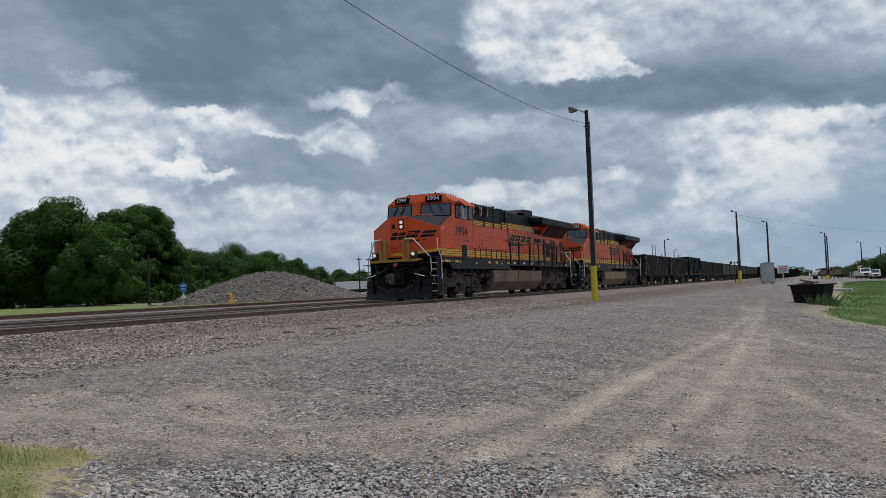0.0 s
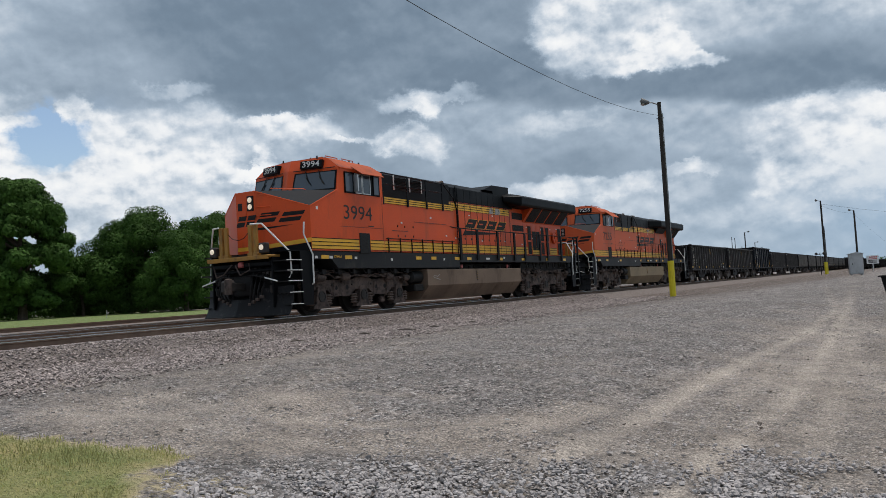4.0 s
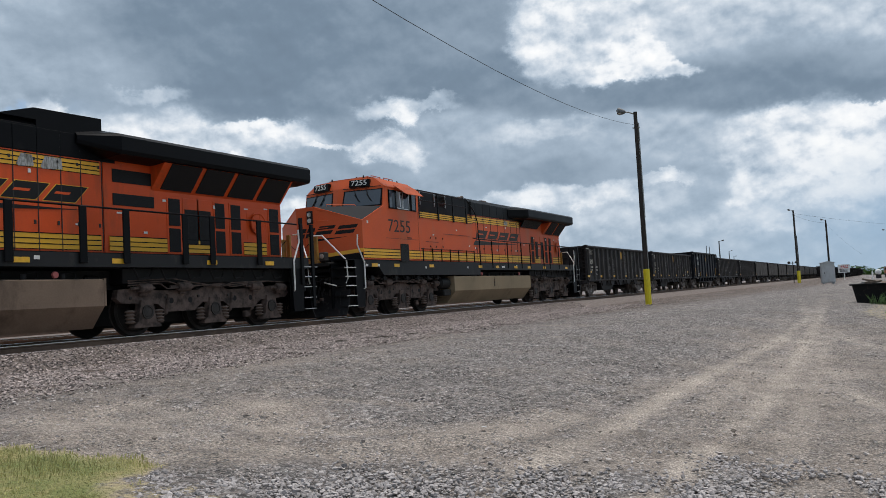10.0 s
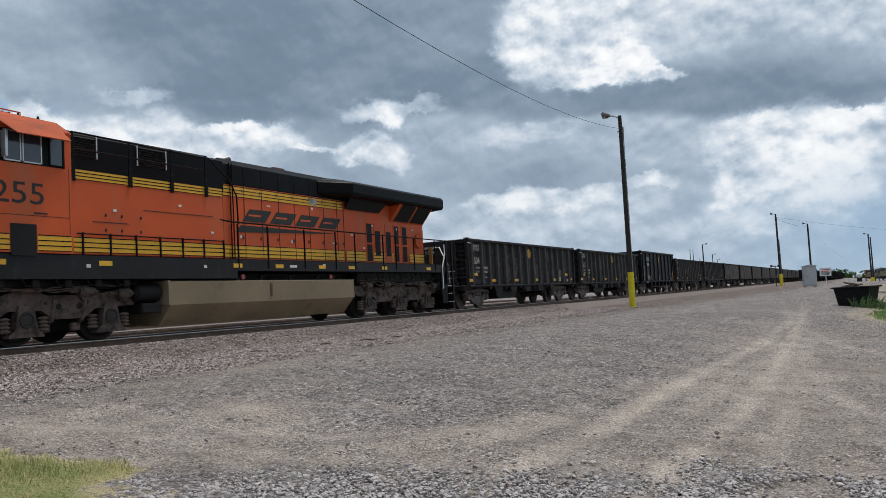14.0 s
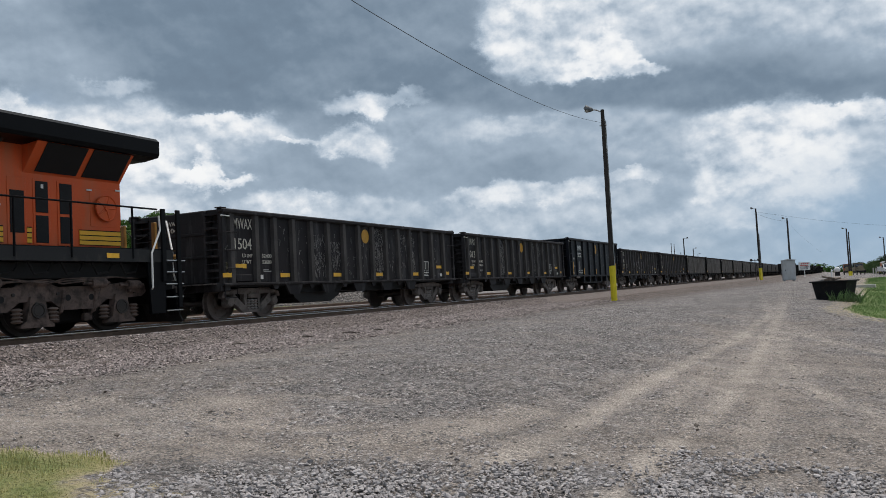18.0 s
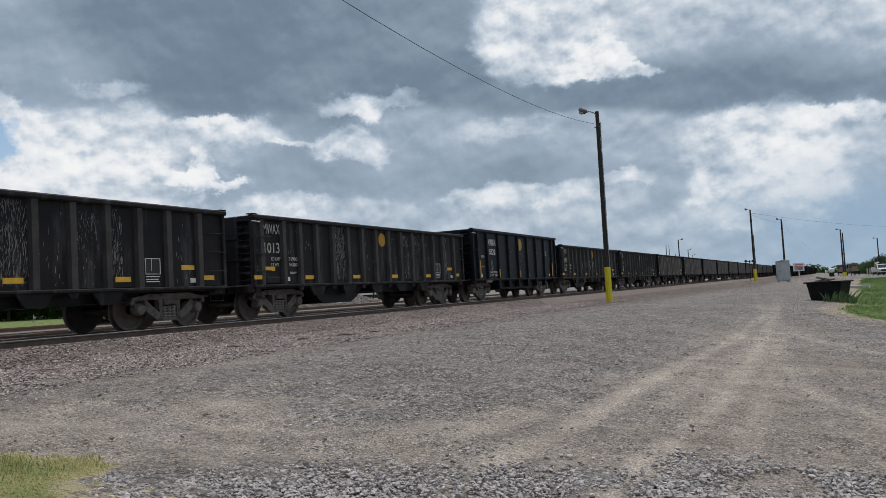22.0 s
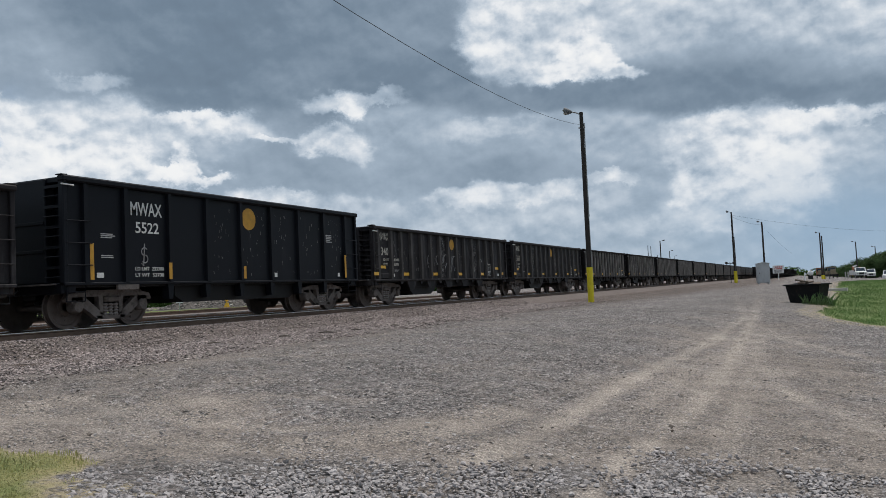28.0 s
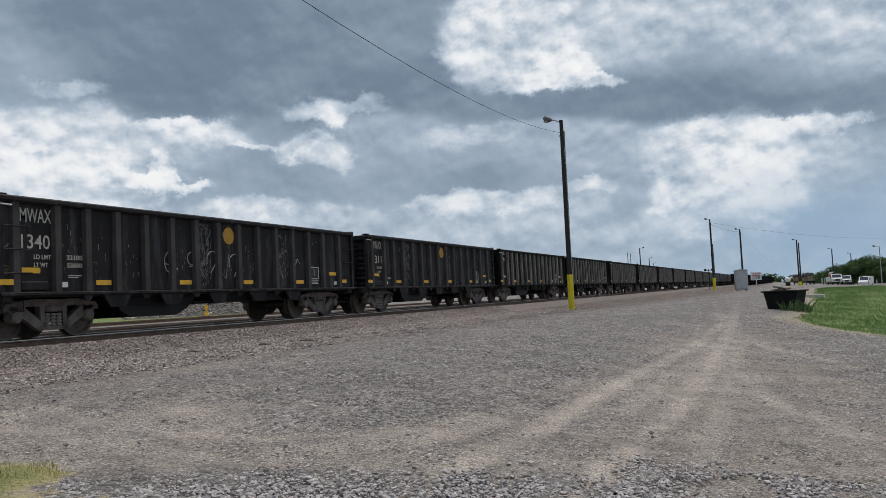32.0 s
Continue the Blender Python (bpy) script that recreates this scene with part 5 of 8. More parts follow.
    for a, b in (((15.4, 16.95), (17.45, 18.36), (19.45, 20.3)) if modern else ((15.35, 16.45), (16.92, 17.6), (18.1, 18.2), (19.3, 20.36))):
        stripe_band(rb, a, b, 1.80, 2.12, -0.958)
    hb = part("handbrake", Shape().turned([(-1.0, 0.27), (-1.02, 0.28), (-1.04, 0.27), (-1.02, 0.25)], (19.95, 0, 2.6), "y", 24), paint, rb, "round handbrake wheel")
    s = Shape().tube([(19.95, -0.94, 2.6), (19.95, -1.05, 2.6)], 0.05, 10)
    for k in range(5):
        t = k * 1.2566
        s.tube([(19.95, -1.02, 2.6), (19.95 + 0.26 * math.cos(t), -1.02, 2.6 + 0.26 * math.sin(t))], 0.016, 6)
    part("spoke", s, paint, hb)
    part("brake_recess", Shape().box(19.6, 20.3, -0.95, -0.94, 2.2, 3.0, 0.003), paint, rb)
    # small white notices stuck on doors
    rng = random.Random(11)
    for x, z in ((10.5, 2.3), (11.6, 3.2), (12.6, 2.25), (13.6, 3.25), (14.6, 2.3), (15.6, 2.6), (16.3, 2.2), (16.85, 2.95), (17.42, 2.5), (18.42, 2.9), (19.5, 2.95), (20.25, 3.0)):
        w, h = rng.choice(((0.10, 0.05), (0.06, 0.08), (0.14, 0.035)))
        part("notice", Shape().box(x, x + w, -0.968, -0.957, z, z + h, 0.002), WHITE_MARK, hd if x < 15.3 else rb, "small white notice plate")
    for x, z in ((6.1, 2.62), (7.9, 2.86), (8.9, 2.3)):
        part("notice", Shape().box(x, x + 0.09, -1.482, -1.47, z, z + 0.05, 0.002), WHITE_MARK, cbx, "small white notice plate")
    # the wing over it
    w0, w1 = (14.75, 21.55) if modern else (14.3, 21.0)
    prof = [(-1.10, 3.72), (-1.50, 3.76), (-1.54, 3.84), (-1.54, 4.12), (-1.46, 4.19), (-0.9, 4.33), (0.9, 4.33), (1.46, 4.19), (1.54, 4.12), (1.54, 3.84), (1.50, 3.76), (1.10, 3.72)]
    wing = Shape()
    if modern:
        tip = [(y * (0.66 if abs(y) > 1.0 else 1), min(z, 4.3) if z > 4 else z + 0.2) for y, z in prof]
        n = len(prof)
        va = [(w0 - 0.1, y, z) for y, z in tip] + [(w0 + 0.55, y, z) for y, z in prof] + [(w1, y, z) for y, z in prof]
        wing.add(va, [tuple(range(n))] + [(j * n + i, j * n + (i + 1) % n, (j + 1) * n + (i + 1) % n, (j + 1) * n + i) for j in range(2) for i in range(n)] + [tuple(range(2 * n, 3 * n))[::-1]])
    else:
        tip = [(y * 0.64, z) for y, z in prof]
        n = len(prof)
        va = [(w0 - 0.35, y, z) for y, z in tip] + [(w0 + 0.7, y, z) for y, z in prof] + [(w1, y, z) for y, z in prof]
        wing.add(va, [tuple(range(n))] + [(j * n + i, j * n + (i + 1) % n, (j + 1) * n + (i + 1) % n, (j + 1) * n + i) for j in range(2) for i in range(n)] + [tuple(range(2 * n, 3 * n))[::-1]])
    wg = part("radiator_wing", wing, BLACK, e, "black overhanging radiator wing")
    s = Shape()
    for k in range(6):
        x = w0 + 1.0 + k * 0.9
        s.box(x, x + 0.7, -0.85, 0.85, 4.30, 4.35, 0.01)
    part("roof_vent", s, TRUCK_GREY if not modern else BLACK, wg)
    # --- side handrails along the walkway
    posts = (9.82, 11.1, 12.8, 14.32, 15.34, 16.93, 17.76, 19.36) if modern else (9.8, 10.93, 12.48, 13.97, 14.99, 16.63, 17.43, 18.66, 20.2)
    for k, x in enumerate(posts):
        if modern:
            s = Shape().box(x - 0.085, x + 0.085, -1.56, -1.52, 1.50, 2.62, 0.012)
        else:
            s = Shape().tube([(x, -1.50, 1.5), (x, -1.50, 2.58)], 0.024, 8)
        part("handrail_post", s, BLACK, e)
    s = Shape().tube([(9.2, -1.45, 2.66), (9.6, -1.5, 2.62), (20.9, -1.5, 2.60)], 0.02, 8)
    part("handrail", s, BLACK, e, "black walkway handrail")
    part("handrail", Shape().tube([(9.6, 1.5, 2.62), (21.2, 1.5, 2.60)], 0.02, 8), BLACK, e)
    # --- steps, end posts and white grab rails, at both ends
    for end in (0, 1):
        m = (lambda x: x) if end == 0 else (lambda x: 22.35 - x)

        def bx(sh, a, b, *r):
            return sh.box(min(m(a), m(b)), max(m(a), m(b)), *r)
        for sy in (-1, 1):
            y0, y1 = sorted((sy * 1.05, sy * 1.5))
            well = part("step_well", bx(Shape().prism([(m(1.26), 0.30), (m(1.66), 0.30), (m(1.74), 1.24), (m(1.74), 1.70), (m(1.20), 1.70)], sy * 1.46 - 0.03, sy * 1.46 + 0.03, "y"), 0.62, 1.3, *sorted((sy * 1.02, sy * 1.06)), 0.30, 1.70), BLACK, e, "black step well")
            for k, z in enumerate((0.36, 0.66, 0.95, 1.22, 1.48)):
                st = part("step", bx(Shape(), 0.76 - 0.03 * k, 1.24, y0, y1, z - 0.03, z), GREASE, well)
                ya, yb = sorted((sy * 1.5, sy * 1.515))
                part("step_edge", bx(Shape(), 0.76 - 0.03 * k, 1.24, ya, yb, z - 0.018, z + 0.002), WHITE_RAIL if end == 0 else LAMP_OFF, st, "white painted step edge" if end == 0 else "")
            for pts in ([(m(1.40), sy * 1.50, 2.46), (m(1.37), sy * 1.50, 2.14), (m(1.66), sy * 1.53, 1.62), (m(1.66), sy * 1.53, 0.86), (m(1.64), sy * 1.48, 0.84)],
                        [(m(0.42), sy * 0.55, 2.44), (m(0.52), sy * 0.85, 2.44), (m(0.92), sy * 1.40, 1.68), (m(0.92), sy * 1.42, 1.15), (m(0.85), sy * 1.40, 1.02)]):
                part("grab_rail", Shape().tube(pts, 0.022, 8), WHITE_RAIL, e, "white painted grab rail")
        # end platform with its ochre posts
        part("end_platform", bx(bx(Shape(), 0.46, 0.92, -1.08, 1.08, 1.575, 1.64, 0.015), 0.46, 0.52, -1.06, 1.06, 1.53, 1.60, 0.012), GOLD if modern or end else GREASE, e, "ochre end platform")
        for y in ((-0.60, -0.42, 0.42, 0.60) if end == 0 else (-0.5, 0.5)):
            part("end_post", bx(Shape(), 0.52, 0.60, y - 0.06, y + 0.06, 1.66, 2.44, 0.01), GOLD, e, "ochre end railing post")
            part("end_post_foot", bx(Shape(), 0.50, 0.64, y - 0.085, y + 0.085, 1.63, 1.72, 0.01), GOLD, e)
        part("end_chain", Shape().tube([(m(0.56), -0.42, 2.3), (m(0.56), -0.2, 2.12), (m(0.56), 0.0, 2.07), (m(0.56), 0.2, 2.12), (m(0.56), 0.42, 2.3)], 0.009, 6), GREASE, e)
        # plow: two hollow-curved wings meeting at a blunt prow, notched round the coupler
        nrm_x = -1 if end == 0 else 1
        for sy in (-1, 1):
            s = Shape()
            rows_ = [(0.10, 0.30, 0.70), (0.26, 0.40, 0.80), (0.48, 0.47, 0.88), (0.74, 0.50, 0.92)]
            v, f = [], []
            for back in (0.0, 0.035):
                for z, xm, xe in rows_:
                    for q in (0.0, 0.22, 0.5, 0.8, 1.0):
                        top = z if q > 0.3 else min(z, 0.52)
                        v.append((m(xm + (xe - xm) * q ** 1.3 + back), sy * 1.46 * q, top + (0.10 * q if z > 0.7 else 0)))
            n_ = 20
            for i in range(3):
                for j in range(4):
                    k0 = i * 5 + j
                    f.append((k0, k0 + 1, k0 + 6, k0 + 5))
                    f.append((n_ + k0 + 5, n_ + k0 + 6, n_ + k0 + 1, n_ + k0))
            for j in range(4):
                f.append((j + 1, j, n_ + j, n_ + j + 1))
                f.append((15 + j, 15 + j + 1, n_ + 15 + j + 1, n_ + 15 + j))
            for i in range(3):
                f.append((i * 5 + 4, n_ + i * 5 + 4, n_ + i * 5 + 9, i * 5 + 9))
            part("pilot_plow", s.add(v, f).mesh("pilot_plow", PLOW, True), None, e, "dark scuffed steel pilot plow wing")
            part("plow_edge", Shape().tube([(m(0.29), 0, 0.10), (m(0.36), sy * 0.45, 0.10), (m(0.70), sy * 1.46, 0.10)], 0.022, 6), PLOW, e)
            for q in (0.35, 0.62, 0.95, 1.2):
                part("plow_rib", Shape().tube([(m(0.52 + q * 0.2), sy * q, 0.24), (m(0.56 + q * 0.22), sy * q, 0.76)], 0.018, 6), GREASE, e)
        # buffer beam and the crowded gear below the platform
        part("pilot_plate", bx(Shape(), 0.98, 1.06, -1.02, 1.02, 0.5, 1.56, 0.02), GREASE, e)
        part("anti_climber", bx(bx(Shape(), 0.60, 0.98, -1.0, 1.0, 1.36, 1.48, 0.02), 0.66, 0.98, -1.05, 1.05, 1.22, 1.30, 0.02), BLACK, e, "black ribbed anti-climber beam")
        s = bx(bx(Shape(), -0.02, 0.26, -0.17, 0.17, 0.70, 1.04, 0.06), 0.2, 0.9, -0.11, 0.11, 0.78, 0.97, 0.02)
        part("coupler", s, BEARING, e, "cast knuckle coupler")
        part("knuckle", Shape().turned([(0.68, 0.05), (0.68, 0.10), (1.06, 0.10), (1.08, 0.04)], (m(0.0), -0.12, 0), "z", 12), TRUCK_GREY, e, "worn coupler knuckle")
        part("coupler_pocket", bx(Shape(), 0.62, 1.0, -0.34, 0.34, 0.62, 1.14, 0.03), GREASE, e)
        for sy in (-1, 1):
            for k, y in enumerate((0.40, 0.52, 0.66, 0.80)):
                z0_ = 1.24 - 0.03 * k
                part("air_hose", Shape().tube([(m(0.74), sy * y, z0_), (m(0.60), sy * (y + 0.02), z0_ - 0.06), (m(0.52), sy * (y + 0.03), z0_ - 0.30), (m(0.50), sy * (y - 0.02), 0.60 + 0.05 * k), (m(0.56), sy * (y - 0.07), 0.42 + 0.06 * k)], 0.027, 7), GREASE, e, "hanging rubber air hose")
                part("gladhand", bx(Shape(), 0.49, 0.60, *sorted((sy * (y - 0.12), sy * (y - 0.03))), 0.36 + 0.06 * k, 0.44 + 0.06 * k, 0.015), TRUCK_GREY, e, "cast hose coupling")
                part("angle_cock", bx(Shape(), 0.70, 0.84, *sorted((sy * (y - 0.045), sy * (y + 0.045))), z0_ - 0.02, z0_ + 0.10, 0.015), BEARING, e)
            # uncoupling lever with its bent pale handle
            lever = part("cut_lever", Shape().tube([(m(0.46), sy * 0.14, 1.10), (m(0.48), sy * 0.5, 1.14), (m(0.54), sy * 0.86, 1.06)], 0.017, 7), GREASE, e, "black uncoupling lever")
            part("lever_handle", Shape().tube([(m(0.54), sy * 0.86, 1.06), (m(0.52), sy * 1.10, 1.0), (m(0.50), sy * 1.30, 0.95)], 0.018, 7), WHITE_RAIL if end == 0 else GREASE, lever, "white lever handle" if end == 0 else "")
            part("corner_gear", bx(bx(Shape(), 0.72, 1.02, *sorted((sy * 0.86, sy * 1.04)), 0.92, 1.26, 0.02), 0.66, 0.80, *sorted((sy * 0.9, sy * 1.0)), 0.66, 0.86, 0.02), BEARING, e)
        part("jumper_cable", Shape().tube([(m(0.58), -0.30, 1.46), (m(0.44), -0.46, 1.28), (m(0.42), -0.14, 1.16), (m(0.46), 0.05, 1.42)], 0.020, 7), TRUCK_GREY, e, "looped grey jumper cable")
        part("jumper_cable", Shape().tube([(m(0.58), 0.28, 1.46), (m(0.44), 0.46, 1.20), (m(0.42), 0.70, 1.14), (m(0.46), 0.82, 1.42)], 0.020, 7), TRUCK_GREY, e, "looped grey jumper cable")
        part("jumper_socket", bx(Shape(), 0.54, 0.66, -0.10, 0.06, 1.36, 1.50, 0.02), RED_DULL if end == 0 else GREASE, e, "dull red jumper socket")
        if end == 0:
            for sy in (-1, 1):
                box_ = part("ditch_light", Shape().box(0.46, 0.66, sy * 0.86 - 0.115, sy * 0.86 + 0.115, 1.68, 1.95, 0.03), BEARING, e, "dark ditch light housing")
                part("lens", Shape().turned([(0, 0.072), (-0.02, 0.066), (-0.028, 0.02)], (0.46, sy * 0.86, 1.83), "x", 18), LAMP if modern else LAMP_OFF, box_, "round ditch light")
    part("end_railing_post", Shape().box(21.0, 21.12, -1.54, -1.48, 1.0, 2.62, 0.01).box(21.45, 21.57, -1.54, -1.48, 0.4, 2.62, 0.01), BLACK, e)
    # --- fuel tank
    tank_paint = TANK_BROWN if number == "3994" else TANK_TAN
    tk = part("fuel_tank", Shape().prism([(-1.5, 1.17), (-1.5, 0.66), (-1.12, 0.22), (1.12, 0.22), (1.5, 0.66), (1.5, 1.17), (1.4, 1.2), (-1.4, 1.2)], 7.55, 14.80, "x"), tank_paint, e, "dust-covered brown fuel tank" if tank_paint is TANK_BROWN else "dust-covered tan fuel tank")
    part("sight_glass", Shape().box(10.95, 11.03, -1.515, -1.5, 0.78, 1.12, 0.006), NUM_GREY, tk)
    for q in range(5):
        part("gauge_mark", Shape().box(10.968, 11.012, -1.5175, -1.515, 0.81 + 0.062 * q, 0.835 + 0.062 * q), GOLD, tk)
    if tank_paint is TANK_BROWN:
        part("chalk_fish", Shape().tube([(8.30, -1.503, 1.02), (8.12, -1.503, 0.94), (7.98, -1.503, 0.99), (7.84, -1.503, 0.94), (8.0, -1.503, 0.90), (8.30, -1.503, 0.84)], 0.007, 5), CHALK, tk, "thin chalk scrawl")
    for q in (7.50, 14.79):
        part("tank_strap", Shape().box(q, q + 0.055, -1.505, 1.505, 0.66, 1.2, 0.004), tank_paint, tk)
    s = Shape()
    for x in (9.9, 10.8, 12.0, 13.2, 14.0):
        s.tube([(x, -1.32, 1.18), (x, -1.32, 1.30)], 0.06, 10)
        s.tube([(x - 0.02, -1.3, 1.28), (x + 0.25, -1.35, 1.34), (x + 0.3, -1.3, 1.2)], 0.015, 6)
    part("filler_cap", s, GREASE, tk)
    part("cut_off_valve", Shape().turned([(-0.02, 0.07), (-0.06, 0.06)], (10.05, -1.36, 1.28), "y", 12).turned([(-0.02, 0.07), (-0.06, 0.06)], (13.8, -1.36, 1.28), "y", 12), RED_DULL, tk, "faded red fuel cut-off valve")
    s = Shape()
    s.turned([(6.75, 0.1), (6.82, 0.2), (7.4, 0.2), (7.48, 0.1)], (0, -1.2, 0.95), "x", 16)
    part("air_reservoir", s.mesh("air_reservoir", GREASE, True), None, e, "black air reservoir")
    part("air_dryer", Shape().box(6.85, 7.4, -1.4, -1.0, 0.5, 0.72, 0.03), GREASE, e)
    # black blocks added where only a dark void lies at the tank's ends
    for q0, q1 in ((14.85, 15.2), (6.8, 7.5)):
        part("frame_bulkhead", Shape().box(q0, q1, -0.9, 0.9, 0.55, 1.3, 0.04), GREASE, e)
    s = Shape()
    for k in range(7):
        x = 2.0 + k * 0.7
        s.tube([(x, -1.38, 1.24), (x + 0.1, -1.36, 1.12), (x + 0.55, -1.34, 1.15)], 0.02, 6)
        s.box(x + 0.2, x + 0.36, -1.4, -1.2, 1.08, 1.24, 0.02)
    for k in range(7):
        x = 15.6 + k * 0.72
        s.tube([(x, -1.40, 1.43), (x + 0.15, -1.38, 1.18), (x + 0.5, -1.3, 1.22), (x + 0.6, -1.3, 1.43)], 0.022, 6)
    part("under_piping", s, GREASE, e)
    part("under_trough", Shape().box(15.5, 21.0, -1.2, 1.2, 1.1, 1.43, 0.02), GREASE, e)
    part("under_trough", Shape().box(2.0, 6.6, -1.15, 1.15, 1.05, 1.24, 0.02), GREASE, e)
    # --- reflectors, small notices
    for x in ((2.05, 3.1, 6.85, 7.8, 9.4, 10.3, 12.9, 15.0, 17.6, 19.6) if modern else (2.1, 3.4, 5.7, 9.6, 11.2, 13.1, 14.6, 16.5, 19.5)):
        part("reflector", Shape().box(x, x + 0.32, -1.508, -1.5, 1.50, 1.60, 0.002), AMBER, e, "amber reflector strip on the sill")
    for x, z, w_ in ((1.78, 1.51, 0.12), (2.4, 1.51, 0.14), (3.55, 1.5, 0.12), (5.4, 1.46, 0.1), (8.6, 1.48, 0.1), (11.8, 1.52, 0.3), (13.3, 1.56, 0.12)):
        part("notice", Shape().box(x, x + w_, -1.507, -1.5, z, z + 0.07, 0.002), WHITE_MARK, e, "small white notice on the sill")
    part("notice", Shape().box(1.9, 1.98, -W - 0.005, -W, 2.82, 2.90), WHITE_MARK, cab, "small white notice plate")
    if modern:
        letters(e, "ET44C4", 2.62, 1.535, 0.32, 0.06, -1.502, AMBER, "model_lettering")
    for a in ((2.35, 4.3, 6.2), (16.1, 18.1, 20.1)):
        loco_truck(e, a)
    return e


TRAIN = []
TRAIN.append((loco("3994", True), 8.63))
TRAIN.append((loco("7255", False), 30.98))

# ---------------------------------------------------------------- gondola cars
CAR_RIB = mat("lighter_rib_paint", (0.056, 0.051, 0.049), 0.7, 0, 2.2, 0.4, 25, 0.12, dirt=(0.075, 0.070, 0.068), dirt_at=0.64, streak=0.9, spec=0.2)
PALE_RIB = mat("pale_rib_paint", (0.19, 0.175, 0.162), 0.75, 0, 1.2, 0.5, 25, 0.12, dirt=(0.06, 0.054, 0.05), dirt_at=0.6, streak=0.9, spec=0.2)
CAR_BLACK = mat("weathered_black_car_paint", (0.0200, 0.0178, 0.0190), 0.6, 0, 1.5, 0.35, 25, 0.12, dirt=(0.075, 0.071, 0.072), dirt_at=0.61, streak=0.92, spec=0.14)
CAR_BLUE_BLACK = mat("newer_blue_black_car_paint", (0.0062, 0.0072, 0.0105), 0.5, 0, 0.8, 0.3, 25, 0.1, dirt=(0.032, 0.032, 0.034), dirt_at=0.68, streak=0.92, spec=0.16)
CAR_BROWN = mat("brownish_black_car_paint", (0.0125, 0.0108, 0.0108), 0.75, 0, 0.8, 0.3, 25, 0.12, dirt=(0.05, 0.044, 0.041), dirt_at=0.62, streak=0.92, spec=0.1)
DOT = mat("ochre_disc_paint", (0.52, 0.27, 0.035), 0.6, 0, 6, 0.2, 40, 0.08, dirt=(0.2, 0.12, 0.04), dirt_at=0.68)
BOGIE = mat("brown_grey_cast_bogie", (0.150, 0.130, 0.118), 0.85, 0.1, 4, 0.4, 45, 0.3, dirt=(0.06, 0.05, 0.045), dirt_at=0.58)
BOGIE_SPRING = mat("pale_dusty_spring", (0.25, 0.225, 0.21), 0.8, 0.1, 6, 0.3, 45, 0.2)
SPRAY = mat("pale_spray_paint", (0.31, 0.305, 0.30), 0.8, 0, 9, 0.2, 60, 0.05)
CAR_MARK = mat("worn_cream_stencil", (0.50, 0.465, 0.405), 0.75, 0, 14, 0.45, 60, 0.05, dirt=(0.24, 0.22, 0.19), dirt_at=0.62)
FADED_RING = mat("faded_ring_paint", (0.145, 0.130, 0.085), 0.8, 0, 20, 0.4, 60, 0.05)


def bogie(car, x):
    b = part("bogie", Shape().box(x - 0.22, x + 0.22, -1.05, 1.05, 0.50, 0.82, 0.03).box(x - 0.95, x + 0.95, -0.08, 0.08, 0.52, 0.60), GREASE, car, "three-piece freight bogie")
    for sy in (-1, 1):
        a, c = sorted((sy * 0.98, sy * 1.12))
        # side frame: a bridge with two slanting legs round the spring nest
        s = Shape()
        s.prism([(x - 1.16, 0.62), (x - 1.10, 0.72), (x - 0.6, 0.80), (x + 0.6, 0.80), (x + 1.10, 0.72), (x + 1.16, 0.62), (x + 1.14, 0.56), (x + 0.62, 0.66), (x - 0.62, 0.66), (x - 1.14, 0.56)], a, c, "y")
        for k in (-1, 1):
            s.prism([(x + k * 0.98, 0.60), (x + k * 0.70, 0.66), (x + k * 0.24, 0.30), (x + k * 0.24, 0.18), (x + k * 0.40, 0.20)], a, c, "y")
            s.prism([(x + k * 0.34, 0.66), (x + k * 0.22, 0.66), (x + k * 0.22, 0.28), (x + k * 0.30, 0.28)], a, c, "y")
        s.prism([(x - 0.40, 0.25), (x + 0.40, 0.25), (x + 0.36, 0.17), (x - 0.36, 0.17)], a, c, "y")
        sf = part("side_frame", s, BOGIE, b, "dusty cast side frame")
        for k in (-0.14, 0.0, 0.14):
            part("spring", Shape().turned([(0.24 + j * 0.034, 0.068 if j % 2 else 0.034) for j in range(9)], (x + k, sy * 1.09, 0), "z", 10), BOGIE_SPRING, b, "pale dusty coil spring")
        for k in (-0.89, 0.89):
            c_ = Shape().turned([(sy * 0.95, 0.14), (sy * 1.12, 0.14), (sy * 1.15, 0.12), (sy * 1.17, 0.11), (sy * 1.17, 0.03)], (x + k, 0, 0.457), "y", 16)
            c_.box(x + k - 0.14, x + k + 0.14, *sorted((sy * 0.96, sy * 1.12)), 0.52, 0.66)
            part("bearing", c_.mesh("bearing", BOGIE, True), None, b, "round bearing cap")
        part("bolster_end", Shape().box(x - 0.20, x + 0.20, *sorted((sy * 1.0, sy * 1.16)), 0.54, 0.66, 0.02), BOGIE, b)
    for k in (-0.89, 0.89):
        wheelset("wheelset", b, x + k, 0.457, 0.785)


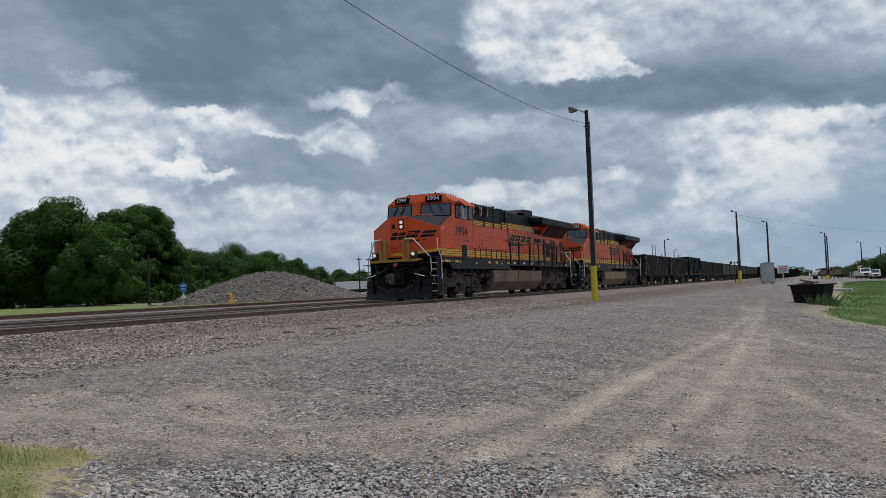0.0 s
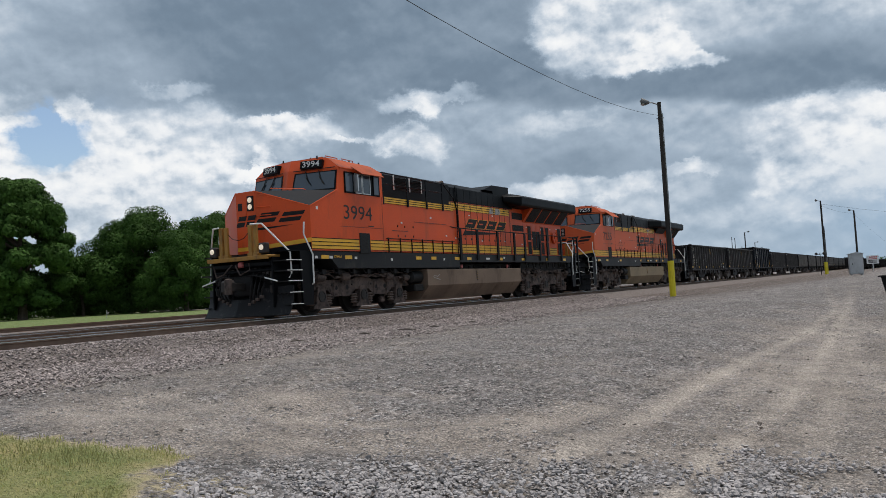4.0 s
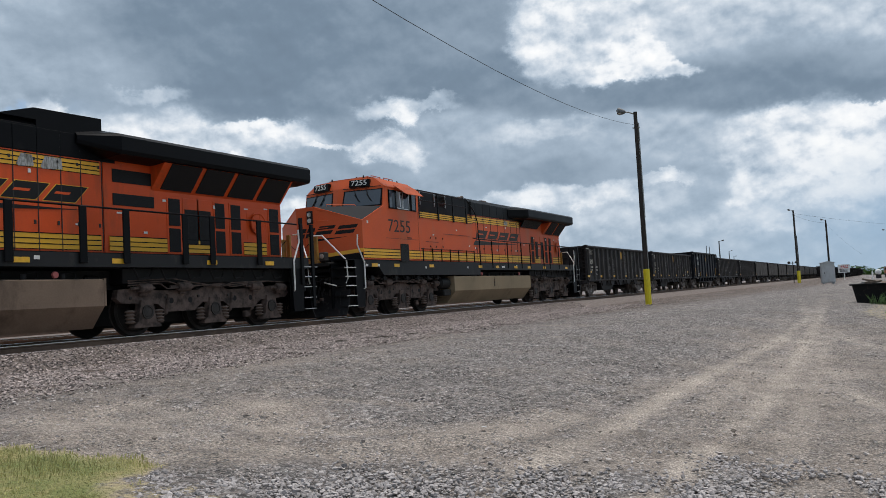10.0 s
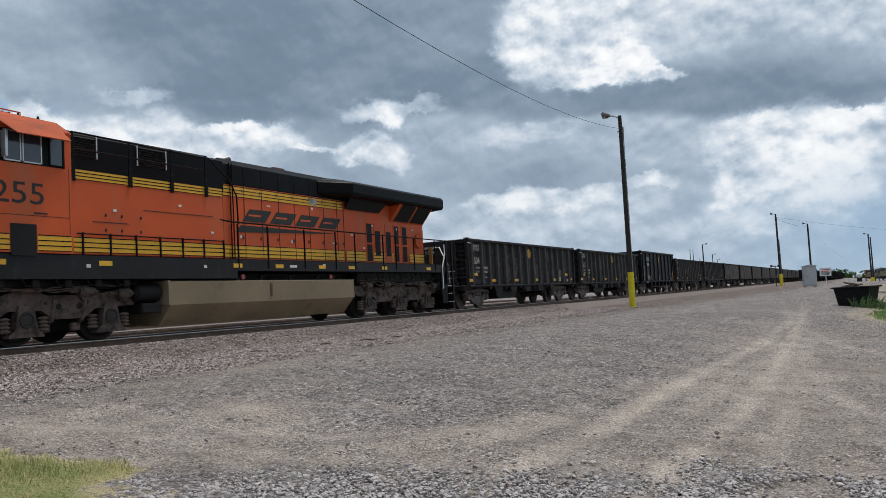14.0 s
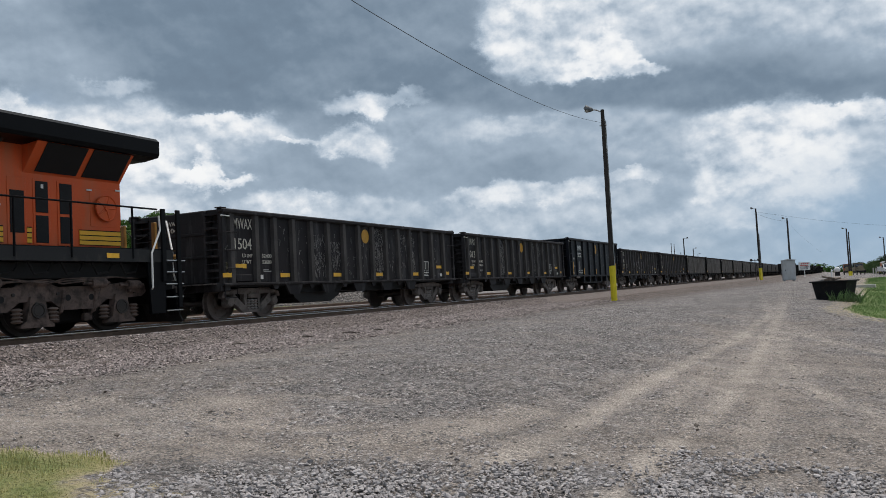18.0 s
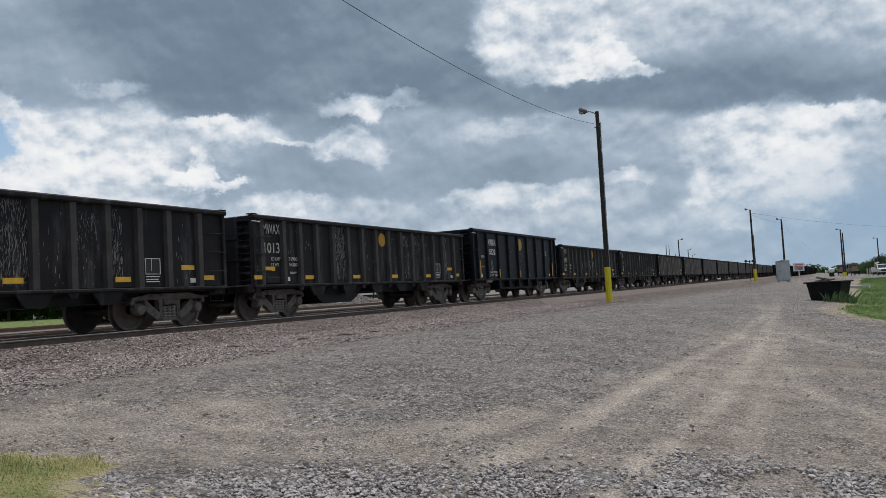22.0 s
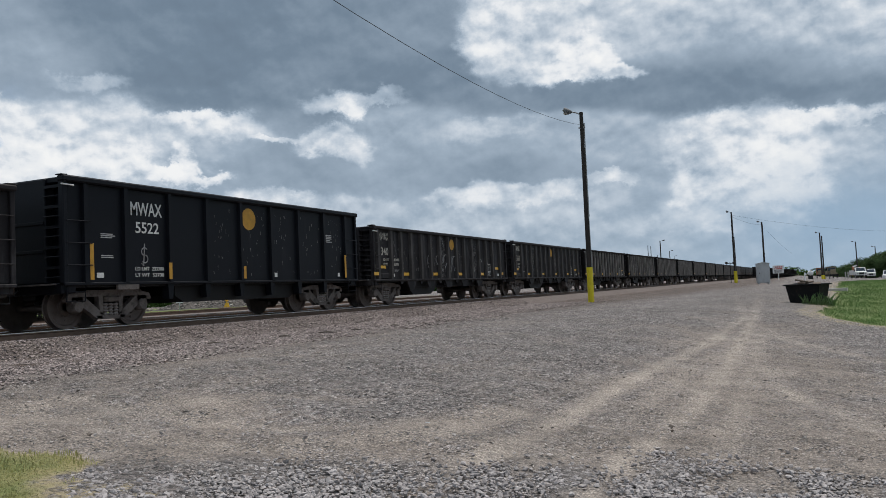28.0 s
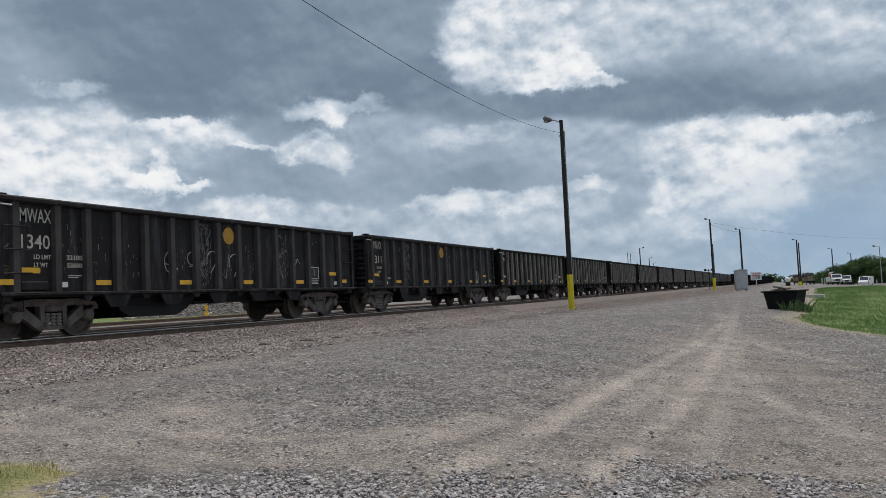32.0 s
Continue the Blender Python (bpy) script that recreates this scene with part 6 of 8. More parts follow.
def car_ends(e, L, z0, z1, paint):
    """End walls with ladder rungs, coupler, hoses; at both ends."""
    for end in (0, 1):
        m = (lambda x: x) if end == 0 else (lambda x: L - x)

        def bx(sh, a, b, *r):
            return sh.box(min(m(a), m(b)), max(m(a), m(b)), *r)
        # the end wall stands back from the corner posts; ladder wells at its edges
        ew = part("end_wall", bx(bx(Shape(), 0.30, 0.34, -1.44, 1.44, z0, z1), 0.05, 0.32, -0.95, 0.95, z0, z1, 0.02), paint, e)
        for z in np.arange(z0 + 0.12, z1 - 0.1, (z1 - z0) / 5.2):
            for sy in (-1, 1):
                part("ladder_rung", Shape().tube([(m(0.03), sy * 0.94, z), (m(0.03), sy * 1.47, z)], 0.014, 6).box(*sorted((m(0.02), m(0.16))), *sorted((sy * 0.96, sy * 1.45)), z + 0.16, z + 0.22), paint, ew)
        for sy in (-1, 1):
            part("corner_post", bx(Shape(), 0.0, 0.10, *sorted((sy * 1.38, sy * 1.53)), z0 - 0.05, z1, 0.015), paint, e)
            for z in (z0 + 0.35, z0 + 0.8, z0 + 1.25):
                part("side_grab_iron", Shape().tube([(m(0.05), sy * 1.555, z), (m(0.68), sy * 1.555, z)], 0.012, 6), paint, e)
            st = Shape().tube([(m(0.10), sy * 1.48, z0), (m(0.10), sy * 1.46, z0 - 0.38), (m(0.55), sy * 1.46, z0 - 0.38), (m(0.55), sy * 1.48, z0)], 0.016, 6).tube([(m(0.10), sy * 1.46, z0 - 0.19), (m(0.55), sy * 1.46, z0 - 0.19)], 0.014, 6)
            part("stirrup_step", st, paint, e)
        s = bx(bx(Shape(), -0.50, -0.18, -0.15, 0.15, 0.70, 1.0, 0.05), -0.2, 0.8, -0.1, 0.1, 0.76, 0.94, 0.02)
        part("coupler", s, BOGIE, e, "rusty knuckle coupler")
        h = Shape().tube([(m(0.0), 0.35, 0.85), (m(-0.2), 0.36, 0.62), (m(-0.4), 0.3, 0.50), (m(-0.52), 0.2, 0.6)], 0.022, 6)
        h.tube([(m(0.0), -0.3, 0.88), (m(-0.3), -0.5, 0.80), (m(-0.35), -0.52, 0.72)], 0.014, 6)
        part("air_hose", h, GREASE, e)
        part("end_sill", bx(Shape(), 0.0, 0.35, -1.45, 1.45, z0 - 0.22, z0, 0.02), paint, e)
        part("end_sill_step", bx(Shape(), -0.12, 0.0, -1.3, 1.3, z0 - 0.04, z0 - 0.01), BOGIE, e, "worn crossover step")
        for z in (z0 + 0.62, z0 + 1.2):
            part("end_stiffener", bx(Shape(), 0.02, 0.05, -0.93, 0.93, z, z + 0.07, 0.01), paint, ew)
        if end == 0:
            part("white_handhold", Shape().tube([(0.02, -1.50, z1 - 0.16), (-0.04, -1.54, z1 - 0.16), (-0.04, -1.545, z1 - 0.16), (0.24, -1.56, z1 - 0.17), (0.26, -1.5, z1 - 0.17)], 0.016, 6), WHITE_RAIL, e, "white painted handhold at the top corner")
    part("handbrake", Shape().turned([(0.0, 0.26), (-0.02, 0.27), (-0.035, 0.26), (-0.02, 0.235)], (0.02, 0.55, z0 + 0.75), "x", 20), BOGIE, e)


def low_gondola(paint, rib_paint):
    L, z0, z1 = 13.35, 0.95, 2.76
    e = thing("gondola_car", "weathered black low-side gondola car with ribbed sides", "gondola car", group="gondola cars of the train")
    ribs = [0.35, 1.31, 2.08] + [2.90 + k * 0.855 for k in range(11)] + [12.44]
    for sy in (-1, 1):
        w = part("side_wall", Shape().box(0.08, L - 0.08, *sorted((sy * 1.43, sy * 1.455)), z0, z1 - 0.05), paint, e, "scraped black side sheet")
        for k, x in enumerate(ribs):
            y0, y1 = sy * 1.455, sy * 1.55
            wd = 0.10
            s = Shape().prism([(x - wd, y0), (x - wd * 0.72, y1), (x + wd * 0.72, y1), (x + wd, y0)], z0 - 0.02, z1 - 0.1, "z")
            part("side_rib", s, rib_paint, w, "side rib paler than the side sheet")
            if 2 <= k <= 11:
                if k % 2 == 1:      # crossbearer ends hang below the sill as tapered feet
                    part("crossbearer_foot", Shape().prism([(x - 0.40, z0 - 0.08), (x + 0.40, z0 - 0.08), (x + 0.21, z0 - 0.36), (x - 0.21, z0 - 0.36)], *sorted((sy * 1.44, sy * 1.5)), "y"), paint, w)
                else:
                    part("sill_tab", Shape().prism([(x - 0.16, z0 - 0.06), (x + 0.16, z0 - 0.06), (x + 0.07, z0 - 0.2), (x - 0.07, z0 - 0.2)], *sorted((sy * 1.45, sy * 1.5)), "y"), paint, w)
        part("side_sill", Shape().box(0.0, L, *sorted((sy * 1.40, sy * 1.56)), z0 - 0.085, z0 - 0.02, 0.012), paint, e)
        part("top_chord", Shape().box(-0.03, L + 0.03, *sorted((sy * 1.38, sy * 1.58)), z1 - 0.1, z1 + 0.02, 0.03), paint, e)
        for x in (0.06, L - 0.06):
            part("corner_cap", Shape().box(x - 0.11, x + 0.11, *sorted((sy * 1.34, sy * 1.55)), z1 + 0.02, z1 + 0.05, 0.012), paint, e)
    for x in (0.1, L - 0.25):
        part("end_chord", Shape().box(x, x + 0.15, -1.4, 1.4, z1 - 0.1, z1 + 0.015, 0.02), paint, e)
    part("floor", Shape().box(0.3, L - 0.3, -1.43, 1.43, z0 - 0.12, z0 - 0.02).box(0.4, L - 0.4, -0.2, 0.2, 0.62, z0 - 0.1, 0.02), GREASE, e)
    # sunken tub between the bogies
    tub = Shape().prism([(3.0, 0.86), (3.2, 0.5), (3.5, 0.34), (5.0, 0.34), (5.4, 0.5), (5.8, 0.86)], -1.25, 1.25, "y")
    tub.prism([(6.2, 0.86), (6.5, 0.60), (9.4, 0.60), (9.7, 0.86)], -1.25, 1.25, "y")
    part("floor_tub", tub, GREASE, e, "black sunken floor tub")
    part("train_line", Shape().tube([(3.0, -1.3, 0.64), (10.4, -1.3, 0.62)], 0.022, 6), GREASE, e)
    car_ends(e, L, z0, z1, paint)
    for x in (1.54, L - 1.54):
        bogie(e, x)
    for x, z in ((-0.04, 1.07), (0.52, 1.30), (2.33, 1.06), (4.9, 1.06), (7.40, 1.06), (9.95, 1.06), (11.87, 1.32), (12.54, 1.08)):
        part("reflector", Shape().box(x, x + 0.42, -1.466 if x > 0.2 else -1.546, -1.455 if x > 0.2 else -1.53, z, z + 0.11, 0.003), AMBER, e, "amber reflector plate")
    for a in (1.43, 12.15):
        part("placard_bracket", Shape().box(a, a + 0.17, -1.466, -1.455, 1.02, 1.13, 0.003), WHITE_MARK, e, "small white tag")
    part("placard_frame", Shape().box(10.80, 11.20, -1.464, -1.455, 1.24, 1.56, 0.003), NUM_GREY, e)
    s = Shape()
    for a, b, c, d in ((11.08, 11.52, 1.22, 1.235), (11.08, 11.52, 1.56, 1.575), (11.08, 11.095, 1.22, 1.575), (11.505, 11.52, 1.22, 1.575), (11.25, 11.262, 1.3, 1.56), (11.1, 11.5, 1.16, 1.18), (11.1, 11.45, 1.10, 1.12), (11.1, 11.48, 1.05, 1.07)):
        s.box(a - 0.3, b - 0.3, -1.468, -1.455, c, d)
    part("stencil_frame", s, WHITE_MARK, e, "white stencilled inspection frame")
    bk = part("jacking_pad", Shape().box(0.45, 1.08, -1.53, -1.455, 0.96, 1.14, 0.02), paint, e)
    return e


def tall_gondola(paint):
    L, z0, z1 = 11.45, 0.95, 3.08
    e = thing("gondola_car", "taller blue-black gondola car with wide smooth panels", "gondola car", group="gondola cars of the train")
    ribs = [0.55, 1.62, 2.95, 4.22, 5.53, 6.84, 8.15, 9.5, 10.75]
    for sy in (-1, 1):
        w = part("side_wall", Shape().box(0.08, L - 0.08, *sorted((sy * 1.43, sy * 1.455)), z0, z1 - 0.05), paint, e, "blue-black side sheet with scratches")
        for k, x in enumerate(ribs):
            part("side_rib", Shape().prism([(x - 0.07, sy * 1.455), (x - 0.05, sy * 1.54), (x + 0.05, sy * 1.54), (x + 0.07, sy * 1.455)], z0 - 0.02, z1 - 0.1, "z"), paint, w)
            if 2 <= k <= 7:
                part("crossbearer_foot", Shape().prism([(x - 0.10, z0), (x + 0.10, z0), (x + 0.06, 0.55), (x - 0.06, 0.55)], *sorted((sy * 1.30, sy * 1.5)), "y"), paint, w)
        part("belly", Shape().prism([(3.3, 0.94), (3.3, 0.62), (3.6, 0.46), (7.9, 0.46), (8.2, 0.62), (8.2, 0.94)], *sorted((sy * 0.3, sy * 1.28)), "y"), GREASE, e, "black belly plate under the floor")
        part("side_sill", Shape().box(0.0, L, *sorted((sy * 1.40, sy * 1.54)), z0 - 0.06, z0, 0.012), paint, e)
        part("top_chord", Shape().box(-0.03, L + 0.03, *sorted((sy * 1.38, sy * 1.58)), z1 - 0.1, z1 + 0.03, 0.03), paint, e)
        part("corner_cap", Shape().box(-0.03, 0.12, *sorted((sy * 1.34, sy * 1.54)), z1 + 0.03, z1 + 0.05, 0.01), paint, e)
    for x in (0.1, L - 0.25):
        part("end_chord", Shape().box(x, x + 0.15, -1.4, 1.4, z1 - 0.1, z1 + 0.02, 0.02), paint, e)
    part("floor", Shape().box(0.3, L - 0.3, -1.43, 1.43, z0 - 0.1, z0 - 0.0).box(0.4, L - 0.4, -0.2, 0.2, 0.62, z0 - 0.08, 0.02), GREASE, e)
    car_ends(e, L, z0, z1, paint)
    for x in (1.54, L - 1.54):
        bogie(e, x)
    for x, z, h in ((0.62, 1.0, 0.75), (2.86, 1.0, 0.38), (5.56, 1.0, 0.32), (10.6, 1.0, 0.72)):
        part("reflector", Shape().box(x, x + 0.10, -1.548, -1.54, z, z + h, 0.003), DOT, e, "upright faded amber reflector strip")
    part("bearing_cover", Shape().box(1.35, 1.95, -1.535, -1.46, 0.78, 0.92, 0.01), BOGIE, e)
    for a, b in ((0.86, 1.04), (7.0, 7.12), (10.3, 10.42)):
        part("placard_bracket", Shape().box(a, b, -1.466, -1.455, 1.04, 1.15, 0.003), WHITE_MARK, e, "small white tag")
    return e


def bars(parent, x, z, w, h, n, y, rng):
    """Small stencilling too fine to read: plain bars."""
    s = Shape()
    for k in range(n):
        s.box(x, x + w * rng.uniform(0.6, 1.0), y - 0.003, y, z - k * h * 1.7, z - k * h * 1.7 + h)
    return tagged(part("stencil_bars", s, CHALK, parent, "lines of fine white stencilling"), kind="stuff")


def scratches(parent, x0, x1, z0, z1, n, y, rng, name="scrape"):
    """Long upright scrapes in the paint."""
    s = Shape()
    for k in range(n):
        x, z, l = rng.gauss((x0 + x1) / 2, (x1 - x0) / 4), rng.uniform(z0, z1), rng.uniform(0.02, 0.13)
        x = min(max(x, x0), x1)
        dx = rng.uniform(-0.025, 0.025)
        w = rng.uniform(0.003, 0.009)
        s.slab([(x, y, z), (x + w, y, z), (x + dx + w, y, min(z + l, z1)), (x + dx, y, min(z + l, z1))], 0.0015, (0, -1, 0))
    tagged(part(name, s, SCRAPE, parent, "upright scrapes through the paint"), kind="stuff")


SCRAPE = mat("scraped_bare_paint", (0.30, 0.285, 0.27), 0.75, 0, 9, 0.3, 60, 0.1)


def scribble(parent, x, z, strokes, y):
    """Loose painted loops."""
    s = Shape()
    for pts in strokes:
        s.tube([(x + a, y, z + b) for a, b in pts], 0.013, 5)
    part("graffiti", s, SPRAY, parent, "thin pale scrawled graffiti")


def arc(cx, cz, r, a0, a1, n=10, sx=1.0):
    return [(cx + sx * r * math.cos(radians(a0 + (a1 - a0) * k / n)), cz + r * math.sin(radians(a0 + (a1 - a0) * k / n))) for k in range(n + 1)]


def rubbed(parent, x0, x1, z0, z1, n, y, rng):
    """A panel rubbed bare by what was loaded past it: long thin runs, thickest beside the rib."""
    s = Shape()
    for k in range(n):
        x = x0 + (x1 - x0) * rng.random() ** 1.5
        z, l = z0 + (z1 - z0) * rng.random(), rng.uniform(0.04, 0.30) * rng.random() + 0.03
        lean, w = rng.uniform(-0.02, 0.035) * (1 + l), rng.uniform(0.002, 0.007) + 0.008 * rng.random() ** 4
        top = min(z + l, z1)
        s.slab([(x, y, z), (x + w, y, z), (x + lean + w * 0.4, y, top), (x + lean, y, top)], 0.0015, (0, -1, 0))
    tagged(part("scrape", s, SCRAPE, parent, "long upright scrapes rubbed through the paint"), kind="stuff")


def mark_low(e, number, limit, weight, rng, worn, dot=True):
    y = -1.457
    letters(e, "MWAX", 0.50, 2.30, 0.72, 0.27, y, CAR_MARK, "reporting_mark", "white stencilled reporting mark", bold=0.006)
    letters(e, number, 0.52, 1.78, 0.66 if len(number) > 3 else 0.5, 0.28, y, CAR_MARK, "car_number", "white stencilled car number", bold=0.006)
    letters(e, "LD LMT", 0.80, 1.58, 0.40, 0.09, y, CAR_MARK, "stencil")
    letters(e, "LT WT", 0.80, 1.42, 0.33, 0.09, y, CAR_MARK, "stencil")
    if limit:
        letters(e, limit, 1.58, 1.58, 0.40, 0.10, y, CAR_MARK, "stencil")
        letters(e, weight, 1.59, 1.42, 0.38, 0.10, y, CAR_MARK, "stencil")
    bars(e, 1.62, 1.25, 0.34, 0.022, 2, y, rng)
    letters(e, "MWAX", -0.02, 2.48, 0.5, 0.11, -0.25, CAR_MARK, "end_mark", rz=-90).matrix_basis = pose(0.048, 0.42, 2.46, 90, 0, -90)
    letters(e, number, -0.02, 2.28, 0.42, 0.12, -0.25, CAR_MARK, "end_mark", rz=-90).matrix_basis = pose(0.048, 0.38, 2.28, 90, 0, -90)
    bars(e, 0.0, 0.0, 0.55, 0.03, 3, 0.0, rng).matrix_basis = pose(0.046, 0.50, 1.66, 0, 0, -90)
    ring = part("roundel", Shape().turned([(y - 0.001, 0.088), (y - 0.004, 0.088), (y - 0.004, 0.066), (y - 0.001, 0.066)], (0.19, 0, 1.36), "y", 20), FADED_RING, e, "small faded ring stencil")
    part("roundel_bar", Shape().box(0.135, 0.245, y - 0.004, y, 1.35, 1.375).box(0.165, 0.215, y - 0.004, y, 1.31, 1.40), FADED_RING, ring)
    # a hand-written date, slanting up the corner panel
    chalk = Shape()
    for q in range(8):
        u, h = 0.06 + 0.034 * q, rng.uniform(0.03, 0.06)
        chalk.tube([(u, y - 0.004, 1.60 + u), (u + rng.uniform(-0.012, 0.014), y - 0.004, 1.60 + u + h), (u + 0.022, y - 0.004, 1.60 + u + h * rng.uniform(0.2, 0.8))], 0.0045, 4)
    part("chalk_mark", chalk, CAR_MARK, e, "small slanting hand-written mark")
    for x0, x1, z0, z1, n in worn:
        rubbed(e, x0, x1, z0, z1, n, y, rng)
    if dot:
        part("disc_mark", Shape().turned([(y, 0.225), (y - 0.004, 0.225)], (6.82, 0, 2.34), "y", 28), DOT, e, "round ochre disc painted on the side")
    for k in range(1, 14):
        if rng.random() < 0.7:
            x0 = 0.42 + 0.855 * k
            scratches(e, x0, x0 + 0.68, 1.0, 2.45, rng.randint(6, 22), y, rng)


def build_train_cars():
    rng = random.Random(7)
    base = low_gondola(CAR_BLACK, CAR_RIB)
    brown = low_gondola(CAR_BROWN, PALE_RIB)
    tall = tall_gondola(CAR_BLUE_BLACK)
    TRAIN.append((base, 53.95))
    TRAIN.append((tall, 82.78))

    def repeat(src, x):
        ob = copy_thing(src, pose(x, TRACK_Y, 0))
        for o in ob.children_recursive:
            if o.name.startswith("wheelset"):
                WHEELS.append((o, 0.457, o.matrix_basis.translation.x))
        TRAIN.append((ob, x))
        return ob
    second = repeat(base, 68.37)
    fourth = repeat(base, 95.33)
    fifth = repeat(base, 109.73)
    TRAIN.append((brown, 124.13))
    rest = [repeat(brown if rng.random() < 0.75 else base, 124.13 + 14.4 * k) for k in range(1, 22)]
    mark_low(base, "1504", "32400", "53600", rng, ((7.24, 7.95, 1.0, 2.62, 420), (9.80, 10.15, 1.1, 2.6, 170), (4.70, 5.32, 1.15, 2.1, 150), (3.84, 4.5, 1.0, 2.3, 170), (9.0, 9.55, 1.7, 2.5, 50)))
    mark_low(second, "1013", "31900", "54100", rng, ((3.83, 4.50, 1.0, 2.66, 420), (11.53, 11.85, 1.15, 2.6, 200), (8.10, 8.70, 2.1, 2.55, 90), (8.97, 9.6, 1.9, 2.6, 90), (8.6, 8.78, 1.0, 2.0, 60)))
    mark_low(fourth, "1340", "32100", "53600", rng, ((5.54, 6.1, 1.0, 2.6, 260), (9.0, 9.5, 1.2, 2.5, 120)))
    mark_low(fifth, "1311", "", "", rng, ((3.0, 3.6, 1.0, 2.6, 240), (7.24, 7.8, 1.0, 2.5, 150)))
    for k, c in enumerate([brown] + rest[:4]):
        for j in range(14):
            if rng.random() < 0.6:
                scratches(c, 0.42 + 0.855 * j, 1.08 + 0.855 * j, 1.0, 2.45, 22, -1.457, rng)
        bars(c, 0.45, 2.5, 0.6, 0.2, 2, -1.457, rng)
    # the tall car's own lettering
    y = -1.457
    letters(tall, "MWAX", 1.82, 2.42, 0.94, 0.30, y, WHITE_MARK, "reporting_mark", "white stencilled reporting mark", bold=0.012)
    letters(tall, "5522", 1.95, 2.03, 0.70, 0.25, y, WHITE_MARK, "car_number", "white stencilled car number", bold=0.012)
    letters(tall, "LD LMT  233300", 1.92, 1.20, 0.86, 0.08, y, WHITE_MARK, "stencil")
    letters(tall, "LT WT  52700", 1.92, 1.06, 0.86, 0.08, y, WHITE_MARK, "stencil")
    letters(tall, "MWAX", 0, 0, 0.44, 0.12, 0, WHITE_MARK, "end_mark").matrix_basis = pose(0.048, 0.36, 2.74, 90, 0, -90)
    letters(tall, "5522", 0, 0, 0.36, 0.12, 0, WHITE_MARK, "end_mark").matrix_basis = pose(0.048, 0.32, 2.55, 90, 0, -90)
    bars(tall, 0.98, 1.96, 0.42, 0.022, 3, y, rng)
    bars(tall, 0.98, 1.50, 0.38, 0.022, 2, y, rng)
    bars(tall, 9.65, 2.3, 0.4, 0.03, 5, y, rng)
    part("disc_mark", Shape().turned([(y, 0.29), (y - 0.004, 0.29)], (5.93, 0, 2.58), "y", 28), DOT, tall, "round ochre disc painted on the side")
    for k in range(3, 8):
        scratches(tall, 1.7 + 1.3 * (k - 1), 2.8 + 1.3 * (k - 1), 1.0, 2.8, 22, y, rng)
    scribble(tall, 2.1, 1.3, [[(0.1, 0.5), (0.06, 0.0), (0.0, 0.06)], arc(0.1, 0.32, 0.09, 40, 250), arc(0.1, 0.16, 0.09, 70, -140)], y - 0.004)
    # scrawl on the fourth car
    st = [arc(0.3, 0.35, 0.26, 60, 290, 12, 0.8), [(0.1, 0.32), (0.55, 0.18)], arc(1.05, 0.45, 0.16, 100, 330, 10), [(1.2, 0.85), (1.15, 0.4)], [(0.95, 0.25), (1.3, 0.3), (1.5, 0.0)],
          arc(1.85, 0.42, 0.24, -30, 200, 12), [(2.0, 0.4), (1.75, 0.1)], [(2.05, 0.25), (2.35, -0.05), (2.5, 0.6)], arc(2.75, 0.35, 0.26, 200, 20, 12), [(2.95, 0.4), (2.7, 0.0)], [(4.5, 0.0), (4.72, 0.65), (4.95, -0.05)], [(5.4, 0.05), (5.75, 0.55), (5.62, 0.5)], [(5.75, 0.55), (5.86, 0.42)]]
    scribble(fourth, 4.3, 1.25, st, -1.462)


build_train_cars()


def far_cars():
    """The rest of the train, too far off to tell its cars' parts apart: ribbed black bodies on dark running gear."""
    s = Shape()
    for k in range(62):
        x = 14.4 * k
        s.box(x, x + 13.35, -1.45, 1.45, 0.86, 2.74)
        s.box(x - 0.03, x + 13.38, -1.58, 1.58, 2.66, 2.78)
        for j in range(15):
            s.box(x + 0.26 + j * 0.86, x + 0.41 + j * 0.86, -1.55, -1.44, 0.9, 2.68)
        for q in (0.65, 2.43, 10.9, 12.7):
            s.box(x + q - 0.45, x + q + 0.45, -0.85, 0.85, 0.02, 0.8)
        s.box(x - 0.7, x, -0.1, 0.1, 0.7, 0.95)
    ob = new("far_gondola_cars", s.mesh("far_gondola_cars", CAR_BROWN))
    tagged(ob, "distant line of black gondola cars on the main track", "gondola cars", kind="stuff")
    TRAIN.append((ob, 124.13 + 14.4 * 22))


far_cars()


def standing_cars():
    """A string of dark cars left on a yard track far down the line."""
    s = Shape()
    for k in range(15):
        x = 14.4 * k
        h = 2.72 if k % 4 else 3.0
        s.box(x, x + 13.35, -1.45, 1.45, 0.86, h)
        s.box(x - 0.03, x + 13.38, -1.58, 1.58, h - 0.08, h + 0.04)
        for j in range(15):
            s.box(x + 0.26 + j * 0.86, x + 0.41 + j * 0.86, -1.55, -1.44, 0.9, h - 0.06)
        for q in (0.65, 2.43, 10.9, 12.7):
            s.box(x + q - 0.45, x + q + 0.45, -0.85, 0.85, 0.0, 0.8)
        s.box(x - 0.7, x, -0.1, 0.1, 0.7, 0.95)
    ob = new("standing_gondola_cars", s.mesh("standing_gondola_cars", CAR_BROWN))
    ob.matrix_basis = pose(196, 9.4, -0.5, 0, 0, -1.15)
    tagged(ob, "distant dark string of gondola cars standing in the yard", "gondola cars", kind="stuff")


standing_cars()

# ---------------------------------------------------------------- loose stone


